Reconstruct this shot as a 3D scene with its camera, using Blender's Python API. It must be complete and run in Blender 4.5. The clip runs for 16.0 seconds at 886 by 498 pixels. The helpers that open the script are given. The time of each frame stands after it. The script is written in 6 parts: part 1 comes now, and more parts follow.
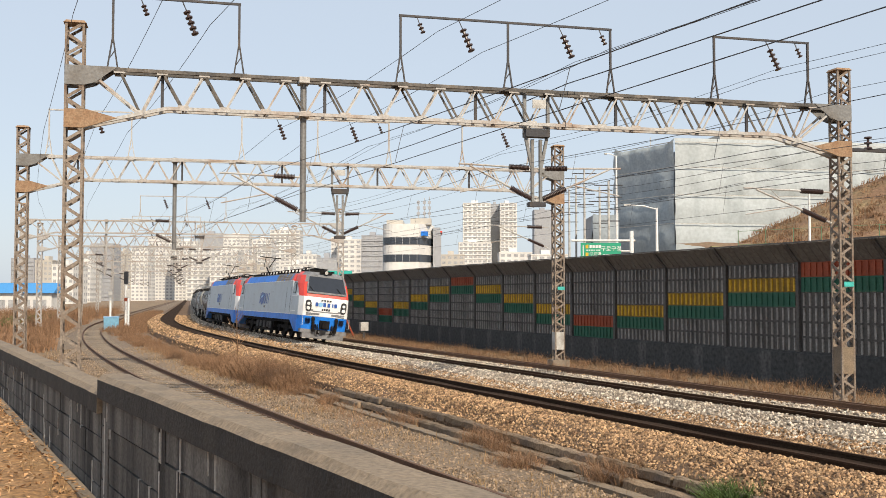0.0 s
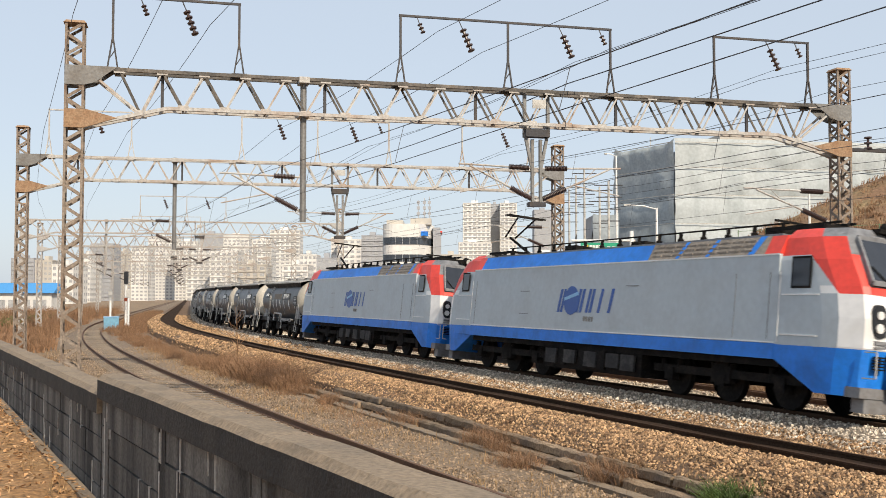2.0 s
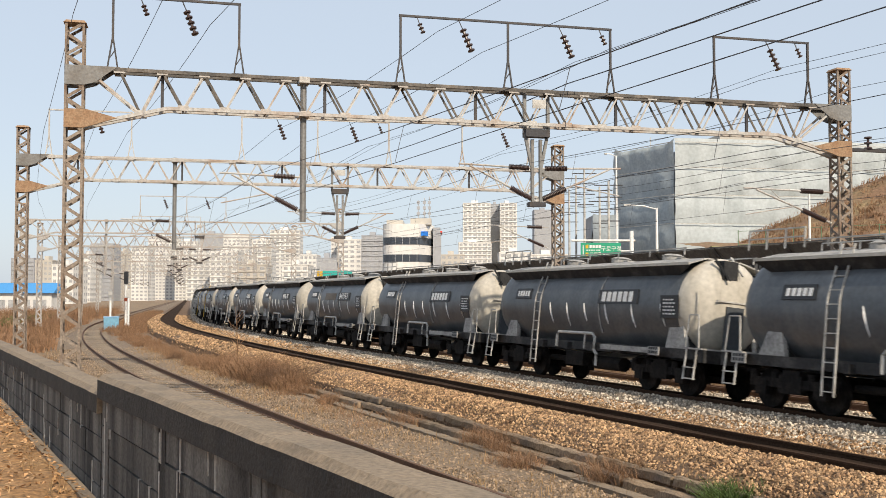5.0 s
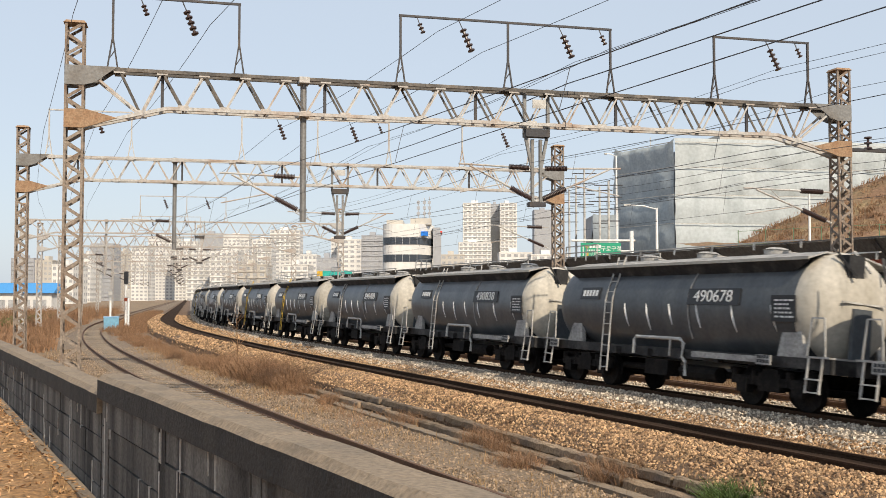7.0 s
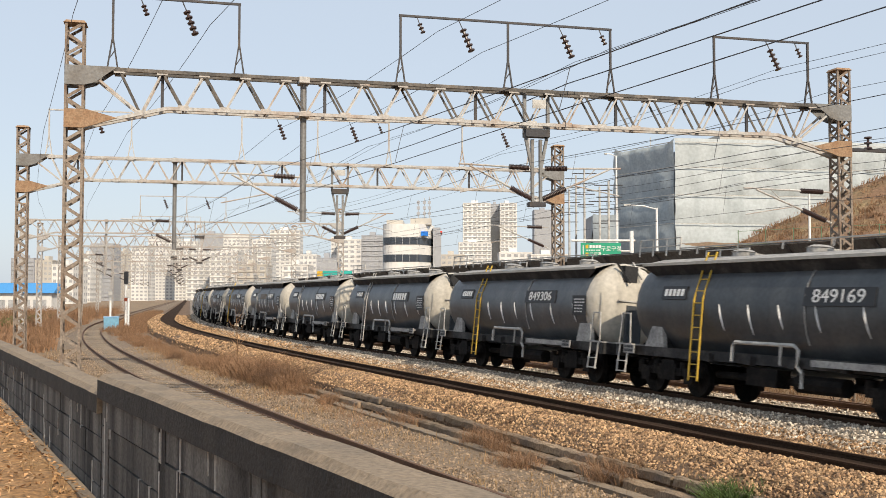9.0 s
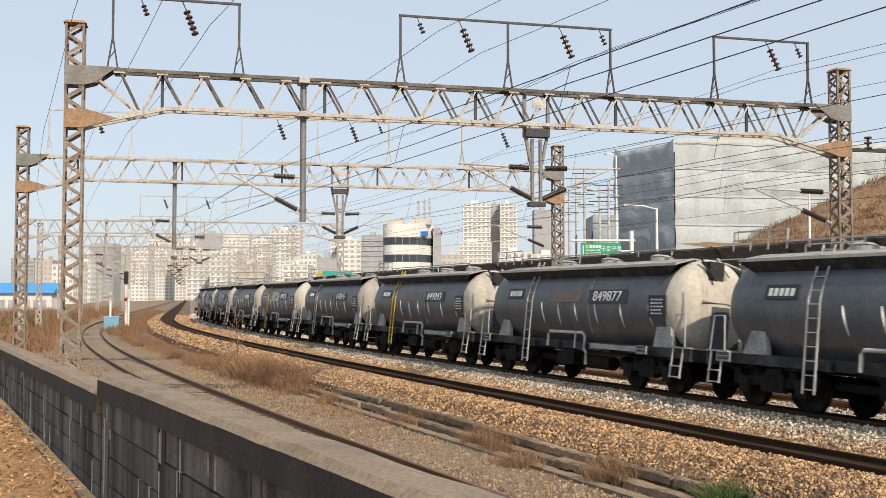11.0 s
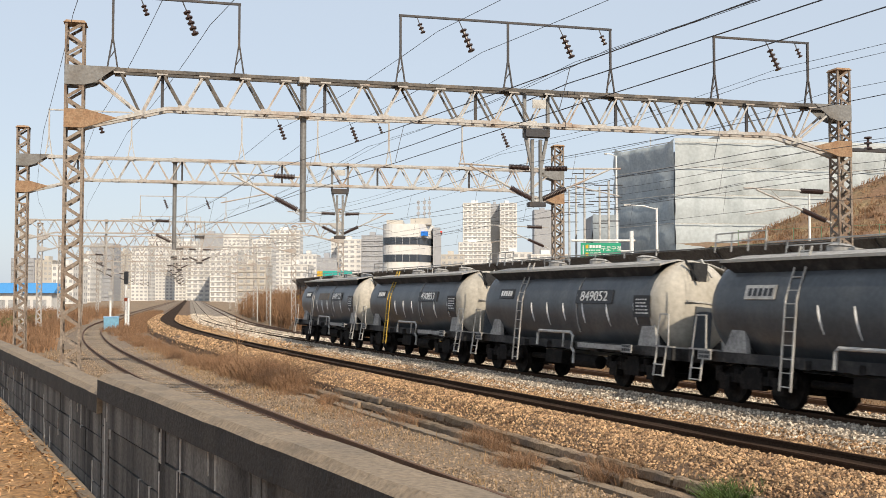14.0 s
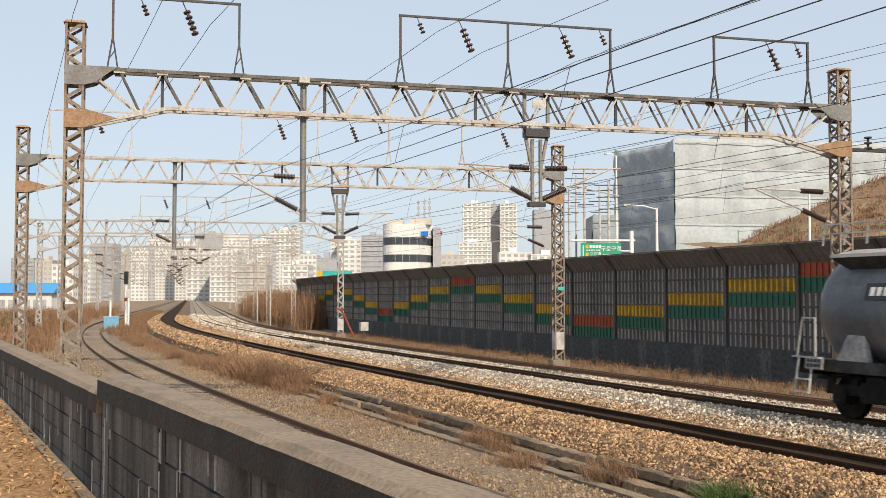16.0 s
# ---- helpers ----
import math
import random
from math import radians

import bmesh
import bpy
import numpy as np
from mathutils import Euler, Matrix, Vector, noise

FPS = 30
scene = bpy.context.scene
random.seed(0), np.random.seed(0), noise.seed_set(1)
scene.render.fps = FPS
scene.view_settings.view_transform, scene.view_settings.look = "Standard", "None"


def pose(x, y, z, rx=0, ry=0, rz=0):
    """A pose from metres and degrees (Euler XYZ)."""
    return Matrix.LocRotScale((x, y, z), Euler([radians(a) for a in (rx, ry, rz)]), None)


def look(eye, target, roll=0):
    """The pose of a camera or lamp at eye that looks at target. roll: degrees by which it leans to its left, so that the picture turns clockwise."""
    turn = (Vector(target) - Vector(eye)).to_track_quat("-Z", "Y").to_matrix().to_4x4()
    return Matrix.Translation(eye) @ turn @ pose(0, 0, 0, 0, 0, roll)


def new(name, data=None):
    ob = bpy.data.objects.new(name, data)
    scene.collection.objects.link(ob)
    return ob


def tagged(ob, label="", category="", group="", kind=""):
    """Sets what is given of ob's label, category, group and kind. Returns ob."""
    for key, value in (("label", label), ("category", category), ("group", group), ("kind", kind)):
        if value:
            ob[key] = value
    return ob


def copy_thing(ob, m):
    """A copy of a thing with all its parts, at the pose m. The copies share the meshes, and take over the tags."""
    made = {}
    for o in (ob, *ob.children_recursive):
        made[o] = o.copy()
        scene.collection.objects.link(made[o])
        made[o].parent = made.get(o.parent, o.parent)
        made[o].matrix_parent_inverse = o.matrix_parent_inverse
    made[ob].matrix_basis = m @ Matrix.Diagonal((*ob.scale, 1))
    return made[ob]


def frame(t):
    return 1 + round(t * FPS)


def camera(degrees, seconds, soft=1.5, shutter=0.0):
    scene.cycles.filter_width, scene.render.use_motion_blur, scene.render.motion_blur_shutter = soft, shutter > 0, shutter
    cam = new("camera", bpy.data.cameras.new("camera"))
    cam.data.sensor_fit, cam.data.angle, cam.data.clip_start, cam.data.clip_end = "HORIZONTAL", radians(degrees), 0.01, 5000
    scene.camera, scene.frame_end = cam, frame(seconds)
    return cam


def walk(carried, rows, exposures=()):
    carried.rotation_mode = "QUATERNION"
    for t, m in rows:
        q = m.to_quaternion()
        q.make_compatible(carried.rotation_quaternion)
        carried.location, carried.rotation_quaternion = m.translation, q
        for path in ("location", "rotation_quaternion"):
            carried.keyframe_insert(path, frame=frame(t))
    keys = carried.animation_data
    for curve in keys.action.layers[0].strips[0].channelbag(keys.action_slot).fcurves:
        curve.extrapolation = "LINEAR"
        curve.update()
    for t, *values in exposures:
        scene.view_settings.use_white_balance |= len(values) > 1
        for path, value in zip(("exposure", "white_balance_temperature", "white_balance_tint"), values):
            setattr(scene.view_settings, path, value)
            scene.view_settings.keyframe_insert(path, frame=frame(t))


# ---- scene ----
# The z origin is the near rail of the two middle tracks; the camera stands 2.5 m above it.
# ---- camera ----
cam = camera(45.93, 16.0, soft=0.6, shutter=0.1)
EYE = (0.0, 0.0, 2.5)
AIM = (0.0, 100.0, 2.5 + 100.0 * 84.0 / 1850.0)
walk(cam, [(0.0, look(EYE, AIM)), (16.0, look(EYE, AIM))], [(0.0, 0.42, 6950, 11), (16.0, 0.42, 6950, 11)])

# ---- light: hazy spring sun from behind the camera's shoulder ----
SUN_DIR = Vector((0.385, -0.775, 0.64)).normalized()
world = bpy.data.worlds.new("sky")
scene.world = world
world.use_nodes = True
wn = world.node_tree.nodes
wl = world.node_tree.links
sky = wn.new("ShaderNodeTexSky")
sky.sky_type = "NISHITA"
sky.sun_disc = False
sky.sun_elevation = math.asin(SUN_DIR.z)
sky.sun_rotation = math.atan2(SUN_DIR.x, SUN_DIR.y)
sky.air_density = 1.0
sky.dust_density = 1.4
sky.ozone_density = 1.5
wn["Background"].inputs["Strength"].default_value = 0.135
haze = wn.new("ShaderNodeMixRGB")
haze.inputs[0].default_value = 0.8
haze.inputs[2].default_value = (3.35, 3.95, 4.75, 1)
wl.new(sky.outputs[0], haze.inputs[1])
wl.new(haze.outputs[0], wn["Background"].inputs["Color"])
sun = new("sun", bpy.data.lights.new("sun", "SUN"))
sun.data.energy = 3.3
sun.data.angle = radians(0.7)
sun.data.color = (1.0, 0.90, 0.76)
sun.matrix_basis = look((0, 0, 60), Vector((0, 0, 60)) - SUN_DIR)


# ---- materials ----
def mat(name, col, rough=0.7, metal=0.0, var=0.25, scale=3.0, fine=40.0, bump=0.15, tint=None, amount=0.0,
        patch=0.6, obj_random=0.0, streak=False, island=False, spec=0.5):
    """A procedural surface: broad stains of another tint, fine grain, a little relief."""
    m = bpy.data.materials.new(name)
    m.use_nodes = True
    nt = m.node_tree
    b = nt.nodes["Principled BSDF"]
    b.inputs["Roughness"].default_value = rough
    b.inputs["Metallic"].default_value = metal
    b.inputs["Specular IOR Level"].default_value = spec
    tc = nt.nodes.new("ShaderNodeTexCoord")
    mp = nt.nodes.new("ShaderNodeMapping")
    nt.links.new(tc.outputs["Object"], mp.inputs[0])
    if streak:
        mp.inputs["Scale"].default_value = (1.0, 1.0, 0.12)
    n1 = nt.nodes.new("ShaderNodeTexNoise")
    n1.inputs["Scale"].default_value = scale
    n1.inputs["Detail"].default_value = 6
    n2 = nt.nodes.new("ShaderNodeTexNoise")
    n2.inputs["Scale"].default_value = fine
    n2.inputs["Detail"].default_value = 4
    nt.links.new(mp.outputs[0], n1.inputs["Vector"])
    nt.links.new(tc.outputs["Object"], n2.inputs["Vector"])
    base = nt.nodes.new("ShaderNodeMixRGB")
    base.inputs[1].default_value = (*col, 1)
    t = tint if tint else tuple(c * (1 - var) for c in col)
    base.inputs[2].default_value = (*t, 1)
    ramp = nt.nodes.new("ShaderNodeMapRange")
    ramp.inputs[1].default_value = patch - 0.16
    ramp.inputs[2].default_value = patch + 0.14
    ramp.inputs[4].default_value = amount if amount else 1.0
    nt.links.new(n1.outputs[0], ramp.inputs[0])
    nt.links.new(ramp.outputs[0], base.inputs[0])
    hv = nt.nodes.new("ShaderNodeHueSaturation")
    mr = nt.nodes.new("ShaderNodeMapRange")
    mr.inputs[1].default_value = 0.3
    mr.inputs[2].default_value = 0.7
    mr.inputs[3].default_value = 1 - var
    mr.inputs[4].default_value = 1 + var
    nt.links.new(n2.outputs[0], mr.inputs[0])
    val = mr.outputs[0]
    if obj_random or island:
        src = nt.nodes.new("ShaderNodeNewGeometry" if island else "ShaderNodeObjectInfo")
        r = nt.nodes.new("ShaderNodeMapRange")
        k = obj_random or 0.3
        r.inputs[3].default_value = 1 - k
        r.inputs[4].default_value = 1 + k
        nt.links.new(src.outputs["Random Per Island" if island else "Random"], r.inputs[0])
        mu = nt.nodes.new("ShaderNodeMath")
        mu.operation = "MULTIPLY"
        nt.links.new(val, mu.inputs[0])
        nt.links.new(r.outputs[0], mu.inputs[1])
        val = mu.outputs[0]
    nt.links.new(val, hv.inputs["Value"])
    nt.links.new(base.outputs[0], hv.inputs["Color"])
    nt.links.new(hv.outputs[0], b.inputs["Base Color"])
    if bump:
        bp = nt.nodes.new("ShaderNodeBump")
        bp.inputs["Strength"].default_value = bump
        bp.inputs["Distance"].default_value = 0.02
        nt.links.new(n2.outputs[0], bp.inputs["Height"])
        nt.links.new(bp.outputs[0], b.inputs["Normal"])
    return m


M = dict(
    dirt=mat("dry_earth", (0.25, 0.17, 0.10), 0.95, var=0.35, scale=0.35, fine=9, bump=0.5, tint=(0.17, 0.12, 0.075)),
    litter=mat("leaf_litter", (0.30, 0.165, 0.07), 0.9, var=0.5, scale=3, fine=22, bump=0.8, tint=(0.36, 0.22, 0.10)),
    ballast=mat("ballast_tan", (0.15, 0.09, 0.05), 0.9, var=0.55, scale=0.5, fine=16, bump=1.0, tint=(0.14, 0.09, 0.055)),
    ballast_pale=mat("ballast_pale", (0.24, 0.19, 0.14), 0.9, var=0.5, scale=0.6, fine=16, bump=1.0, tint=(0.33, 0.285, 0.23)),
    ballast_grey=mat("ballast_grey", (0.20, 0.145, 0.095), 0.9, var=0.5, scale=0.5, fine=18, bump=1.0, tint=(0.19, 0.135, 0.09)),
    ballast_dark=mat("ballast_brake_dust", (0.05, 0.032, 0.022), 0.95, var=0.4, scale=0.8, fine=16, bump=0.8, tint=(0.03, 0.02, 0.015), spec=0.05),
    rail=mat("rusty_rail", (0.13, 0.068, 0.04), 0.8, 0.0, var=0.3, scale=2, fine=30, bump=0.2, tint=(0.16, 0.085, 0.045)),
    rail_dark=mat("oily_dark_rail", (0.055, 0.033, 0.021), 0.9, 0.0, var=0.3, scale=2, fine=30, bump=0.2, spec=0.1, tint=(0.06, 0.036, 0.024)),
    rail_head=mat("worn_rail_head", (0.30, 0.26, 0.23), 0.35, 0.8, var=0.2, scale=2, fine=30, bump=0.05, tint=(0.20, 0.13, 0.09)),
    sleeper=mat("concrete_sleeper", (0.23, 0.185, 0.14), 0.9, var=0.3, scale=2, fine=30, bump=0.4, obj_random=0.2),
    timber=mat("weathered_sleeper", (0.25, 0.18, 0.115), 0.9, var=0.35, scale=2, fine=25, bump=0.6, tint=(0.17, 0.13, 0.10), obj_random=0.25),
    block=mat("stained_concrete_block", (0.155, 0.152, 0.14), 0.92, var=0.3, scale=4.5, fine=45, bump=0.5, tint=(0.028, 0.028, 0.028), patch=0.5, obj_random=0.16, streak=True),
    # Coping sides: dark streaks, plus the face's shade put into the colour.
    coping_side=mat("shaded_streaked_coping_side", (0.035, 0.033, 0.031), 0.92, var=0.3, scale=4.0, fine=40, bump=0.4, tint=(0.02, 0.02, 0.02), patch=0.5, streak=True),
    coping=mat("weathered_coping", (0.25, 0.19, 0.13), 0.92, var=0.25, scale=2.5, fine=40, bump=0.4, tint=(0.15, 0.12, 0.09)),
    mortar=mat("pale_mortar", (0.52, 0.51, 0.48), 0.95, var=0.2, bump=0.3),
    steel=mat("weathered_galvanised_steel", (0.43, 0.415, 0.39), 0.65, 0.1, var=0.2, scale=1.1, fine=14, bump=0.15, tint=(0.30, 0.19, 0.12), patch=0.64),
    drop=mat("grey_drop_steel", (0.20, 0.20, 0.195), 0.6, 0.2, var=0.2, scale=1.5, fine=14, bump=0.1, tint=(0.14, 0.125, 0.11)),
    # Darker copy of the truss steel, with shade put into its colour.
    chord=mat("shade_dark_steel", (0.085, 0.078, 0.07), 0.75, 0.1, var=0.35, scale=1.2, fine=14, bump=0.2, tint=(0.20, 0.17, 0.14), patch=0.62),
    steel_dk=mat("dark_galvanised_steel", (0.045, 0.045, 0.05), 0.6, 0.3, var=0.25, scale=2, fine=18, bump=0.2, tint=(0.07, 0.055, 0.045)),
    # Rust-tinged steel, its colour paled for the haze over the distant portals.
    steel_far=mat("hazed_rusty_steel", (0.40, 0.385, 0.365), 0.65, 0.1, var=0.2, scale=1, fine=12, bump=0.0, tint=(0.33, 0.25, 0.19)),
    mast=mat("rust_stained_mast_steel", (0.25, 0.205, 0.165), 0.75, 0.1, var=0.35, scale=2.0, fine=18, bump=0.2, tint=(0.16, 0.10, 0.065)),
    rust=mat("rusted_plate", (0.31, 0.20, 0.12), 0.85, var=0.25, scale=4, fine=22, bump=0.3, tint=(0.24, 0.13, 0.07)),
    insulator=mat("brown_porcelain", (0.05, 0.028, 0.024), 0.3, var=0.2, bump=0.0),
    wire=mat("catenary_wire", (0.09, 0.09, 0.095), 0.6, 0.5, var=0.1, bump=0.0),
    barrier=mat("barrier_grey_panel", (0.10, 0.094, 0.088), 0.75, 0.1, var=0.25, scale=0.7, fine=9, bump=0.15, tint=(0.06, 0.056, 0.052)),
    # Slats are coloured paler than the panels for the light their edges catch.
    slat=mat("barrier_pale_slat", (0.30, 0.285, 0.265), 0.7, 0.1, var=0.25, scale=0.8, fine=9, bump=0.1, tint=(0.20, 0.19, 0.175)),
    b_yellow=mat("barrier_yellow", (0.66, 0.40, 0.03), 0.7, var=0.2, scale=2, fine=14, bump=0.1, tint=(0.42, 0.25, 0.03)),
    # Cap tone raised above the panels' grey for the light falling on it.
    b_cap=mat("barrier_lit_cap", (0.15, 0.142, 0.132), 0.7, 0.1, var=0.25, scale=0.8, fine=9, bump=0.1, tint=(0.09, 0.085, 0.08)),
    # Darker yellow behind the slats: the gaps' shade put into the colour.
    b_back=mat("barrier_yellow_gap_shade", (0.27, 0.15, 0.02), 0.75, var=0.25, scale=2, fine=14, bump=0.1, tint=(0.17, 0.10, 0.02)),
    b_green=mat("barrier_green", (0.025, 0.12, 0.075), 0.7, var=0.2, scale=2, fine=14, bump=0.1),
    b_red=mat("barrier_red", (0.33, 0.07, 0.03), 0.7, var=0.2, scale=2, fine=14, bump=0.1),
    b_base=mat("sooty_concrete", (0.055, 0.056, 0.056), 0.92, var=0.4, scale=0.9, fine=7, bump=0.5, tint=(0.16, 0.155, 0.145), patch=0.66, streak=True),
    white=mat("loco_white", (0.80, 0.80, 0.79), 0.35, var=0.06, scale=1.5, fine=6, bump=0.0, tint=(0.68, 0.67, 0.64)),
    l_grey=mat("loco_grey", (0.46, 0.51, 0.54), 0.4, 0.1, var=0.06, scale=1.2, fine=6, bump=0.0, tint=(0.42, 0.455, 0.475)),
    l_blue=mat("loco_blue", (0.004, 0.20, 0.74), 0.5, var=0.1, scale=1.5, fine=8, bump=0.0, tint=(0.005, 0.14, 0.52)),
    louvre=mat("dusty_louvre", (0.30, 0.26, 0.215), 0.75, 0.1, var=0.3, scale=2.0, fine=12, bump=0.1, tint=(0.20, 0.17, 0.14)),
    l_red=mat("loco_red", (0.75, 0.06, 0.04), 0.45, var=0.08, scale=1.5, fine=8, bump=0.0),
    l_roof=mat("loco_roof", (0.22, 0.225, 0.235), 0.6, 0.2, var=0.25, scale=1.5, fine=8, bump=0.05),
    under=mat("brake_dust_black", (0.0085, 0.008, 0.0078), 0.85, 0.0, spec=0.15, var=0.4, scale=4, fine=20, bump=0.3, tint=(0.024, 0.02, 0.017)),
    plow=mat("plough_grey", (0.22, 0.22, 0.225), 0.6, 0.2, var=0.12, scale=4, fine=15, bump=0.05, tint=(0.15, 0.14, 0.13)),
    glass=mat("dark_glass", (0.03, 0.035, 0.045), 0.08, var=0.1, bump=0.0),
    tank=mat("tank_grey", (0.078, 0.087, 0.096), 0.38, 0.2, var=0.15, scale=1.3, fine=10, bump=0.05, tint=(0.135, 0.14, 0.142), obj_random=0.22, streak=True),
    tank_end=mat("tank_end_white", (0.49, 0.455, 0.39), 0.65, var=0.12, scale=1.6, fine=9, bump=0.05, tint=(0.36, 0.33, 0.27), obj_random=0.15, streak=True),
    cement=mat("cement_dust_grey", (0.36, 0.35, 0.33), 0.85, var=0.25, scale=2.5, fine=14, bump=0.2, tint=(0.22, 0.215, 0.21)),
    frame=mat("wagon_frame", (0.022, 0.022, 0.023), 0.75, 0.2, var=0.35, scale=2.5, fine=14, bump=0.2, tint=(0.075, 0.07, 0.066)),
    hand=mat("grab_rail_grey", (0.50, 0.49, 0.46), 0.6, var=0.2, bump=0.0, tint=(0.3, 0.28, 0.25)),
    yellow=mat("ladder_yellow", (0.62, 0.40, 0.05), 0.6, var=0.2, bump=0.0),
    plate=mat("black_plate", (0.02, 0.022, 0.026), 0.5, var=0.2, bump=0.0),
    paint=mat("white_lettering", (0.75, 0.75, 0.73), 0.6, var=0.15, bump=0.0),
    placard=mat("brown_placard", (0.17, 0.14, 0.11), 0.7, var=0.2, bump=0.0),
    logo=mat("logo_blue", (0.02, 0.09, 0.35), 0.4, var=0.05, bump=0.0),
    sky_blue=mat("pale_blue", (0.25, 0.50, 0.75), 0.4, var=0.05, bump=0.0),
    brush=mat("dead_brush", (0.29, 0.165, 0.09), 0.95, var=0.3, fine=5, bump=0.0, tint=(0.20, 0.12, 0.07), island=True),
    verge=mat("verge_grass", (0.25, 0.16, 0.085), 0.95, var=0.3, fine=5, bump=0.0, tint=(0.16, 0.10, 0.055), island=True),
    straw=mat("dry_straw", (0.34, 0.225, 0.115), 0.95, var=0.3, fine=5, bump=0.0, tint=(0.33, 0.20, 0.10), island=True),
    leaf=mat("evergreen_leaf", (0.08, 0.13, 0.03), 0.8, var=0.3, fine=5, bump=0.0, island=True),
    stone=mat("ballast_stone_tan", (0.43, 0.275, 0.15), 0.9, var=0.25, scale=3, fine=40, bump=0.3, tint=(0.13, 0.07, 0.038), island=True, obj_random=0.7),
    stone_w=mat("ballast_stone_pale", (0.56, 0.49, 0.40), 0.9, var=0.2, scale=3, fine=40, bump=0.3, tint=(0.26, 0.19, 0.13), island=True, obj_random=0.6),
    stone_d=mat("ballast_stone_grey", (0.29, 0.21, 0.14), 0.9, var=0.25, scale=3, fine=40, bump=0.3, tint=(0.20, 0.14, 0.09), island=True, obj_random=0.6),
)


# ---- mesh helpers ----
def box(bm, lo, hi, m=None):
    """An axis-aligned box from lo to hi, optionally moved by m."""
    vs = [Vector((x, y, z)) for z in (lo[2], hi[2]) for y in (lo[1], hi[1]) for x in (lo[0], hi[0])]
    v = [bm.verts.new(m @ p if m else p) for p in vs]
    for f in ((0, 2, 3, 1), (4, 5, 7, 6), (0, 1, 5, 4), (2, 6, 7, 3), (0, 4, 6, 2), (1, 3, 7, 5)):
        bm.faces.new([v[i] for i in f])


def strut(bm, p, q, w, d=None, up=(0, 0, 1)):
    """A straight bar of section w by d from p to q."""
    p, q = Vector(p), Vector(q)
    a = (q - p)
    if a.length < 1e-6:
        return
    a.normalize()
    u = Vector(up)
    if abs(a.dot(u)) > 0.98:
        u = Vector((0, 1, 0))
    s = a.cross(u).normalized() * (w / 2)
    t = s.cross(a).normalized() * ((d or w) / 2)
    v = [bm.verts.new(e + i * s + j * t) for e in (p, q) for i, j in ((-1, -1), (1, -1), (1, 1), (-1, 1))]
    for f in ((3, 2, 1, 0), (4, 5, 6, 7), (0, 1, 5, 4), (1, 2, 6, 5), (2, 3, 7, 6), (3, 0, 4, 7)):
        bm.faces.new([v[i] for i in f])


def tube(bm, pts, r, n=6, caps=True):
    """A round bar along pts."""
    pts = [Vector(p) for p in pts]
    rings = []
    for i, p in enumerate(pts):
        a = (pts[min(i + 1, len(pts) - 1)] - pts[max(i - 1, 0)]).normalized()
        u = Vector((0, 0, 1)) if abs(a.z) < 0.95 else Vector((0, 1, 0))
        s = a.cross(u).normalized()
        t = s.cross(a)
        rr = r[i] if isinstance(r, (list, tuple)) else r
        rings.append([bm.verts.new(p + rr * (math.cos(2 * math.pi * k / n) * s + math.sin(2 * math.pi * k / n) * t)) for k in range(n)])
    for a, b in zip(rings[:-1], rings[1:]):
        for k in range(n):
            bm.faces.new((a[k], a[(k + 1) % n], b[(k + 1) % n], b[k]))
    if caps:
        bm.faces.new(rings[0][::-1])
        bm.faces.new(rings[-1])


def part(name, bm, material, parent=None, label="", smooth=False, m=None):
    """Links a bmesh as one mesh object, under a thing or a part."""
    bmesh.ops.recalc_face_normals(bm, faces=bm.faces)
    me = bpy.data.meshes.new(name)
    bm.to_mesh(me)
    bm.free()
    for mm in (material if isinstance(material, (list, tuple)) else [material]):
        me.materials.append(mm)
    if smooth:
        me.polygons.foreach_set("use_smooth", [True] * len(me.polygons))
        me.set_sharp_from_angle(angle=radians(35))
    ob = new(name, me)
    if parent:
        ob.parent = parent
    if m:
        ob.matrix_basis = m
    if label:
        ob["label"] = label
    return ob


def boxes(name, items, material, parent=None, label="", m=None):
    bm = bmesh.new()
    for lo, hi in items:
        box(bm, lo, hi)
    return part(name, bm, material, parent, label, m=m)


def bars(name, items, material, parent=None, label="", m=None):
    bm = bmesh.new()
    for it in items:
        strut(bm, *it)
    return part(name, bm, material, parent, label, m=m)


def raw(name, verts, faces, material, parent=None, label="", smooth=False):
    me = bpy.data.meshes.new(name)
    me.from_pydata([tuple(v) for v in verts], [], [tuple(f) for f in faces])
    for mm in (material if isinstance(material, (list, tuple)) else [material]):
        me.materials.append(mm)
    if smooth:
        me.polygons.foreach_set("use_smooth", [True] * len(me.polygons))
    ob = new(name, me)
    if parent:
        ob.parent = parent
    if label:
        ob["label"] = label
    return ob


def text_part(name, words, size, material, parent, m, shear=0.0, extrude=0.004):
    cu = bpy.data.curves.new(name, "FONT")
    cu.body, cu.size, cu.extrude, cu.shear = words, size, extrude, shear
    cu.align_x, cu.align_y = "CENTER", "CENTER"
    tmp = bpy.data.objects.new(name, cu)
    me = bpy.data.meshes.new_from_object(tmp)
    bpy.data.objects.remove(tmp)
    me.materials.clear()
    me.materials.append(material)
    ob = new(name, me)
    ob.parent = parent
    ob.matrix_basis = m
    return ob


def empty(name, m=None, **tags):
    ob = new(name)
    if m:
        ob.matrix_basis = m
    return tagged(ob, **tags)


# ---- the line of the railway ----
def heading(s):
    u = np.clip(np.asarray(s, float) / 100, -0.8, 1.42)
    w = np.maximum(u, 0)
    return 1.991 - 0.098 * u + 0.151 * w ** 2 - 0.339 * w ** 3 + 0.153 * w ** 4


STEP = 0.5
ST = np.arange(-420, 900 + STEP, STEP)
HD = heading(ST)
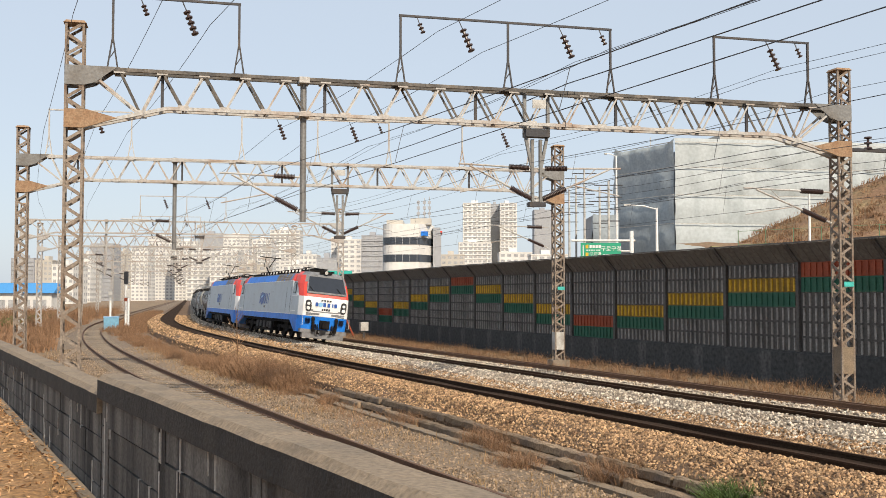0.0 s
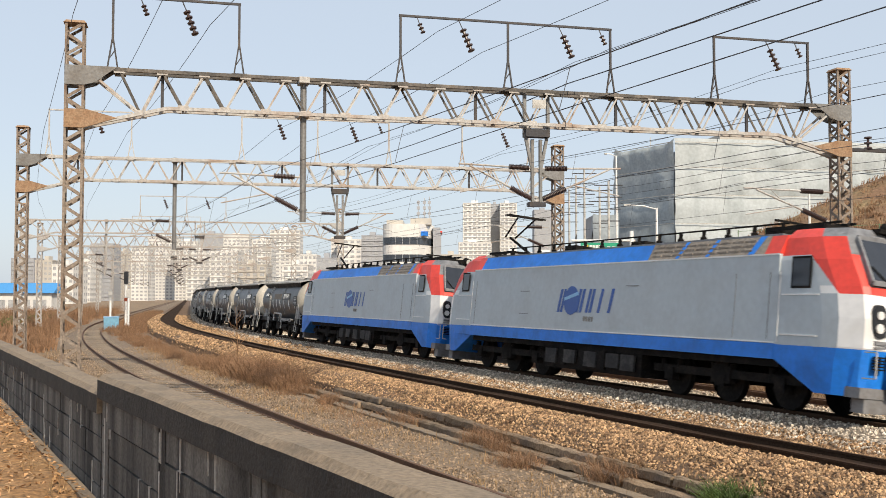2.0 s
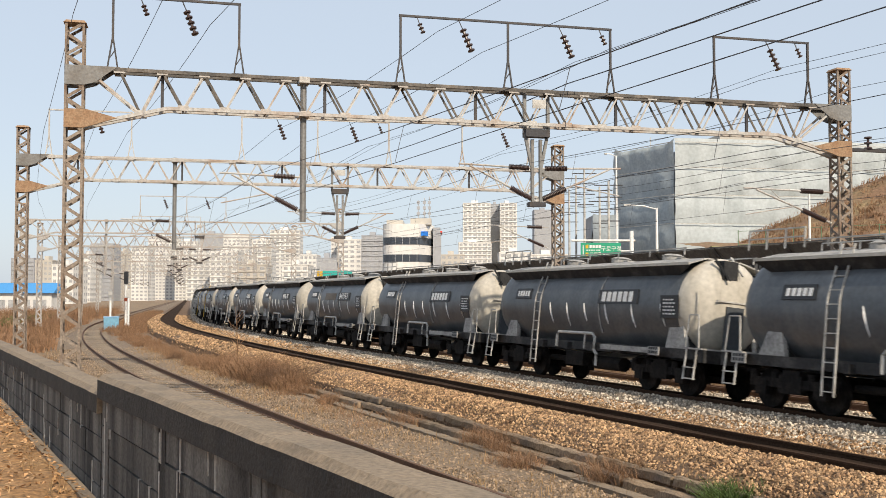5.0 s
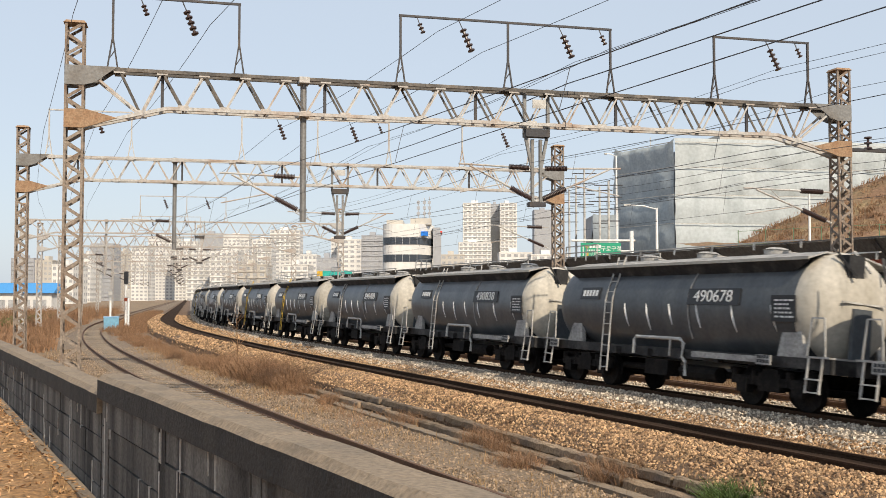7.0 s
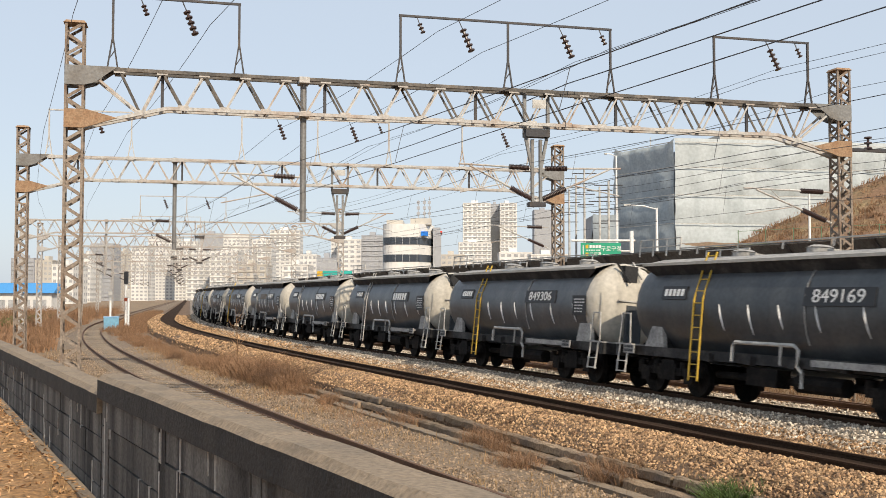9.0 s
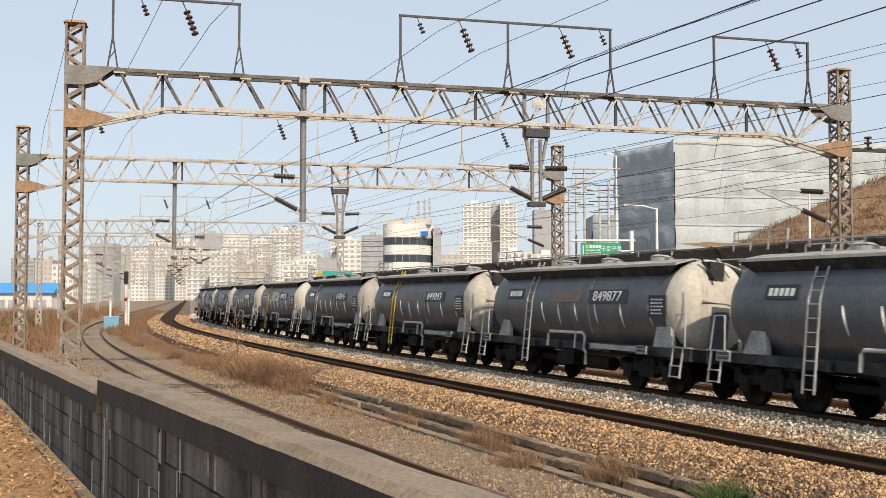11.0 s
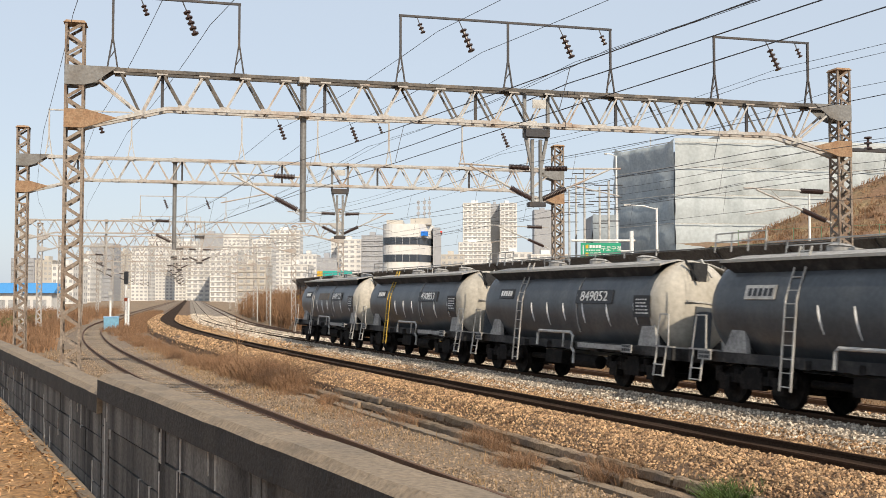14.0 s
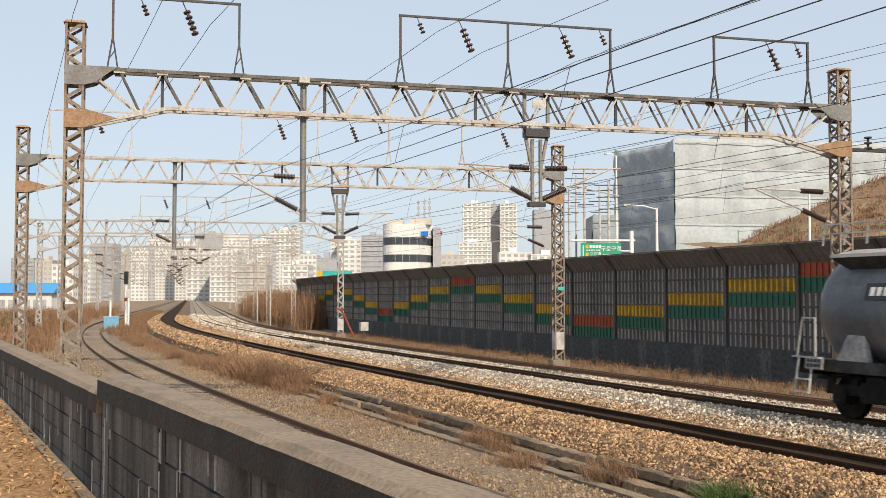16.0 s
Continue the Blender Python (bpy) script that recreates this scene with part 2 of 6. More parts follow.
LX = np.concatenate([[0], np.cumsum((np.cos(HD[1:]) + np.cos(HD[:-1])) / 2 * STEP)])
LY = np.concatenate([[0], np.cumsum((np.sin(HD[1:]) + np.sin(HD[:-1])) / 2 * STEP)])
I0 = int(420 / STEP)
LX += 7.446 - LX[I0]
LY += 12.919 - LY[I0]


def line(s, off=0.0, z=0.0):
    """A point of the railway: s metres along it (growing with distance), off metres to its far side."""
    h = float(np.interp(s, ST, HD))
    return Vector((float(np.interp(s, ST, LX)) + off * math.sin(h), float(np.interp(s, ST, LY)) - off * math.cos(h), z))


def rake(s, off, z, lean=0.0):
    """A pose on the railway, with x against s (towards the camera), y to the far side, leaning by lean degrees to the far side."""
    h = float(np.interp(s, ST, HD))
    return Matrix.Translation(line(s, off, z)) @ Matrix.Rotation(h + math.pi, 4, "Z") @ Matrix.Rotation(radians(-lean), 4, "X")


def sweep(name, stations, section, material, parent=None, offs=None, closed=True):
    """A section of (off, z) points carried along the railway."""
    n = len(section)
    verts, faces = [], []
    for s in stations:
        a = float(offs(s)) if offs else 0.0
        for o, z in section:
            verts.append(line(s, o + a, z))
    m = n if closed else n - 1
    for i in range(len(stations) - 1):
        for k in range(m):
            faces.append((i * n + k, i * n + (k + 1) % n, (i + 1) * n + (k + 1) % n, (i + 1) * n + k))
    ob = raw(name, verts, faces, material, parent)
    bm = bmesh.new()
    bm.from_mesh(ob.data)
    bmesh.ops.recalc_face_normals(bm, faces=bm.faces)
    bm.to_mesh(ob.data)
    bm.free()
    return ob


STATIONS = [-400, -200, -120, -80, -60, -45] + list(np.arange(-35, 160, 2.5)) + [170, 180, 195, 210, 230, 250, 280, 320, 370, 430, 520, 700, 880]

# ---- ground and track formation ----
bm = bmesh.new()
N = 24
gx = [-3000 + 6000 * i / N for i in range(N + 1)]
gv = [[bm.verts.new((x, y, -1.25)) for x in gx] for y in gx]
for i in range(N):
    for j in range(N):
        bm.faces.new((gv[i][j], gv[i][j + 1], gv[i + 1][j + 1], gv[i + 1][j]))
tagged(part("ground", bm, M["dirt"]), "dry brown earth reaching out to the horizon", "ground", kind="structure")

PROFILE = [(-60, -1.2, 0), (-30, -1.1, 0), (-14, -1.0, 0), (-9.4, -1.0, 3), (-8.3, -0.84, 3), (-7.4, -0.79, 3), (-6.5, -0.78, 3), (-4.6, -0.79, 3),
           (-3.4, -0.83, 3), (-2.1, -0.85, 3), (-1.52, -0.85, 1), (-1.45, -0.45, 1), (-0.95, -0.17, 1), (-0.3, -0.1, 1), (0.03, -0.11, 4), (1.47, -0.27, 1),
           (2.2, -0.36, 1), (2.9, -0.42, 1), (3.5, -0.24, 2), (4.0, -0.12, 2), (4.3, -0.11, 2), (5.8, -0.28, 2), (6.5, -0.42, 2),
           (7.4, -0.6, 2), (8.1, -0.47, 2), (8.6, -0.45, 2), (10.1, -0.6, 1), (10.8, -0.67, 0), (11.8, -0.85, 0), (13.5, -0.8, 0), (17.5, -0.7, 0), (24, -0.8, 0)]


def bed_z(off):
    return float(np.interp(off, [p[0] for p in PROFILE], [p[1] for p in PROFILE]))


verts, faces, ids = [], [], []
n = len(PROFILE)
rng = random.Random(3)
for s in STATIONS:
    for o, z, _ in PROFILE:
        verts.append(line(s, o, z + rng.uniform(-0.025, 0.025)))
for i in range(len(STATIONS) - 1):
    for k in range(n - 1):
        faces.append((i * n + k, i * n + k + 1, (i + 1) * n + k + 1, (i + 1) * n + k))
        ids.append(PROFILE[k][2])
bed = raw("trackbed", verts, faces, [M["dirt"], M["ballast"], M["ballast_pale"], M["ballast_grey"], M["ballast_dark"]])
bed.data.polygons.foreach_set("material_index", ids)
tagged(bed, "stone ballast bed under four curved railway tracks", "ballast", kind="structure")

RAIL = [(-0.065, -0.16), (0.065, -0.16), (0.065, -0.145), (0.012, -0.125), (0.012, -0.045), (0.036, -0.035), (0.036, 0.0),
        (-0.036, 0.0), (-0.036, -0.035), (-0.012, -0.045), (-0.012, -0.125), (-0.065, -0.145)]


def track(off, z_near, z_far, label, near, far, offs=None, sleepers=True, dark=False):
    t = empty("railway_track", label=label, category="railway track", group="railway tracks")
    for o, z, mm in ((off, z_near, near), (off + 1.505, z_far, far)):
        sweep("rail", STATIONS, [(o + a, z + b) for a, b in RAIL], mm, t, offs)
    me = None
    if sleepers:
        for i in range(-14, 190):
            s = i * 0.62
            if me is None:
                bm = bmesh.new()
                box(bm, (-0.12, -0.5, -0.14), (0.12, 2.0, 0.0))
                ob = part("sleeper", bm, M["ballast_dark"] if dark else M["sleeper"], t)
                me = ob.data
            else:
                ob = new("sleeper", me)
                ob.parent = t
            a = float(offs(s)) if offs else 0
            ob.matrix_basis = rake(s, off + a, z_near - (0.155 if off < -2 else 0.21), math.degrees(math.atan2(z_near - z_far, 1.505)))
    return t


def side_off(s):
    u = np.clip(s, 0, 75)
    return -(4.30 + 0.034 * u - 0.00022 * u * u + 0.006 * np.clip(np.asarray(s) - 75, 0, 90) - 4.955)


track(-6.46, -0.6, -0.6, "rusty single track on grey ballast behind the block wall", M["rail"], M["rail"], side_off)
track(0.0, 0.0, -0.15, "dark canted track between two ballast banks", M["rail_dark"], M["rail_dark"], dark=True)
track(4.3, 0.0, -0.16, "canted track that carries the cement train", M["rail_dark"], M["rail_dark"])
track(8.6, -0.27, -0.43, "rust-brown canted track beside the dry grass verge", M["rail"], M["rail"])

# ---- the concrete wall in front of the camera ----
WALL_DIR = Vector((-0.468, 0.884, 0)).normalized()
WALL_STEP = Vector((-2.63, 7.99, 0)) + Vector((0.884, 0.468, 0)) * 0.115
WALL_A = WALL_STEP - WALL_DIR * 9.33


def plank_wall(name, start, length, top, base, label, first):
    """Posts with planks slotted between them under a cast coping; local x runs along the wall, -y faces the track."""
    ang = math.atan2(WALL_DIR.y, WALL_DIR.x)
    m = Matrix.Translation(start) @ Matrix.Rotation(ang, 4, "Z")
    w = empty(name, m, label=label, category="wall", kind="structure")
    bay = 1.78
    cope = 0.17
    rng = random.Random(len(name))
    bm = bmesh.new()
    segs = int(length / 0.3)
    rings = []
    for i in range(segs + 1):
        x = length * i / segs
        j = rng.uniform(-0.006, 0.006)
        k = rng.uniform(-0.006, 0.006)
        sec = [(-0.14, top - cope), (-0.14, top - 0.03), (-0.115, top + k), (0.075, top + k + 0.004), (0.115 + j, top - 0.03), (0.115 + j, top - cope)]
        rings.append([bm.verts.new((x, y, z)) for y, z in sec])
    for a, b in zip(rings[:-1], rings[1:]):
        for q in range(6):
            bm.faces.new((a[q], a[(q + 1) % 6], b[(q + 1) % 6], b[q]))
    bm.faces.new(rings[0])
    bm.faces.new(rings[-1])
    bm.normal_update()
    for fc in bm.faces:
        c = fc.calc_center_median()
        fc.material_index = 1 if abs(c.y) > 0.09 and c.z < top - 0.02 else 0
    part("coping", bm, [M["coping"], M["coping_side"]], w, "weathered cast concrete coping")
    rows = max(1, round((top - cope - base) / 0.19))
    rh = (top - cope - base) / rows
    cache = {}
    starts = [first + b * bay for b in range(-1, int(length / bay) + 2) if first + b * bay < length - 0.2]
    for x0 in starts:
        x1 = min(x0 + bay, length)
        if x0 > 0:
            boxes("post", [((x0, -0.1, base - 0.2), (x0 + 0.13, 0.084, top - cope))], M["block"], w)
            zt = top - cope - 0.02 - rng.uniform(0, 0.15)
            run = []
            while zt > base - 0.15:
                zl = max(base - 0.2, zt - rng.uniform(0.1, 0.3))
                k = rng.uniform(0.006, 0.013)
                run.append(((x0 + 0.144 - k, -0.05, zl), (x0 + 0.144 + k, 0.086, zt)))
                zt = zl - (rng.uniform(0.0, 0.06) if rng.random() < 0.5 else 0.0)
            boxes("joint", run, M["mortar"], w, "pale broken mortar joint")
        for r in range(rows):
            cut = rng.choice((0.28, 0.36, 0.5, 0.62, 0.7))
            xa = max(x0 + 0.158, 0.0)
            xs = [xa, xa + (x1 - xa - 0.004) * cut, x1 - 0.004]
            for i in range(2):
                lo = xs[i] + (0.005 if i else 0)
                d = rng.uniform(-0.008, 0.006)
                bm = bmesh.new()
                box(bm, (lo, -0.09, base + r * rh + 0.007), (xs[i + 1], 0.082 + d, base + (r + 1) * rh - 0.006))
                part("block", bm, M["block"], w)
    drips = []
    for _ in range(int(length * 2.2)):
        x, zt = rng.uniform(0.2, length - 0.2), top - rng.choice((cope, cope + 0.2, cope + 0.4))
        out = 0.117 if zt > top - cope else 0.090
        drips.append(((x, 0.05, max(zt - rng.uniform(0.06, 0.34), top - cope + 0.004 if out > 0.1 else base)), (x + rng.uniform(0.003, 0.007), out, zt)))
    boxes("lime_drip", drips, M["mortar"], w, "thin pale lime drips")["kind"] = "stuff"
    boxes("core", [((0, -0.06, base - 0.2), (length, 0.06, top - cope + 0.02))], M["block"], w)
    return w


plank_wall("wall_near", WALL_A, 9.32, 1.9, 0.72, "grey stained concrete block wall with a pale coping", 0.12)
plank_wall("wall_stepped", WALL_A + WALL_DIR * 9.34, 14.4, 1.78, 0.5, "lower run of the stained concrete block wall", 1.37)

# the bank on which the camera stands
bm = bmesh.new()
ang = math.atan2(WALL_DIR.y, WALL_DIR.x)
BANK = Matrix.Translation(WALL_A) @ Matrix.Rotation(ang, 4, "Z")
rng = random.Random(5)
xs = [-14 + 0.5 * i for i in range(76)]
ys = [0.0, 0.15, 0.4, 0.8, 1.3, 2, 3, 4.5, 6, 9, 13, 18]
gv = []
for x in xs:
    row = []
    for y in ys:
        z = 0.92 + 0.06 * min(y, 1.0) + 0.014 * (x - 9.3) + (rng.uniform(-0.02, 0.02) if y > 0.1 else 0)
        row.append(bm.verts.new((x, y, z)))
    gv.append(row)
for i in range(len(xs) - 1):
    for j in range(len(ys) - 1):
        bm.faces.new((gv[i][j], gv[i + 1][j], gv[i + 1][j + 1], gv[i][j + 1]))
lowv = [[bm.verts.new((r[0].co.x, y, -1.4)) for y in (0.0, 18)] for r in gv]
for i in range(len(xs) - 1):
    bm.faces.new((gv[i][0], lowv[i][0], lowv[i + 1][0], gv[i + 1][0]))
    bm.faces.new((gv[i][-1], gv[i + 1][-1], lowv[i + 1][1], lowv[i][1]))
for e in (0, -1):
    bm.faces.new([*gv[e], lowv[e][1], lowv[e][0]])
tagged(part("ground_bank", bm, M["litter"], m=BANK), "earth bank strewn with dry leaves behind the wall", "ground", kind="structure")

bm = bmesh.new()
box(bm, (-4.0, 0.09, -0.12), (14.2, 0.19, 0.03), BANK @ Matrix.Translation((9.3, 0, 0.925)) @ Matrix.Rotation(-math.atan(0.014), 4, "Y"))
tagged(part("wall_footing", bm, M["coping"]), "pale concrete footing strip along the block wall", "footing", kind="structure")

# ---- noise barrier ----
BAR_OFF, BAR_BASE, BAR_ROW = 15.6, 0.46, 0.55
PATTERN = {0: (0, "b_red"), 1: (1, "b_yellow"), 2: (2, "b_yellow"), 3: (3, "b_yellow"), 4: (4, "b_red"), 5: (3, "b_yellow"), 6: (2, "b_yellow"), 7: (1, "b_yellow")}
BAR_S0, BAR_W = 17.25, 4.25


def barrier():
    root = empty("noise_barrier", label="grey louvred noise barrier with yellow, red and green panels", category="noise barrier", kind="structure")
    slat_me = {}
    for b in range(-13, 23):
        s0 = BAR_S0 + b * BAR_W
        a, c = line(s0, BAR_OFF), line(s0 + BAR_W, BAR_OFF)
        d = c - a
        L = d.length
        m = Matrix.Translation(a) @ Matrix.Rotation(math.atan2(d.y, d.x), 4, "Z")
        # local x along, +y towards the tracks
        boxes("foundation", [((0, -0.25, -1.2), (L - 0.006, 0.16, BAR_BASE - 0.06)), ((0, -0.2, BAR_BASE - 0.06), (L - 0.006, 0.1, BAR_BASE))], M["b_base"], root, m=m)
        bars("post", [((0.0, 0.02, BAR_BASE), (0.0, 0.02, BAR_BASE + 6 * BAR_ROW), 0.16, 0.2), ((0.0, 0.0, BAR_BASE + 6 * BAR_ROW), (0.0, 0.62, BAR_BASE + 6 * BAR_ROW + 0.7), 0.12, 0.14)], M["barrier"], root, m=m)
        row, col = PATTERN[b % 8]
        for r in range(6):
            k = 5 - r
            name = col if r == row else ("b_green" if r == row + 1 else "barrier")
            z0 = BAR_BASE + k * BAR_ROW
            key = (name, round(L, 1))
            near = -6 <= b <= 12
            if key not in slat_me:
                bm = bmesh.new()
                box(bm, (0.06, -0.05, 0.0005), (L - 0.06, 0.0, BAR_ROW - 0.0005))
                box(bm, (0.09, 0.0, 0.008), (L - 0.09, 0.022, 0.05))
                box(bm, (0.09, 0.0, BAR_ROW - 0.05), (L - 0.09, 0.022, BAR_ROW - 0.008))
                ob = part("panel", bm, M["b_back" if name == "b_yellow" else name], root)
                bm = bmesh.new()
                nsl = 13
                for i in range(nsl):
                    x = 0.09 + (L - 0.18) * (i + 0.5) / nsl
                    box(bm, (x - 0.042, 0.0, 0.04), (x + 0.042, 0.05, BAR_ROW - 0.04))
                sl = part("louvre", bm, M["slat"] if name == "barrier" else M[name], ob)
                slat_me[key] = (ob.data, sl.data)
            else:
                ob = new("panel", slat_me[key][0])
                ob.parent = root
                sl = new("louvre", slat_me[key][1])
                sl.parent = ob
            ob.matrix_basis = m @ Matrix.Translation((0, 0, z0))
        z = BAR_BASE + 6 * BAR_ROW
        bm = bmesh.new()
        nr = 10
        for i in range(nr):
            x = L * (i + 0.5) / nr
            strut(bm, (x, 0.05, z + 0.03), (x, 0.62, z + 0.7), 0.05, 0.03)
        strut(bm, (0, 0.3, z + 0.34), (L, 0.3, z + 0.34), 0.9, 0.02, up=(0, -0.75, 0.66))
        strut(bm, (0, 0.64, z + 0.71), (L, 0.64, z + 0.71), 0.05, 0.05)
        part("cap", bm, M["b_cap"], root, "inclined louvred top", m=m)


barrier()


# ---- overhead line portals ----
def lattice(name, parent, x, y, z0, z1, w, steel, label="", pitch=0.42, leg=0.06):
    """A square lattice mast: four angle legs, laced faces and a cap."""
    h = w / 2
    items = []
    for sx in (-1, 1):
        for sy in (-1, 1):
            items.append(((x + sx * h, y + sy * h, z0), (x + sx * h, y + sy * h, z1), leg, leg))
    mast = empty(name)
    mast.parent = parent
    for it in items:
        bars("leg", [it], steel, mast)
    n = max(2, int((z1 - z0) / pitch))
    lace = []
    for i in range(n):
        a, b = z0 + (z1 - z0) * i / n, z0 + (z1 - z0) * (i + 1) / n
        f = 1 if i % 2 else -1
        for sy in (-1, 1):
            lace.append(((x - f * h, y + sy * h * 1.06, a), (x + f * h, y + sy * h * 1.06, b), 0.075, 0.014, (0, 1, 0)))
        for sx in (-1, 1):
            lace.append(((x + sx * h * 1.06, y - f * h, a), (x + sx * h * 1.06, y + f * h, b), 0.014, 0.075, (0, 1, 0)))
    bars("lacing", lace, steel, mast)["kind"] = "stuff"
    bm = bmesh.new()
    q = h + 0.07
    lo = [bm.verts.new((x + a * q, y + b * q, z1)) for a, b in ((-1, -1), (1, -1), (1, 1), (-1, 1))]
    hi = [bm.verts.new((x + a * q * 0.8, y + b * q * 0.8, z1 + 0.07)) for a, b in ((-1, -1), (1, -1), (1, 1), (-1, 1))]
    tip = bm.verts.new((x, y, z1 + 0.12))
    bm.faces.new(lo[::-1])
    for i in range(4):
        bm.faces.new((lo[i], lo[(i + 1) % 4], hi[(i + 1) % 4], hi[i]))
        bm.faces.new((hi[i], hi[(i + 1) % 4], tip))
    part("cap", bm, M["rust"], mast, "rusted sheet cap")
    return mast


def insulator(parent, p, q, n=5, r=0.085, name="insulator_string", core=0.3):
    """A string of porcelain sheds from p to q."""
    p, q = Vector(p), Vector(q)
    bm = bmesh.new()
    pts, rr = [], []
    for i in range(n):
        for f, k in ((0.1, core), (0.3, 1.0), (0.55, 0.9), (0.6, core)):
            pts.append(p.lerp(q, (i + f) / n))
            rr.append(r * k)
    tube(bm, pts, rr, 8)
    return part(name, bm, M["insulator"], parent, smooth=True)


def cantilever(parent, x, y, z, reach, steel, small=False):
    """A hinged bracket arm: horizontal tie and rising strut, each with a ribbed insulator by the mast."""
    d = 1 if reach > 0 else -1
    R = abs(reach)
    top, low = (x, y, z + 0.95), (x, y, z)
    tip_t, tip_l = (x + d * R, y, z + 1.02), (x + d * R * 0.86, y, z + 0.98)
    bm = bmesh.new()
    tube(bm, [top, tip_t], 0.028, 6)
    tube(bm, [low, tip_l], 0.03, 6)
    tube(bm, [(x + d * R * 0.45, y, z + 0.48), (x + d * R * 0.98, y, z + 0.22)], 0.02, 6)
    tube(bm, [(x + d * R * 0.55, y, z + 0.6), (x + d * R * 0.7, y, z + 1.0)], 0.014, 6)
    arm = part("bracket_arm", bm, steel, parent)
    a, b = Vector(top), Vector(tip_t)
    insulator(arm, a.lerp(b, 0.10), a.lerp(b, 0.36), 15, 0.085, "rod_insulator", 0.65)
    a, b = Vector(low), Vector(tip_l)
    insulator(arm, a.lerp(b, 0.08), a.lerp(b, 0.40), 16, 0.085, "rod_insulator", 0.65)


def portal(left, right, foot_l, foot_r, z_top, steel, label, near=False, frames=(), drops=(), arms=()):
    """Two lattice masts and a two-plane truss with haunched ends. Local x runs from the left mast to the right one."""
    left, right = Vector(left), Vector(right)
    d = right - left
    L = d.length
    root = empty("catenary_portal", Matrix.Translation(left) @ Matrix.Rotation(math.atan2(d.y, d.x), 4, "Z"), label=label, category="catenary portal", group="portals over the tracks")
    W = 0.42
    lattice("mast", root, 0, 0, foot_l, z_top + 1.15, W, M["mast"] if near else steel, pitch=0.27 if near else 0.4)
    lattice("mast", root, L, 0, foot_r, z_top + 1.15, W, M["mast"] if near else steel, pitch=0.27 if near else 0.4)
    for x, f in ((0, foot_l), (L, foot_r)):
        boxes("footing", [((x - 0.4, -0.4, f - 0.6), (x + 0.4, 0.4, f + 0.12))], M["sleeper"], root, "concrete footing")
    zt, zb, zh = z_top, z_top - 0.95, z_top - 1.48
    hy = 0.2
    chords = []
    for sy in (-hy, hy):
        chords.append(((0.2, sy, zt), (L - 0.2, sy, zt), 0.09, 0.09))
        chords.append(((2.3, sy, zb), (L - 2.3, sy, zb), 0.09, 0.09))
        chords.append(((0.2, sy, zh), (2.3, sy, zb), 0.09, 0.09))
        chords.append(((L - 2.3, sy, zb), (L - 0.2, sy, zh), 0.09, 0.09))
    beam = bars("beam", [c for i, c in enumerate(chords) if i % 4], steel, root, "pale galvanised lower chords")
    bars("top_chord", [c for i, c in enumerate(chords) if i % 4 == 0], M["chord"] if left.y < 30 else steel, beam, "upper chords, on the first portal in a shade-darkened steel")
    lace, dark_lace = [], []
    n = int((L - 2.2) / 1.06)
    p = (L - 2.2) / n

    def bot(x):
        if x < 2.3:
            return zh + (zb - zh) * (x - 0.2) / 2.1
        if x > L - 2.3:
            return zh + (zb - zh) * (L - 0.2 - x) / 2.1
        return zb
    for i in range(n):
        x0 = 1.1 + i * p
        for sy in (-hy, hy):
            # Diagonals falling right get the shade-darkened steel on the first portal.
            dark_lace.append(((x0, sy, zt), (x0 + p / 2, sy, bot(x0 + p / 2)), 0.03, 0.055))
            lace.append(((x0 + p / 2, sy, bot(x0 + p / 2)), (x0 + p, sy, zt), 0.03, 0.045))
    for sy in (-hy, hy):
        lace.append(((0.55, sy, zt - 0.25), (1.63, sy, bot(1.63)), 0.05, 0.06))
        lace.append(((L - 0.55, sy, zt - 0.25), (L - 1.63, sy, bot(L - 1.63)), 0.05, 0.06))
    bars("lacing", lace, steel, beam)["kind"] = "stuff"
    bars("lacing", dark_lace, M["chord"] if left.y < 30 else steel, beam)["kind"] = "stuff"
    if near:
        gus = []
        for i in range(n + 1):
            x0 = 1.1 + i * p
            for sy in (-hy - 0.03, hy + 0.03):
                gus.append(((x0 - 0.14, sy - 0.007, zt - 0.09), (x0 + 0.14, sy + 0.007, zt + 0.05)))
                if i < n:
                    b = bot(x0 + p / 2)
                    gus.append(((x0 + p / 2 - 0.14, sy - 0.007, b - 0.05), (x0 + p / 2 + 0.14, sy + 0.007, b + 0.09)))
        boxes("gusset", gus, M["steel"], beam, "riveted gusset plates")["kind"] = "stuff"
        ties = []
        for i in range(1, n, 2):
            x0 = 1.1 + i * p
            ties += [((x0, -hy, zt), (x0, hy, zt), 0.05, 0.03), ((x0 + p / 2, -hy, bot(x0 + p / 2)), (x0 + p / 2, hy, bot(x0 + p / 2)), 0.05, 0.03)]
            if i % 4 == 1:
                ties += [((x0 + p * 0.0, 0, zt), (x0, 0, bot(x0)), 0.08, 0.06)]
        bars("tie", ties, M["steel_dk"], beam)["kind"] = "stuff"
    # haunch plates
    for x, k in ((0, 1), (L, -1)):
        for mi, pts in enumerate((((-0.24, zt + 0.06), (1.05, zt + 0.06), (0.5, zt - 0.36), (0.24, zt - 0.44), (-0.24, zt - 0.44)),
                                  ((-0.24, zh - 0.06), (0.24, zh - 0.06), (1.05, zh + 0.22), (0.3, zh + 0.42), (-0.24, zh + 0.42)))):
            bm = bmesh.new()
            for sy in (-0.26, 0.26):
                fr = [bm.verts.new((x + k * a, sy, b)) for a, b in pts]
                bk = [bm.verts.new((x + k * a, sy + 0.014, b)) for a, b in pts]
                bm.faces.new(fr)
                bm.faces.new(bk[::-1])
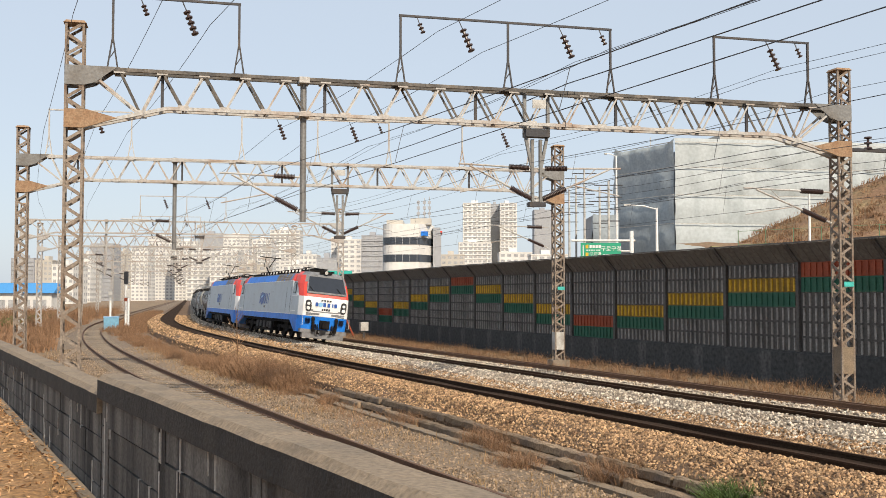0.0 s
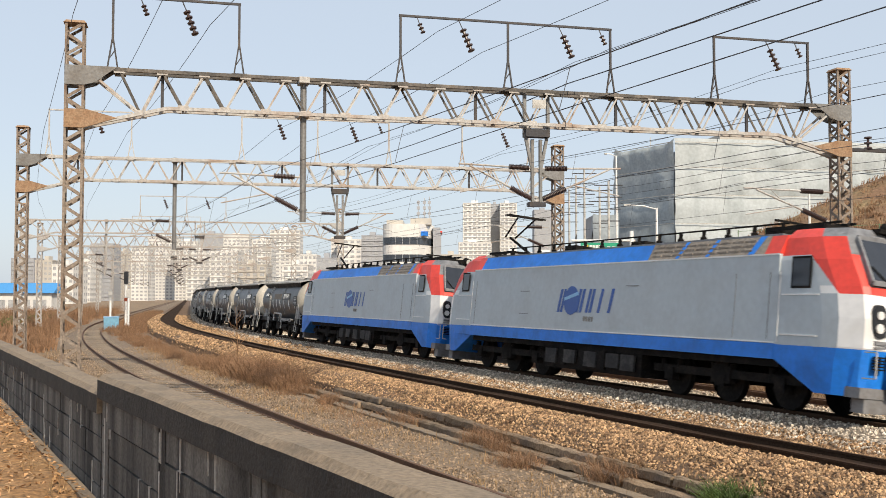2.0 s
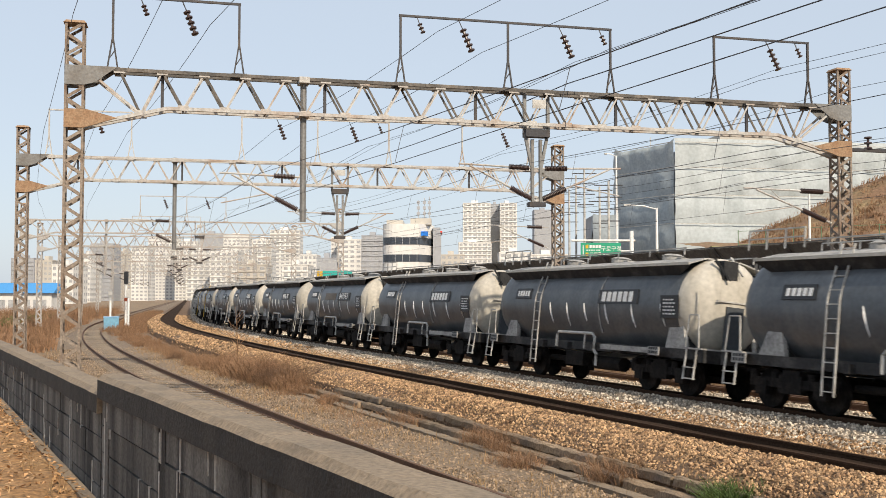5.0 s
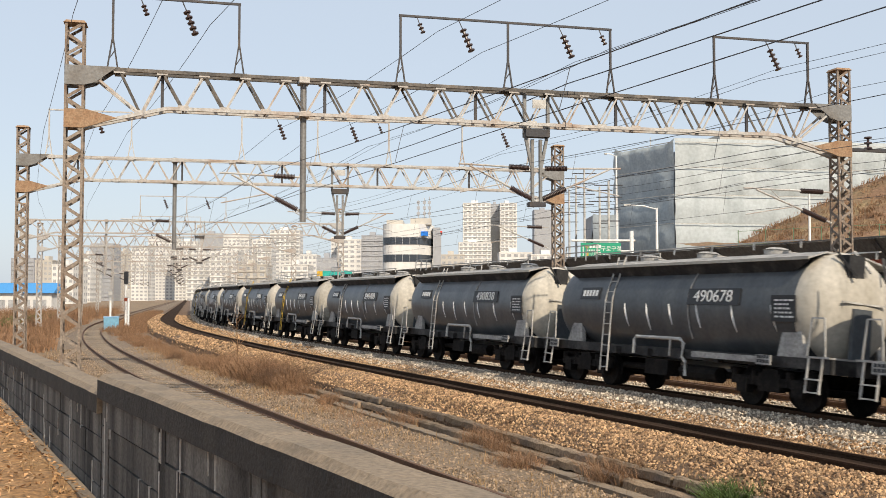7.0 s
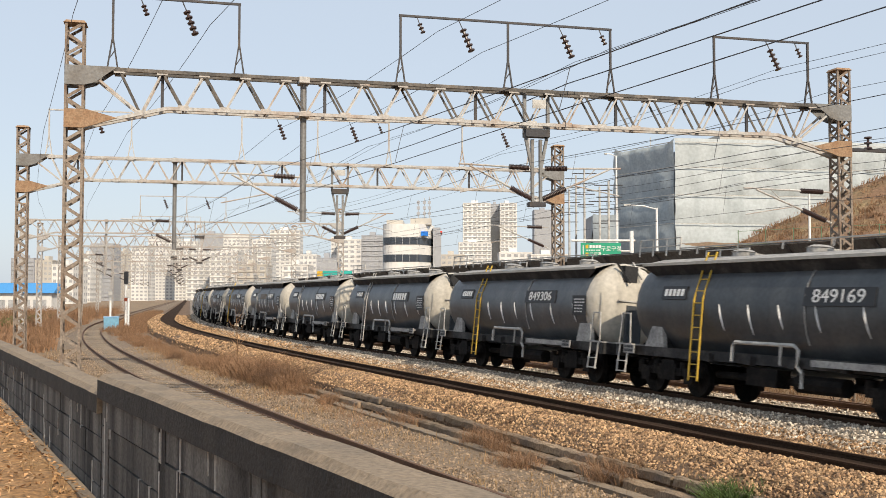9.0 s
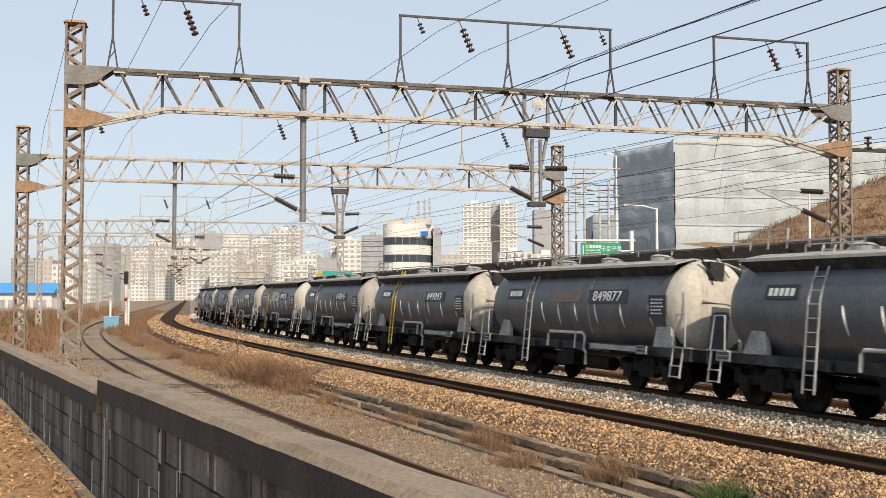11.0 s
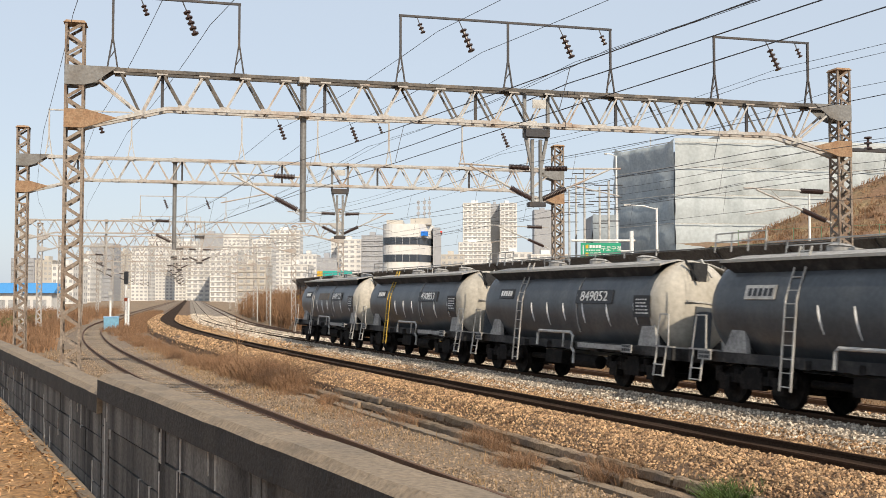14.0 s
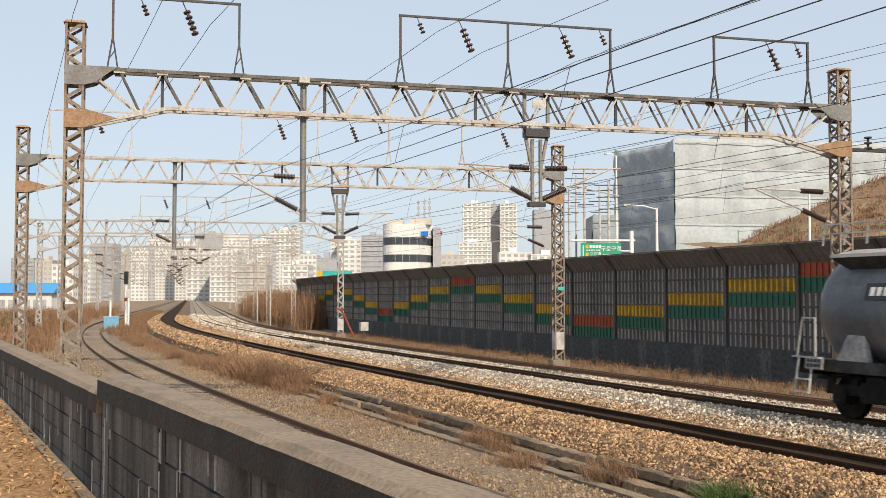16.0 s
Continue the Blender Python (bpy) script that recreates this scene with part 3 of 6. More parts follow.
                for i in range(len(fr)):
                    bm.faces.new((fr[i], fr[(i + 1) % 5], bk[(i + 1) % 5], bk[i]))
            part("haunch_plate", bm, M["rust"] if near and mi else (M["drop"] if near else steel), beam, "rust-streaked haunch plate" if mi else "grey haunch plate")
    # feeder frames on the beam
    for posts, strings in frames:
        items = []
        for x in posts:
            items += [((x - 0.14, 0, zt), (x - 0.01, 0, zt + 0.85), 0.04, 0.05), ((x + 0.14, 0, zt), (x + 0.01, 0, zt + 0.85), 0.04, 0.05),
                      ((x - 0.1, 0, zt + 0.3), (x + 0.06, 0, zt + 0.55), 0.025, 0.025), ((x, 0, zt + 0.75), (x, 0, zt + 1.97), 0.06, 0.06),
                      ((x - 0.2, 0, zt + 0.06), (x + 0.2, 0, zt + 0.06), 0.3, 0.04)]
        items.append(((posts[0] - 0.04, 0, zt + 1.97), (posts[-1] + 0.04, 0, zt + 1.97), 0.06, 0.06))
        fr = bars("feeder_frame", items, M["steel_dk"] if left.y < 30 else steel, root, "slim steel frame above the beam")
        for x, big in strings:
            if big:
                bars("hanger", [((x, 0, zt + 1.95), (x + 0.1, -0.05, zt + 1.7), 0.025, 0.025)], M["wire"], fr)
                insulator(fr, (x + 0.1, -0.05, zt + 1.7), (x + 0.36, -0.18, zt + 0.98), 5, 0.105, core=0.4)
            else:
                bars("hanger", [((x, 0, zt + 1.95), (x + 0.06, -0.02, zt + 1.78), 0.025, 0.025)], M["wire"], fr)
                insulator(fr, (x + 0.06, -0.02, zt + 1.78), (x + 0.18, -0.08, zt + 1.46), 3, 0.075, core=0.4)
    for x, z1, kind in drops:
        if kind == "tube":
            bm = bmesh.new()
            tube(bm, [(x, 0, zt + 0.1), (x, 0, z1)], 0.085, 10)
            tube(bm, [(x, 0, z1 + 0.35), (x, 0, z1 + 0.3)], 0.11, 10)
            dp = part("drop_tube", bm, M["drop"] if near else steel, root, "grey steel drop tube", smooth=True)
            boxes("clamp", [((x - 0.14, -0.27, zt - 0.1), (x + 0.14, 0.27, zt + 0.06))], steel, dp)
            boxes("clamp", [((x - 0.14, -0.27, zb - 0.06), (x + 0.14, 0.27, zb + 0.06))], steel, dp)
        else:
            it = []
            for a in (-0.35, 0.35):
                it.append(((x + a, 0, zt + 0.1), (x + a, 0, zb - 0.2), 0.09, 0.09))
                it.append(((x + a, 0, zb - 0.2), (x + a * 0.35, 0, zb - 1.3), 0.08, 0.08))
                it.append(((x + a * 0.35, 0, zb - 0.4), (x + a * 0.35, 0, z1), 0.08, 0.1))
            dp = bars("drop_frame", it, M["drop"] if near else steel, root, "grey steel drop frame")
            boxes("clamp", [((x - 0.36, -0.16, zb - 0.34), (x + 0.36, 0.16, zb - 0.12))], M["steel_dk"], dp)
            boxes("sign_plate", [((x - 0.2, -0.27, zt - 0.5), (x + 0.2, -0.25, zt - 0.25))], M["hand"], dp)
            boxes("end_plate", [((x - 0.24, -0.12, z1 - 0.05), (x + 0.24, 0.12, z1 + 0.08))], M["steel_dk"], dp)
    for x, z, reach in arms:
        cantilever(root, x, 0, z, reach, steel)
    return root


S1 = M["steel"]
portal((-9.44, 26.6, 0), (12.3, 32.2, 0), -1.0, -0.85, 8.33, S1, "weathered steel portal with two lattice masts and a truss", True,
       frames=(((0.91, 4.13), ((1.6, 0), (2.65, 1))), ((8.53, 11.66, 14.8), ((9.0, 0), (10.2, 1), (13.2, 1), (14.45, 0))), ((18.16, 21.35), ((19.9, 1), (20.9, 0)))),
       drops=((5.85, 4.5, "tube"), (12.5, 5.1, "frame")),
       arms=((5.85, 4.75, -2.2), (12.5, 5.2, -2.3), (12.5, 5.2, 2.6), (22.1, 4.75, -3.0)))
portal((-17.4, 43.1, 0), (5.35, 48.6, 0), -1.0, -0.55, 8.33, S1, "weathered steel portal carrying the overhead line", True,
       frames=(((1.0, 4.3), ((2.8, 1),)), ((8.9, 12.2, 15.4), ((10.4, 1), (13.6, 1), (14.9, 0))), ((18.8, 22.0), ((20.6, 1),))),
       drops=((6.1, 4.5, "tube"), (13.2, 5.1, "frame")), arms=((6.1, 4.75, -2.2), (13.2, 5.2, -2.3), (13.2, 5.2, 2.4), (22.9, 4.75, -2.8)))
SF = M["steel_far"]
for s_l, s_r in ((75.5, 72.5), (97, 94), (120, 117), (145, 142), (172, 169), (205, 202), (240, 237)):
    portal(line(s_l, -11.5), line(s_r, 12.4), -1.0, -0.6, 8.33, SF, "distant rust-tinged portal over the curve", False,
           frames=(((8.5, 12.0, 15.0), ((10.2, 1), (13.4, 1))),), drops=((6.0, 4.5, "tube"), (13.0, 5.1, "frame")), arms=((6.0, 4.75, -2.2), (13.0, 5.2, 2.4), (13.0, 5.2, -2.3)))

# ---- overhead wires ----
SPANS = [-70, -32, 17, 35.5, 74, 95.5, 118.5, 143.5, 170, 203, 238, 290, 360]


def wire(name, off, z, r, sag, label, category="overhead wire", droppers=None):
    pts = []
    for a, b in zip(SPANS[:-1], SPANS[1:]):
        for k in range(24):
            f = k / 24
            pts.append(line(a + (b - a) * f, off, z - sag * 4 * f * (1 - f) * min(1.0, (b - a) / 40)))
    bm = bmesh.new()
    tube(bm, pts, r, 5)
    ob = part(name, bm, M["wire"])
    return tagged(ob, label, category, group="overhead wires")


for off in (-5.7, 0.75, 5.05, 9.35):
    lift = -0.4 if off < 0 else 0.0
    cw = wire("contact_wire", off - 0.15, 5.1 + lift, 0.006, 0.02, "thin dark contact wire above a track")
    mw = wire("messenger_wire", off, 6.0 + lift, 0.007, 0.45, "sagging dark messenger wire above a track")
    for i in range(30):
        s = -30 + i * 5.3
        a, b = max(x for x in SPANS if x <= s), min(x for x in SPANS if x > s)
        f = (s - a) / (b - a)
        zz = 6.0 + lift - 0.45 * 4 * f * (1 - f) * min(1.0, (b - a) / 40)
        bars("dropper", [(line(s, off - 0.15, 5.1 + lift), line(s, off, zz), 0.007, 0.007)], M["wire"], mw)
for x, z in ((2.95, 9.25), (1.75, 9.7), (10.5, 9.25), (9.15, 9.7), (13.5, 9.25), (14.6, 9.7), (20.2, 9.25), (21.0, 9.7)):
    wire("feeder_wire", -9.9 + 0.989 * x, z, 0.008, 0.5, "dark feeder wire hung from insulators", "feeder wire")
wire("feeder_wire", 3.2, 8.6, 0.016, 0.3, "thick black feeder cable crossing above the portals", "feeder wire")
for off, z in ((12.9, 9.1), (13.0, 7.4), (13.0, 7.1), (12.9, 6.7), (-10.2, 9.2)):
    wire("feeder_wire", off, z, 0.008, 0.5, "dark wire strung along the lattice masts", "feeder wire")

# ---- mast details: white number boards, braces and weights ----
R1, R2, R3 = Vector((12.3, 32.2, 0)), Vector((5.35, 48.6, 0)), line(72.5, 12.4)
turn = Matrix.Rotation(math.atan2(5.6, 21.74), 4, "Z")
for p, z0, z1, mm, lb in ((R1, 0.15, 0.95, "coping", "tan sheet cladding round the mast foot"), (R2, 0.05, 0.85, "hand", "white sheet cladding round the mast foot"), (R3, -0.2, 0.7, "hand", "white board round the mast foot")):
    bm = bmesh.new()
    box(bm, (-0.235, -0.235, z0), (0.235, 0.235, z1), Matrix.Translation(p) @ turn)
    tagged(part("mast_cladding", bm, M[mm]), lb, "mast cladding")
br = empty("mast_brace", label="red-painted steel brace leaning on a lattice mast", category="brace")
for k in (-0.22, 0.22):
    bars("brace_bar", [(R3 + Vector((0.1, k, 1.5)), R3 + Vector((1.1, k - 0.5, -0.65)), 0.07, 0.07)], M["b_red"], br)
bars("brace_tie", [(R3 + Vector((-0.3, -0.28, 1.5)), R3 + Vector((0.3, -0.28, 1.5)), 0.1, 0.1)], M["b_red"], br)
for p in (R1, R2):
    bm = bmesh.new()
    box(bm, (-0.12, -0.262, 2.80), (0.22, -0.24, 2.95), Matrix.Translation(p) @ turn)
    tagged(part("mast_band", bm, mat("teal_band", (0.05, 0.45, 0.40), 0.5, bump=0.0)), "teal painted band round a lattice mast", "band")
# bracket with pin insulators on the outer side of the front mast
arm = empty("crossarm", label="steel crossarm with dark pin insulators on a lattice mast", category="crossarm")
A0 = Vector((12.3, 32.2, 7.05))
AD = Vector((0.968, 0.249, 0))
bars("bar", [(A0, A0 + AD * 4.5, 0.12, 0.1)], M["steel_dk"], arm)
for k in (1.0, 2.0, 3.0, 4.0):
    insulator(arm, A0 + AD * k, A0 + AD * k + Vector((0, 0, 0.5)), 3, 0.13, "pin_insulator")

# ---- edging of old sleepers and the cable trough ----
rng = random.Random(21)
stack = empty("sleeper_edging", label="old weathered sleepers stacked as a ballast edging", category="edging", kind="structure")
for layer in range(2):
    s = 1.0 + layer * 1.1
    while s < 27 - 4 * layer:
        L = rng.uniform(2.1, 2.5)
        bm = bmesh.new()
        dz = rng.uniform(-0.03, 0.03)
        rings = []
        for i in range(13):
            x = -L / 2 + L * i / 12
            sec = ((-0.12, 0.02), (-0.12, 0.15), (-0.08, 0.19), (0.08, 0.19), (0.12, 0.15), (0.12, 0.02))
            rings.append([bm.verts.new((x + rng.uniform(-0.02, 0.02), y + rng.uniform(-0.018, 0.018), z + rng.uniform(-0.02, 0.014))) for y, z in sec])
        for a, b in zip(rings[:-1], rings[1:]):
            for q in range(6):
                bm.faces.new((a[q], a[(q + 1) % 6], b[(q + 1) % 6], b[q]))
        bm.faces.new(rings[0])
        bm.faces.new(rings[-1])
        ob = part("sleeper", bm, M["timber"], stack)
        ob.matrix_basis = rake(s, -1.62 + 0.2 * layer + rng.uniform(-0.04, 0.04), -0.83 + 0.2 * layer + dz) @ pose(0, 0, 0, 0, rng.uniform(-0.8, 0.8), rng.uniform(-0.9, 0.9))
        s += L + rng.uniform(0.0, 0.08)
trough = empty("cable_trough", label="narrow concrete cable trough with lids beside the ballast", category="cable trough", kind="structure")
me = None
for i in range(64):
    s = 1 + i * 0.5
    if me is None:
        bm = bmesh.new()
        box(bm, (-0.243, -0.14, -0.12), (0.243, 0.14, 0.02))
        ob = part("lid", bm, M["coping"], trough)
        me = ob.data
    else:
        ob = new("lid", me)
        ob.parent = trough
    ob.matrix_basis = rake(s, -2.05, -0.80 + rng.uniform(-0.01, 0.01)) @ pose(0, 0, 0, rng.uniform(-2, 2), 0, rng.uniform(-1, 1))


# ---- loose ballast stones ----
def stones(name, count, s0, s1, o0, o1, size, material, label, seed, bias=1.0):
    g = np.random.default_rng(seed)
    base = np.array([(1, 0, 0), (-1, 0, 0), (0, 1, 0), (0, -1, 0), (0, 0, 1), (0, 0, -1)], float)
    tri = np.array([(0, 2, 4), (2, 1, 4), (1, 3, 4), (3, 0, 4), (2, 0, 5), (1, 2, 5), (3, 1, 5), (0, 3, 5)])
    s = s0 + (s1 - s0) * g.random(count) ** bias
    o = o0 + (o1 - o0) * g.random(count)
    if o0 < -7:
        o = o + side_off(s)
    h = np.interp(s, ST, HD)
    x = np.interp(s, ST, LX) + o * np.sin(h)
    y = np.interp(s, ST, LY) - o * np.cos(h)
    keep = (o < -0.08) | (o > 1.6)
    s, o, h, x, y = s[keep], o[keep], h[keep], x[keep], y[keep]
    count = len(s)
    oo = o if o0 >= -7 else o - side_off(s)
    z = np.interp(oo, [p[0] for p in PROFILE], [p[1] for p in PROFILE])
    r = size * (0.55 + 0.9 * g.random(count) ** 1.6)
    q = g.normal(size=(count, 3, 3))
    q, _ = np.linalg.qr(q)
    sh = base[None] * (0.6 + 0.6 * g.random((count, 6, 1)))
    v = np.einsum("nij,nkj->nki", q, sh) * r[:, None, None]
    v[:, :, 0] += x[:, None]
    v[:, :, 1] += y[:, None]
    v[:, :, 2] += (z + r * 0.35)[:, None]
    f = (tri[None] + (np.arange(count) * 6)[:, None, None]).reshape(-1, 3)
    me = bpy.data.meshes.new(name)
    me.from_pydata(v.reshape(-1, 3).tolist(), [], f.tolist())
    me.materials.append(material)
    ob = new(name, me)
    return tagged(ob, label, "ballast", kind="stuff")


stones("ballast_stones", 125000, -3, 62, -1.5, 3.4, 0.031, M["stone"], "loose tan ballast stones", 1, 1.5)
stones("ballast_stones", 62000, -4, 75, 3.0, 8.6, 0.036, M["stone_w"], "loose pale ballast stones", 2, 1.5)
stones("ballast_stones", 48000, 2, 60, -9.0, -1.9, 0.028, M["stone_d"], "loose grey-brown ballast stones", 3, 1.5)
stones("ballast_stones", 12000, 45, 150, -1.5, 3.6, 0.08, M["stone"], "loose tan ballast stones in the curve", 4)
stones("ballast_stones", 9000, 60, 150, 3.4, 9.5, 0.08, M["stone_w"], "loose pale ballast stones in the curve", 5)
stones("ballast_stones", 5000, -5, 45, 8.4, 11.2, 0.05, M["stone"], "loose tan ballast stones by the verge", 6)


# ---- dead brush and grass ----
def tufts(name, spots, blades, tall, spread, material, label, seed, lean=0.5, width=0.012, kind="", category="dry shrub", twig=False):
    """Thin upright blades or twigs round each spot; spots are points on the ground."""
    g = np.random.default_rng(seed)
    n = len(spots) * blades
    c = np.repeat(np.array(spots, float), blades, axis=0)
    a = g.random(n) * 2 * math.pi
    d = spread * np.sqrt(g.random(n))
    root = c.copy()
    root[:, 0] += d * np.cos(a)
    root[:, 1] += d * np.sin(a)
    hgt = tall * (0.35 + 0.75 * g.random(n)) * (1.15 - 0.6 * d / max(spread, 1e-6))
    b = g.random(n) * 2 * math.pi
    ln = lean * g.random(n) * hgt
    tip = root + np.stack([ln * np.cos(b), ln * np.sin(b), hgt], 1)
    midp = root * 0.45 + tip * 0.55
    midp[:, 2] += 0.06 * hgt
    w = width * (0.6 + 0.8 * g.random(n))
    e = np.stack([np.cos(a), np.sin(a), 0 * a], 1) * w[:, None]
    v = np.stack([root - e, root + e, midp + e * 0.8, midp - e * 0.8, tip], 1)
    i = (np.arange(n) * 5)[:, None]
    quads = (i + np.array([[0, 1, 2, 3]])).tolist()
    tris = (i + np.array([[3, 2, 4]])).tolist()
    verts = v.reshape(-1, 3).tolist()
    if twig:
        m = n * 5
        k = g.integers(0, n, m)
        f = 0.35 + 0.6 * g.random(m)
        p0 = root[k] * (1 - f[:, None]) + tip[k] * f[:, None]
        dr = g.normal(size=(m, 3))
        dr[:, 2] = np.abs(dr[:, 2]) + 0.3
        dr /= np.linalg.norm(dr, axis=1)[:, None]
        p1 = p0 + dr * (tall * 0.24) * (0.5 + g.random(m))[:, None]
        e2 = np.stack([-dr[:, 1], dr[:, 0], 0 * dr[:, 0]], 1) * width * 0.6
        base = len(verts)
        verts += np.stack([p0 - e2, p0 + e2, p1], 1).reshape(-1, 3).tolist()
        tris += ((np.arange(m) * 3)[:, None] + base + np.array([[0, 1, 2]])).tolist()
    ob = raw(name, verts, quads + tris, material)
    return tagged(ob, label, category, kind=kind, group="" if kind else "dead brush by the tracks")


def spots(n, s0, s1, o0, o1, seed, z=None):
    g = random.Random(seed)
    out = []
    for _ in range(n):
        s, o = g.uniform(s0, s1), g.uniform(o0, o1)
        out.append(tuple(line(s, o, bed_z(o) - 0.02 if z is None else z)))
    return out


# verge along the barrier
tufts("verge_grass", spots(1100, -8, 80, 11.4, 15.2, 31), 16, 0.26, 0.5, M["verge"], "dry brown grass along the barrier", 31, 1.6, 0.008, "stuff", "dry grass")
tufts("verge_grass", spots(420, -4, 75, 11.4, 15.0, 32), 22, 0.5, 0.45, M["brush"], "rust-brown dead weeds along the barrier", 32, 1.2, 0.007, "stuff", "dry grass", True)
# between the side track and the ballast bank
for s, o, n, tall, rad in ((28.5, -1.9, 26, 0.95, 0.9), (31, -2.0, 30, 1.2, 1.0), (33.5, -2.3, 26, 1.1, 1.1), (37, -2.6, 22, 0.8, 1.4), (40, -2.2, 20, 0.9, 1.4), (44, -2.6, 16, 0.6, 1.4), (50, -2.7, 14, 0.5, 1.4), (57, -2.9, 16, 0.55, 1.5),
                           (65, -3.2, 22, 0.8, 1.6), (74, -3.4, 18, 0.7, 1.8), (84, -3.8, 18, 0.8, 2.0), (95, -4.2, 18, 0.8, 2.4)):
    g = random.Random(int(s * 10))
    pts = [tuple(line(s + g.uniform(-1.6, 1.6) * rad, o + g.uniform(-0.45, 0.45) * rad, -0.86)) for _ in range(n)]
    tufts("dry_shrub", pts, 60, tall, 0.55, M["brush"], "rust-brown leafless shrub between the tracks", int(s * 7), 1.3, 0.0065, twig=True)
for s, o, tall in ((16.5, -1.7, 0.5), (11.4, -1.6, 0.75), (12.1, -1.7, 0.6), (6.9, -1.5, 0.7), (7.5, -1.7, 0.6), (9.6, -2.3, 0.45), (22.5, -2.0, 0.45), (26, -2.2, 0.55), (2.8, -1.6, 0.5)):
    g = random.Random(int(s * 10))
    pts = [tuple(line(s + g.uniform(-0.6, 0.6), o + g.uniform(-0.35, 0.35), -0.85)) for _ in range(8)]
    tufts("dry_shrub", pts, 55, tall, 0.24, M["brush"], "small rust-brown weed clump at the ballast edge", int(s * 9), 1.4, 0.004, twig=True)
tufts("weeds", spots(420, 3, 60, -4.6, -1.9, 36), 9, 0.28, 0.3, M["straw"], "sparse dry weeds on the gravel", 36, 0.8, 0.006, "stuff", "dry weeds")
tufts("weeds", spots(160, 4, 60, -10.6, -8.6, 37), 12, 0.35, 0.35, M["straw"], "dry weeds along the back of the wall", 37, 0.8, 0.007, "stuff", "dry weeds")
tufts("thicket", spots(520, 88, 210, -4.4, -1.7, 68), 22, 0.8, 0.9, M["brush"], "low rust-brown brush between the distant tracks", 68, 0.9, 0.02, "stuff", "thicket", True)
tufts("weeds", spots(240, 15, 70, -3.2, -1.7, 69), 14, 0.32, 0.4, M["brush"], "low reddish weeds along the cable trough", 69, 1.1, 0.006, "stuff", "dry weeds", True)
# a tall bare sapling
sap = empty("sapling", Matrix.Translation(line(38.0, -1.9, -0.86)), label="thin leafless sapling standing among dead brush", category="tree")
g = random.Random(77)
bm = bmesh.new()
tube(bm, [(0, 0, 0), (0.05, 0, 1.0), (0.0, 0.05, 2.0), (-0.08, 0.05, 2.9)], [0.03, 0.025, 0.016, 0.005], 6)
part("trunk", bm, M["brush"], sap)
for k in range(16):
    z = 0.5 + k * 0.14
    a = g.uniform(0, 6.28)
    bm = bmesh.new()
    L = 0.9 - k * 0.035
    p1 = (L * math.cos(a) * 0.5, L * math.sin(a) * 0.5, z + L * 0.45)
    p2 = (L * math.cos(a) * 0.8, L * math.sin(a) * 0.8, z + L * 1.0)
    tube(bm, [(0, 0, z), p1, p2], [0.012, 0.008, 0.003], 4)
    part("limb", bm, M["brush"], sap)
# green bush
g = random.Random(5)
pts = [tuple(line(4.0 + g.uniform(-0.3, 0.3), -1.5 + g.uniform(-0.15, 0.15), -0.8)) for _ in range(16)]
tufts("evergreen_bush", pts, 150, 0.5, 0.18, M["leaf"], "small dark green bush on the gravel", 55, 1.5, 0.012, category="bush", twig=True)
# leafless thicket beyond the barrier's end and on the outside of the curve
for s0, s1, o0, o1, n, tall, sd in ((92, 190, 12.9, 20.0, 900, 4.4, 61), (48, 110, -24, -12.5, 420, 1.7, 62), (30, 50, -20, -12.3, 160, 1.3, 63), (60, 130, -13.5, -9.6, 420, 1.1, 65), (110, 220, -30, -10.5, 700, 2.0, 66), (22, 48, -12.6, -9.9, 200, 0.7, 67)):
    tufts("thicket", spots(n, s0, s1, o0, o1, sd), 26, tall, 1.0, M["brush"], "dense rust-brown leafless thicket", sd, 0.5, 0.022, "stuff", "thicket", True)
tufts("thicket", spots(140, 95, 140, -22, -14, 64), 50, 1.3, 1.2, M["leaf"], "dark green scrub behind the side track", 64, 0.7, 0.06, "stuff", "scrub", True)

# ---- leaves on the bank ----
g = np.random.default_rng(9)
n = 6500
lx = g.uniform(4.5, 22, n)
ly = 0.12 + 4.5 * g.random(n) ** 1.4
lz = 0.92 + 0.06 * np.minimum(ly, 1) + 0.014 * (lx - 9.3) + 0.02
an = g.random(n) * 6.28
sz = 0.018 + 0.022 * g.random(n)
verts, faces = [], []
for i in range(n):
    c, s = math.cos(an[i]) * sz[i], math.sin(an[i]) * sz[i]
    t1, t2 = g.uniform(-0.02, 0.03, 2)
    p = BANK @ Vector((lx[i], ly[i], lz[i]))
    verts += [(p.x + c, p.y + s, p.z + t1), (p.x - s * 0.55, p.y + c * 0.55, p.z + 0.012), (p.x - c, p.y - s, p.z + t2), (p.x + s * 0.55, p.y - c * 0.55, p.z + 0.012)]
    faces.append((4 * i, 4 * i + 1, 4 * i + 2, 4 * i + 3))
tagged(raw("fallen_leaves", verts, faces, mat("fallen_leaf", (0.40, 0.215, 0.09), 0.8, var=0.2, fine=6, bump=0.0, tint=(0.5, 0.34, 0.2), island=True, obj_random=0.5)), "dry brown fallen leaves strewn over the bank", "leaves", kind="stuff")
gp = []
for i in range(50):
    gp.append(tuple(BANK @ Vector((g.uniform(5, 21), 0.1 + 1.3 * g.random() ** 1.5, 0.95))))
tufts("bank_grass", gp, 14, 0.2, 0.16, M["straw"], "short dry grass at the wall's foot", 91, 0.9, 0.004, "stuff", "dry grass")

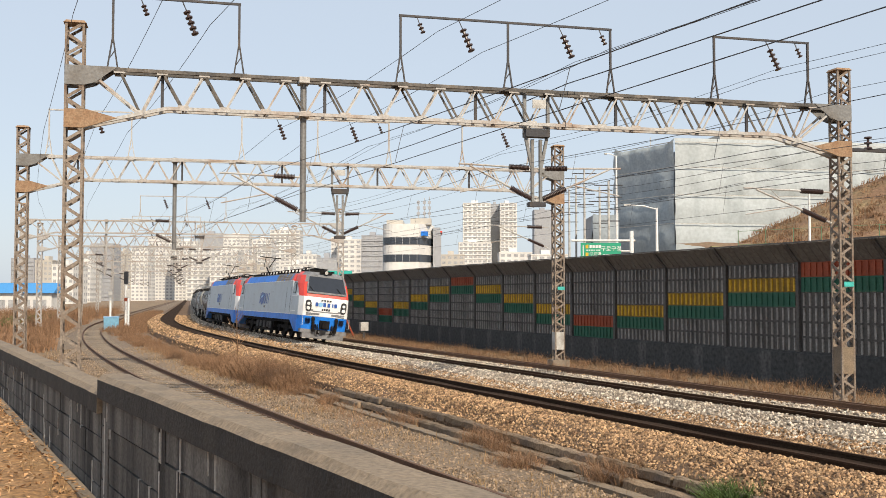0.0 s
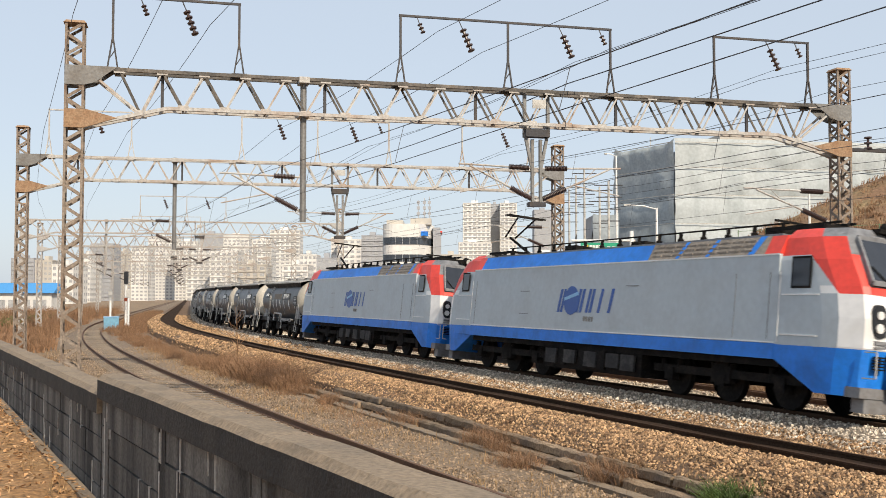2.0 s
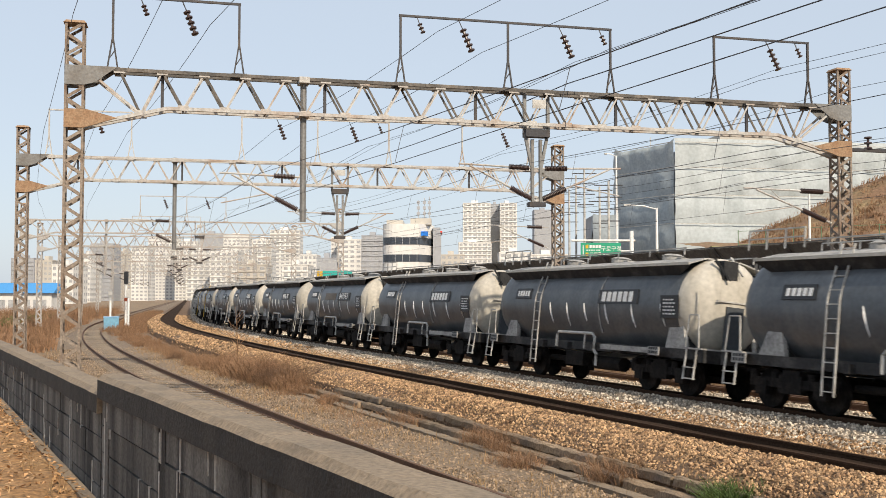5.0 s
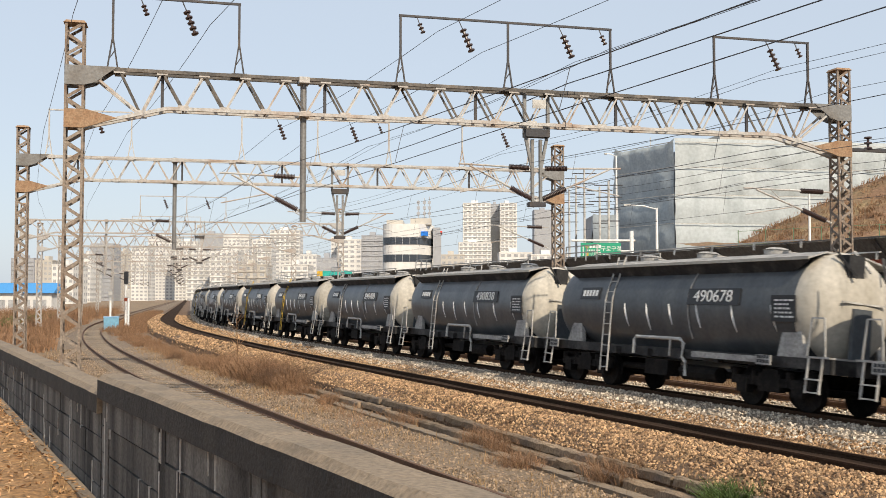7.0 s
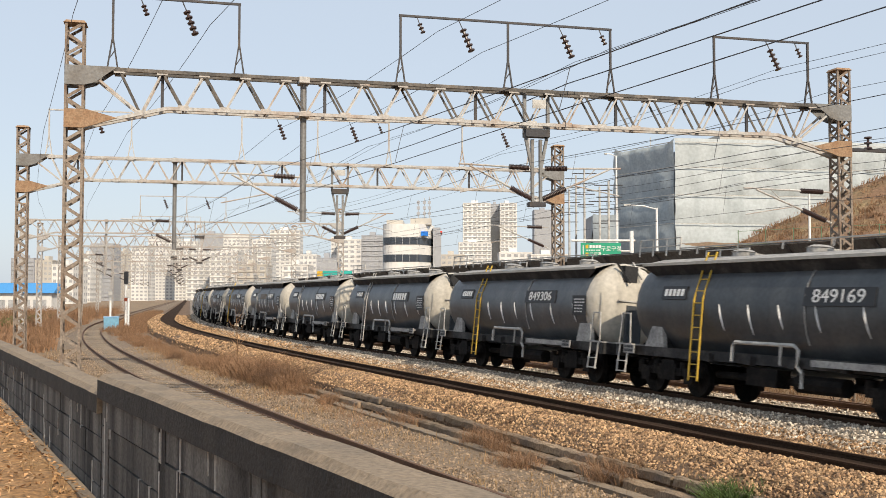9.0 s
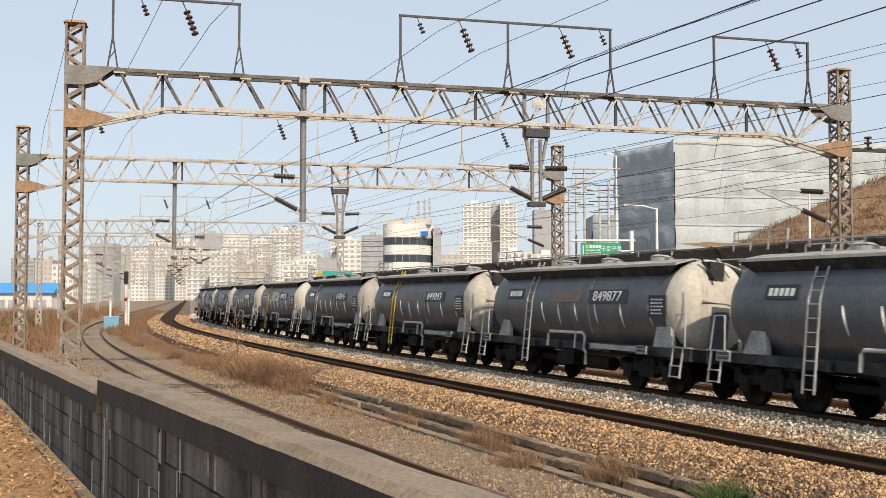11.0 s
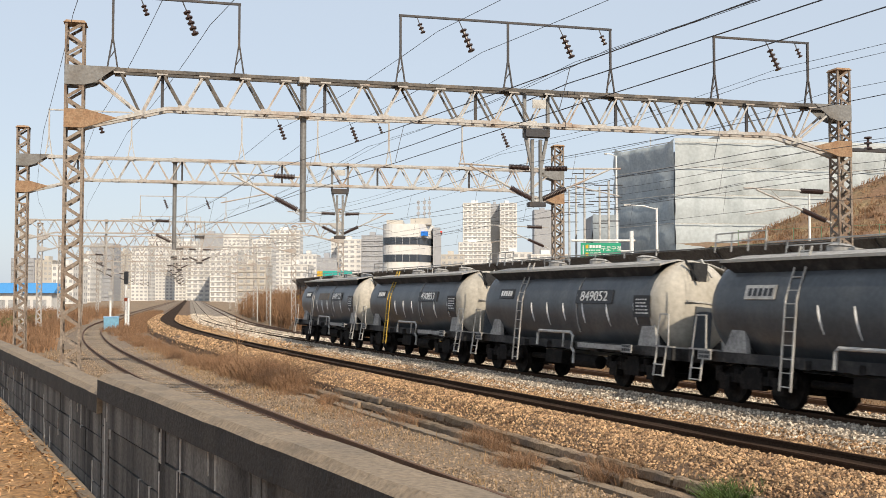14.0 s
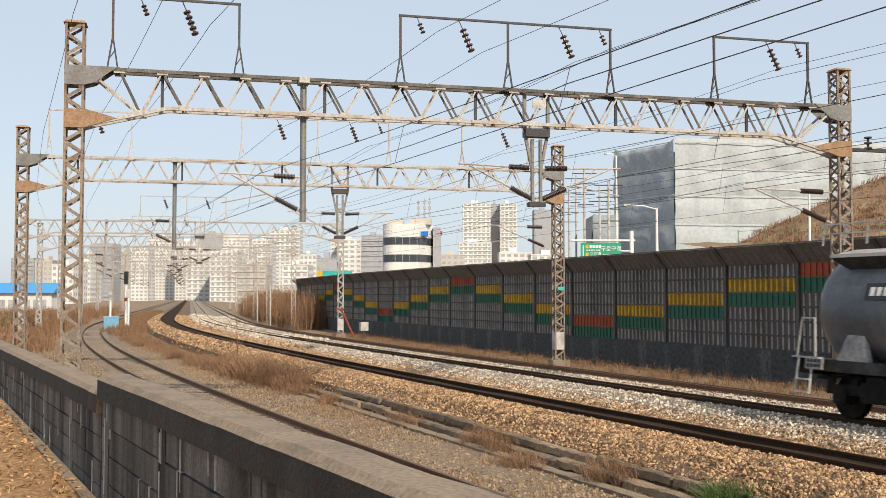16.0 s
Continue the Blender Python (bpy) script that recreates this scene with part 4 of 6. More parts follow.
# ---- signals and cabinets beside the side track ----
sig = empty("railway_signal", Matrix.Translation(line(104, -3.6, -0.8)), label="white signal post with red bands and a dark signal head", category="signal")
bm = bmesh.new()
tube(bm, [(0, 0, 0), (0, 0, 5.6)], 0.12, 8)
part("post", bm, M["paint"], sig)
boxes("signal_head", [((-0.2, -0.2, 4.6), (0.2, 0.1, 5.9))], M["plate"], sig)
boxes("band", [((-0.14, -0.14, 2.8), (0.14, 0.14, 3.15))], M["b_red"], sig, "red band")
for dx in (-0.9, 0.9):
    p = line(101 + dx * 2, -4.2 - dx, -0.8)
    post = empty("marker_post", Matrix.Translation(p), label="white marker post by the curve", category="post", group="marker posts")
    bm = bmesh.new()
    tube(bm, [(0, 0, 0), (0, 0, 4.0)], 0.11, 8)
    part("pole", bm, M["paint"], post)
    boxes("board", [((-0.2, -0.14, 3.2), (0.2, -0.11, 3.9))], M["hand"], post)
cab = empty("equipment_cabinet", rake(98, -4.9, -0.85), label="pale blue trackside cabinet on a plinth", category="cabinet")
boxes("body", [((-0.6, -0.7, 0.1), (0.6, 0.7, 1.3))], mat("cabinet_blue", (0.16, 0.36, 0.50), 0.5, bump=0.05), cab)
boxes("lid", [((-0.65, -0.75, 1.3), (0.65, 0.75, 1.38))], M["sky_blue"], cab)
boxes("plinth", [((-0.7, -0.8, -0.3), (0.7, 0.8, 0.1))], M["sleeper"], cab)
box2 = empty("relay_box", rake(67.5, 13.0, -0.8), label="small grey relay box on a leg in the grass", category="relay box")
boxes("case", [((-0.22, -0.3, 0.7), (0.22, 0.3, 1.35))], M["hand"], box2)
boxes("leg", [((-0.08, -0.08, -0.2), (0.08, 0.08, 0.7))], M["steel_dk"], box2)
for i, s in enumerate((108, 126)):
    post = empty("marker_post", Matrix.Translation(line(s, 11.8, -0.8)), label="pale concrete marker post near the thicket", category="post", group="marker posts")
    bm = bmesh.new()
    tube(bm, [(0, 0, 0), (0, 0, 4.6)], 0.09, 8)
    part("pole", bm, M["hand"], post)

# ---- town beyond ----
W_WHITE = mat("white_render", (0.70, 0.69, 0.66), 0.85, var=0.08, scale=0.12, fine=1.5, bump=0.0, tint=(0.58, 0.565, 0.54), streak=True)
W_GREY = mat("grey_render", (0.36, 0.37, 0.39), 0.85, var=0.08, scale=0.12, fine=1.5, bump=0.0)
W_TAN = mat("cream_render", (0.50, 0.465, 0.41), 0.85, var=0.08, scale=0.12, fine=1.5, bump=0.0)
# Pane colour paled to take in the haze of the distance.
W_GLASS = mat("hazed_window", (0.38, 0.385, 0.39), 0.4, var=0.3, scale=0.5, fine=2, bump=0.0)
W_DARK = mat("dark_window_band", (0.045, 0.055, 0.07), 0.15, var=0.2, bump=0.0)


def there(px, dist):
    """The eastward place of a bearing at a distance ahead."""
    return (px - 784.0) * dist / 1850.0


def high(py, dist):
    return 2.5 + (525.0 - py) * dist / 1850.0


def tower(x0, x1, top, dist, deep, wall, turnd, floors, bays, label, base=-1.3, step=0.0, glass=None, balcony=True):
    """A block of flats between two bearings, with every window set in."""
    dist = dist * 2.0
    X0, X1, Z = there(x0, dist), there(x1, dist), high(top, dist)
    w = X1 - X0
    deep = deep * 1.5
    floors = int((Z - base) / 3.0)
    bays = max(4, int(w / 3.4))
    b = empty("apartment_building", Matrix.Translation((X0, dist, base)) @ Matrix.Rotation(radians(turnd), 4, "Z"), label=label, category="building", group="buildings of the town")
    H = Z - base
    boxes("wall", [((0, 0, 0), (w, deep, H))], wall, b)
    boxes("roof", [((-0.2, -0.2, H), (w + 0.2, deep + 0.2, H + 0.5)), ((w * 0.3, deep * 0.3, H + 0.5), (w * 0.55, deep * 0.6, H + 3.0))], wall, b)
    bm = bmesh.new()
    fh, bw = H / floors, w / bays
    for i in range(floors):
        for j in range(bays):
            box(bm, (j * bw + bw * 0.2, -0.12, i * fh + fh * 0.32), (j * bw + bw * 0.8, 0.1, i * fh + fh * 0.8))
        nb = max(2, int(deep / bw))
        for j in range(nb):
            d = deep / nb
            box(bm, (w - 0.1, j * d + d * 0.25, i * fh + fh * 0.32), (w + 0.12, j * d + d * 0.7, i * fh + fh * 0.8))
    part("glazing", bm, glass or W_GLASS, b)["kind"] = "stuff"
    if balcony:
        bm = bmesh.new()
        for i in range(floors):
            box(bm, (0.1, -0.5, i * fh), (w - 0.1, -0.01, i * fh + fh * 0.12))
        for j in range(0, bays + 1, 3):
            box(bm, (j * bw - 0.12, -0.5, 0), (j * bw + 0.12, -0.01, H))
        part("balcony_band", bm, wall, b)["kind"] = "stuff"
    return b


tower(820, 868, 360, 420, 16, W_WHITE, 0, 26, 9, "tall white apartment tower in the haze")
tower(868, 888, 362, 432, 14, W_GREY, 0, 26, 3, "grey stair core of the apartment towers", balcony=False)
tower(886, 915, 360, 424, 16, W_WHITE, 0, 26, 6, "tall white apartment tower beside a grey core")
tower(812, 870, 430, 400, 12, W_WHITE, 0, 12, 10, "white stepped podium of the apartment towers")
tower(946, 982, 372, 520, 16, W_GREY, 0, 30, 7, "grey glass-fronted tower in the haze", balcony=False)
tower(884, 942, 448, 300, 14, W_WHITE, 0, 5, 8, "low white block below the towers", balcony=False)
tower(780, 822, 452, 330, 14, W_TAN, 0, 6, 8, "low cream block below the towers", balcony=False)
tower(940, 1005, 452, 260, 14, W_WHITE, 0, 5, 8, "low white block above the barrier", balcony=False)
rng = random.Random(40)
for x0, x1, top, dist in ((596, 640, 425, 330), (640, 682, 418, 330), (586, 606, 421, 340), (478, 530, 408, 420), (446, 480, 425, 380), (395, 440, 418, 460), (352, 394, 414, 480), (310, 350, 428, 500),
                          (262, 306, 420, 520), (232, 262, 440, 420), (205, 232, 445, 480), (160, 200, 432, 430), (140, 160, 452, 320), (530, 560, 452, 300), (560, 596, 458, 260), (420, 470, 470, 260),
                          (62, 92, 462, 300), (92, 130, 470, 260), (330, 372, 442, 360), (372, 420, 446, 340), (20, 60, 458, 420), (500, 545, 470, 250)):
    tower(x0, x1, top, dist, 14, rng.choice((W_TAN, W_WHITE, W_WHITE, W_WHITE, W_GREY)), 0, max(5, int((525 - top) * dist / 1850 / 2.8)), max(4, int((x1 - x0) * dist / 1850 / 2.4)), "pale apartment block far beyond the railway", balcony=rng.random() < 0.5)
# workshop with a blue roof
ws = empty("workshop", Matrix.Translation((there(-60, 190), 190, -1.3)), label="long white workshop with a bright blue roof", category="building", group="buildings of the town")
wl_ = there(92, 190) - there(-60, 190)
boxes("wall", [((0, 0, 0), (wl_, 6, 4.4))], W_WHITE, ws)
boxes("glazing", [((k * 1.5 + 0.3, -0.08, 1.4), (k * 1.5 + 1.2, 0.1, 3.2)) for k in range(int(wl_ / 1.5))], W_GLASS, ws)["kind"] = "stuff"
bm = bmesh.new()
for x0, x1 in ((-0.5, wl_ + 0.5),):
    f = [bm.verts.new(p) for p in ((x0, -0.6, 4.4), (x1, -0.6, 4.4), (x1, 3, 6.3), (x0, 3, 6.3), (x1, 6.6, 4.4), (x0, 6.6, 4.4))]
    bm.faces.new((f[0], f[1], f[2], f[3]))
    bm.faces.new((f[3], f[2], f[4], f[5]))
    bm.faces.new((f[0], f[3], f[5]))
    bm.faces.new((f[1], f[4], f[2]))
part("roof", bm, mat("blue_sheet_roof", (0.06, 0.28, 0.60), 0.5, var=0.1, bump=0.0), ws, "bright blue sheet roof")

# rounded white office block
D0 = 165.0
off = empty("office_building", Matrix.Translation((there(676, D0), D0, -1.3)), label="white rounded office block with dark window bands", category="building", group="buildings of the town")
W1, W2, HH = there(742, D0) - there(676, D0), there(768, D0) - there(742, D0), high(396, D0) + 1.3


def round_block(bm, z0, z1, grow=0.0):
    pts = []
    r = 2.2
    for k in range(7):
        a = math.pi + k / 6 * math.pi / 2
        pts.append((r - grow + (r) * math.cos(a) - 0.0, r + (r) * math.sin(a) - grow))
    pts += [(W1 + grow, -grow), (W1 + W2 + grow, 5.0), (W1 + W2 + grow, 14.0), (-grow, 14.0)]
    lo = [bm.verts.new((x, y, z0)) for x, y in pts]
    hi = [bm.verts.new((x, y, z1)) for x, y in pts]
    bm.faces.new(lo[::-1])
    bm.faces.new(hi)
    for i in range(len(pts)):
        bm.faces.new((lo[i], lo[(i + 1) % len(pts)], hi[(i + 1) % len(pts)], hi[i]))


bm = bmesh.new()
round_block(bm, 0, HH)
part("wall", bm, W_WHITE, off)
for k in range(4):
    z = HH - 3.3 - k * 2.72
    bm = bmesh.new()
    round_block(bm, z, z + 1.15, 0.04)
    band = part("window_band", bm, W_DARK, off, "dark ribbon of windows")
    boxes("mullion", [((0.9 + j * 1.15, -0.1, z), (0.97 + j * 1.15, -0.03, z + 1.15)) for j in range(1, 5)], W_GREY, band)
boxes("penthouse", [((0.6, 2, HH), (W1 * 0.55, 9, HH + 0.7)), ((W1 * 0.75, 2, HH), (W1 + W2 * 0.8, 9, HH + 1.0))], W_TAN, off)
boxes("pilaster", [((W1 + W2 - 0.2, 3.2, 0), (W1 + W2 + 1.0, 4.6, HH - 0.4))], W_GREY, off)
boxes("signboard", [((W1 + 0.3, 0.25, HH - 1.9), (W1 + W2 * 0.6, 2.0, HH - 1.2))], M["l_blue"], off, "blue signboard")
it = []
for dx in (5.6, 6.6, 7.4):
    it.append(((dx, 5, HH), (dx, 5, HH + 4.4 + 0.4 * math.sin(dx)), 0.12, 0.12))
    for k in range(3):
        it.append(((dx - 0.25, 4.9, HH + 2 + k * 0.9), (dx + 0.25, 4.9, HH + 2 + k * 0.9), 0.08, 0.5))
bars("antenna", it, W_GREY, off, "grey aerials on the roof")
nb = empty("narrow_building", Matrix.Translation((there(768, 175), 175, -1.3)), label="narrow grey building with a red rooftop edge", category="building", group="buildings of the town")
boxes("wall", [((0, 0, 0), (1.2, 8, high(412, 175) + 1.3))], W_GREY, nb)
boxes("roof", [((-0.1, -0.2, high(412, 175) + 1.3), (1.4, 8, high(412, 175) + 1.6))], M["l_red"], nb)

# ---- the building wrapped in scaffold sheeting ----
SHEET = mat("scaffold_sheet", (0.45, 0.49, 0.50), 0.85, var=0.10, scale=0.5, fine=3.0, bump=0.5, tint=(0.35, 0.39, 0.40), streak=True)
# Shaded side of the wrap: shade put into a bluer grey; annex shares it.
SHEET_SHADE = mat("scaffold_sheet_shaded", (0.34, 0.385, 0.41), 0.85, var=0.12, scale=0.5, fine=3.0, bump=0.5, tint=(0.25, 0.29, 0.32), streak=True)
NET = mat("green_debris_net", (0.36, 0.44, 0.31), 0.9, var=0.12, scale=0.4, fine=3.0, bump=0.3, tint=(0.30, 0.36, 0.27))
wrapped = empty("wrapped_building", label="building wrapped in pale grey scaffold sheeting", category="building", group="buildings of the town")


def sheet(name, a, b, z0, z1, mm, seed, sag=0.0, label=""):
    """A hung sheet with folds between two plan points."""
    a, b = Vector(a), Vector(b)
    d = (b - a)
    nrm = Vector((d.y, -d.x, 0)).normalized()
    nu, nv = max(6, int(d.length / 0.6)), max(3, int((z1 - z0) / 0.5))
    verts, faces = [], []
    for j in range(nv + 1):
        for i in range(nu + 1):
            u, v = i / nu, j / nv
            p = a + d * u
            z = z0 + (z1 - z0) * v
            q = noise.noise(Vector((u * d.length * 0.55 + seed * 7, z * 0.3, seed))) * 0.32 + noise.noise(Vector((u * d.length * 1.6, z * 0.7 + seed, 3))) * 0.10
            belly = 0.2 * math.sin(v * math.pi)
            q *= min(1.0, 0.12 + 1.6 * math.sin(v * math.pi))
            if j == nv:
                z -= sag * 4 * u * (1 - u)
            p = p + nrm * (q + belly)
            verts.append((p.x, p.y, z))
    for j in range(nv):
        for i in range(nu):
            k = j * (nu + 1) + i
            faces.append((k, k + 1, k + nu + 2, k + nu + 1))
    return raw(name, verts, faces, mm, wrapped, label, smooth=True)


CO, LE, RI = Vector((26.7, 120, 0)), Vector((21.3, 129, 0)), Vector((62, 126, 0))
ZT = 20.3
levels = [4.0, 7.4, 10.9, 14.2, 17.4, ZT]
for i in range(5):
    sheet("side_sheet", LE, CO, levels[i], levels[i + 1] + (0.5 if i == 4 else 0), SHEET_SHADE, i + 1, 1.4 if i == 4 else 0, "shaded grey-blue sheeting")
    sheet("front_sheet", CO, RI, levels[i], levels[i + 1] + (0.5 if i == 4 else 0), NET if i == 0 else SHEET, i + 11, 0.0, "pale sheeting hung in bands")
bm = bmesh.new()
for k in range(8):
    p = LE.lerp(CO, k / 7)
    strut(bm, (p.x + 0.4, p.y + 0.4, 3), (p.x + 0.4, p.y + 0.4, ZT + (0.3 if k in (0, 7) else -0.6) + (1.8 if k == 4 else 0)), 0.07)
for k in range(16):
    p = CO.lerp(RI, k / 15)
    strut(bm, (p.x, p.y + 0.7, 3), (p.x, p.y + 0.7, ZT + 0.4), 0.07)
for z in levels[1:]:
    strut(bm, (LE.x - 0.3, LE.y - 0.2, z), (CO.x - 0.2, CO.y - 0.35, z), 0.09)
    strut(bm, (CO.x, CO.y - 0.4, z), (RI.x, RI.y - 0.4, z), 0.07)
part("scaffold", bm, M["hand"], wrapped, "scaffold tubes behind the sheeting")["kind"] = "stuff"
bm = bmesh.new()
box(bm, (0.6, 1.2, 0), (34, 14, ZT - 0.8), Matrix.Translation((27.0, 120.2, 0)) @ Matrix.Rotation(radians(9.6), 4, "Z"))
part("core", bm, W_GREY, wrapped, "unfinished concrete core")
bm = bmesh.new()
box(bm, (6.0, 1.5, ZT - 0.8), (14.0, 8, ZT + 1.3), Matrix.Translation((27.0, 120.2, 0)) @ Matrix.Rotation(radians(9.6), 4, "Z"))
part("rooftop_room", bm, W_TAN, wrapped)
# lower annex in dark sheeting
an_ = empty("annex", label="low annex in dark blue-grey sheeting", category="building", group="buildings of the town")
wrapped_main, wrapped = wrapped, an_
sheet("side_sheet", Vector((there(1050, 118), 118, 0)), Vector((there(1096, 117), 117, 0)), 3, high(378, 118), SHEET_SHADE, 31, 0.3)
sheet("side_sheet", Vector((there(1046, 126), 126, 0)), Vector((there(1050, 118), 118, 0)), 3, high(378, 118), SHEET_SHADE, 32, 0.3)
boxes("core", [((there(1052, 118), 118.8, 0), (there(1094, 118), 126, high(380, 118)))], W_GREY, an_)

# ---- hillside with a fence, road furniture ----
HILL = mat("brown_hillside", (0.22, 0.13, 0.075), 0.95, var=0.35, scale=0.4, fine=3.0, bump=0.6, tint=(0.27, 0.20, 0.10))
LAWN = mat("dry_lawn", (0.30, 0.27, 0.11), 0.95, var=0.25, scale=0.4, fine=3.0, bump=0.4, tint=(0.36, 0.30, 0.15))
verts, faces, ids = [], [], []
NU, NV = 40, 16
for j in range(NV + 1):
    for i in range(NU + 1):
        x = 24 + i * 1.6
        v = j / NV
        y = 88 + 22 * v - 0.12 * (x - 24)
        crest = 8.0 + max(0.0, x - 30.5) * 0.46
        foot = 5.9 + max(0, x - 26) * 0.03
        e = min(1.0, max(0.0, (v - 0.22) / 0.7))
        z = foot + 0.9 * min(1, v / 0.22) + (crest - foot - 0.9) * e * (1.0 if crest > foot else 0)
        z += noise.noise(Vector((x * 0.5, y * 0.5, 2))) * 0.35
        if j == 0:
            z = -1.3
        verts.append((x, y, z))
for j in range(NV):
    for i in range(NU):
        k = j * (NU + 1) + i
        faces.append((k, k + 1, k + NU + 2, k + NU + 1))
        ids.append(1 if j < 5 else 0)
hill = raw("hillside", verts, faces, [HILL, LAWN], smooth=True)
hill.data.polygons.foreach_set("material_index", ids)
tagged(hill, "brown hillside with a mown yellow-green foot", "hillside", kind="structure")
g = random.Random(14)
hp = []
for _ in range(700):
    x, v = g.uniform(30, 70), g.uniform(0.35, 1)
    y = 88 + 22 * v - 0.12 * (x - 24)
    crest, foot = 8.0 + max(0.0, x - 30.5) * 0.46, 5.9 + max(0, x - 26) * 0.03
    e = min(1.0, max(0.0, (v - 0.22) / 0.7))
    hp.append((x, y, foot + 0.8 + (crest - foot - 0.9) * e))
tufts("hill_scrub", hp, 14, 0.7, 0.7, M["brush"], "reddish dead scrub on the hillside", 71, 0.6, 0.03, "stuff", "scrub", True)


def fence(name, pts, h, step, mm, label):
    f = empty(name, label=label, category="fence")
    for a, b in zip(pts[:-1], pts[1:]):
        a, b = Vector(a), Vector(b)
        n = max(1, int((b - a).length / step))
        for k in range(n):
            p = a.lerp(b, k / n)
            bars("post", [(p - Vector((0, 0, 1.0)), p + Vector((0, 0, h)), 0.06, 0.06)], mm, f)
        for z in (0.35 * h, 0.95 * h):
            bars("rail", [(a + Vector((0, 0, z)), b + Vector((0, 0, z)), 0.035, 0.035)], mm, f)
    return f


GREEN_STEEL = mat("green_fence_steel", (0.10, 0.17, 0.09), 0.6, var=0.1, bump=0.0)
fence("hill_fence", [(25.0, 88.4, 6.2), (34, 87.3, 6.6), (46, 86, 7.0)], 1.9, 2.2, GREEN_STEEL, "thin green wire fence below the hillside")
fence("crest_railing", [(48.2, 99.5, 16.3), (60, 97, 21)], 1.2, 0.5, M["rust"], "rust-brown railing on the hill crest")


def street_lamp(p, h, arm, label):
    l = empty("street_lamp", Matrix.Translation(p), label=label, category="street lamp", group="street lamps")
    bm = bmesh.new()
    tube(bm, [(0, 0, -1), (0, 0, h)], [0.13, 0.08], 8)
    part("pole", bm, M["paint"], l, smooth=True)
    bm = bmesh.new()
    tube(bm, [(0, 0, h - 0.1), (arm * 0.5, 0, h + 0.15), (arm, 0, h + 0.2)], 0.05, 6)
    part("arm", bm, M["paint"], l)
    boxes("lamp_head", [((min(arm, arm * 1.25), -0.15, h + 0.12), (max(arm, arm * 1.25), 0.15, h + 0.26))], M["hand"], l)
    return l


D1_ = 75.0
street_lamp((there(1163, D1_), D1_, 4.0), high(368, D1_) - 4.0, -1.9, "pale grey street lamp with a long arm")
street_lamp((there(1434, 84), 84, 4.0), high(340, 84) - 4.0, -1.6, "pale grey street lamp behind the barrier")
street_lamp((there(1092, 100), 100, 3.0), high(275, 100) - 3.0, -0.9, "tall thin street lamp beside the sheeting")
for px, d, t, lb in ((1035, 110, 300, 1), (1062, 105, 330, 1), (1078, 96, 320, 1), (1020, 125, 310, 1), (1008, 118, 335, 1)):
    pl = empty("utility_pole", Matrix.Translation((there(px, d), d, -1.0)), label="slim utility pole with crossarms in the distance", category="utility pole", group="utility poles")
    H = high(t, d) + 1.0
    bm = bmesh.new()
    tube(bm, [(0, 0, 0), (0, 0, H)], [0.16, 0.1], 8)
    part("pole", bm, M["hand"], pl)
    for k in range(4):
        bars("crossarm", [((-1.3 + 0.2 * k, 0, H - 0.4 - k * 1.1), (1.3 - 0.1 * k, 0, H - 0.4 - k * 1.1), 0.09, 0.09)], M["steel_dk"], pl)
# green direction sign
GREEN = mat("sign_green", (0.01, 0.30, 0.17), 0.45, var=0.05, bump=0.0)
SGN = 70.0
sg = empty("road_sign", Matrix.Translation((there(1028, SGN), SGN, high(459, SGN))), label="green direction sign with white writing on a gantry arm", category="road sign")
sw, sh = there(1099, SGN) - there(1028, SGN), high(430, SGN) - high(459, SGN)
boxes("board", [((0, 0, 0), (sw, 0.08, sh))], GREEN, sg)
face = Matrix.Rotation(radians(90), 4, "X")
text_part("place_name", "구로구청", 0.38, M["paint"], sg, Matrix.Translation((sw * 0.76, -0.012, sh * 0.62)) @ face)
text_part("place_name", "구로역", 0.30, M["paint"], sg, Matrix.Translation((sw * 0.36, -0.012, sh * 0.3)) @ face)
it = [((sw * 0.56 + k * 0.17, -0.012, sh * 0.2), (sw * 0.56 + k * 0.17 + 0.12, 0, sh * 0.3)) for k in range(6)]
it += [((sw * 0.22 + k * 0.2, -0.012, sh * 0.68), (sw * 0.22 + k * 0.2 + 0.15, 0, sh * 0.86)) for k in range(4)]
it += [((sw * 0.14 + k * 0.16, -0.012, sh * 0.52), (sw * 0.14 + k * 0.16 + 0.11, 0, sh * 0.58)) for k in range(6)]
it += [((sw * 0.05, -0.012, sh * 0.15), (sw * 0.07, 0, sh * 0.85)), ((sw * 0.5, -0.012, sh * 0.08), (sw * 0.505, 0, sh * 0.92))]
boxes("writing", it, M["paint"], sg, "white writing reduced to bars")
boxes("marker", [((sw * 0.12, -0.014, sh * 0.66), (sw * 0.19, 0, sh * 0.88)), ((sw * 0.12, -0.014, sh * 0.18), (sw * 0.19, 0, sh * 0.4))], M["b_yellow"], sg, "yellow route markers")
bm = bmesh.new()
tube(bm, [(sw + 0.75, 0.15, -6), (sw + 0.75, 0.15, sh + 0.8)], 0.14, 10)
tube(bm, [(-0.6, 0.15, sh + 0.16), (sw + 1.0, 0.15, sh + 0.16)], 0.07, 8)
tube(bm, [(0.2, 0.15, sh * 0.5), (sw + 0.8, 0.15, sh * 0.5)], 0.05, 8)
part("gantry_arm", bm, M["paint"], sg, "white tubular post and arm", smooth=True)
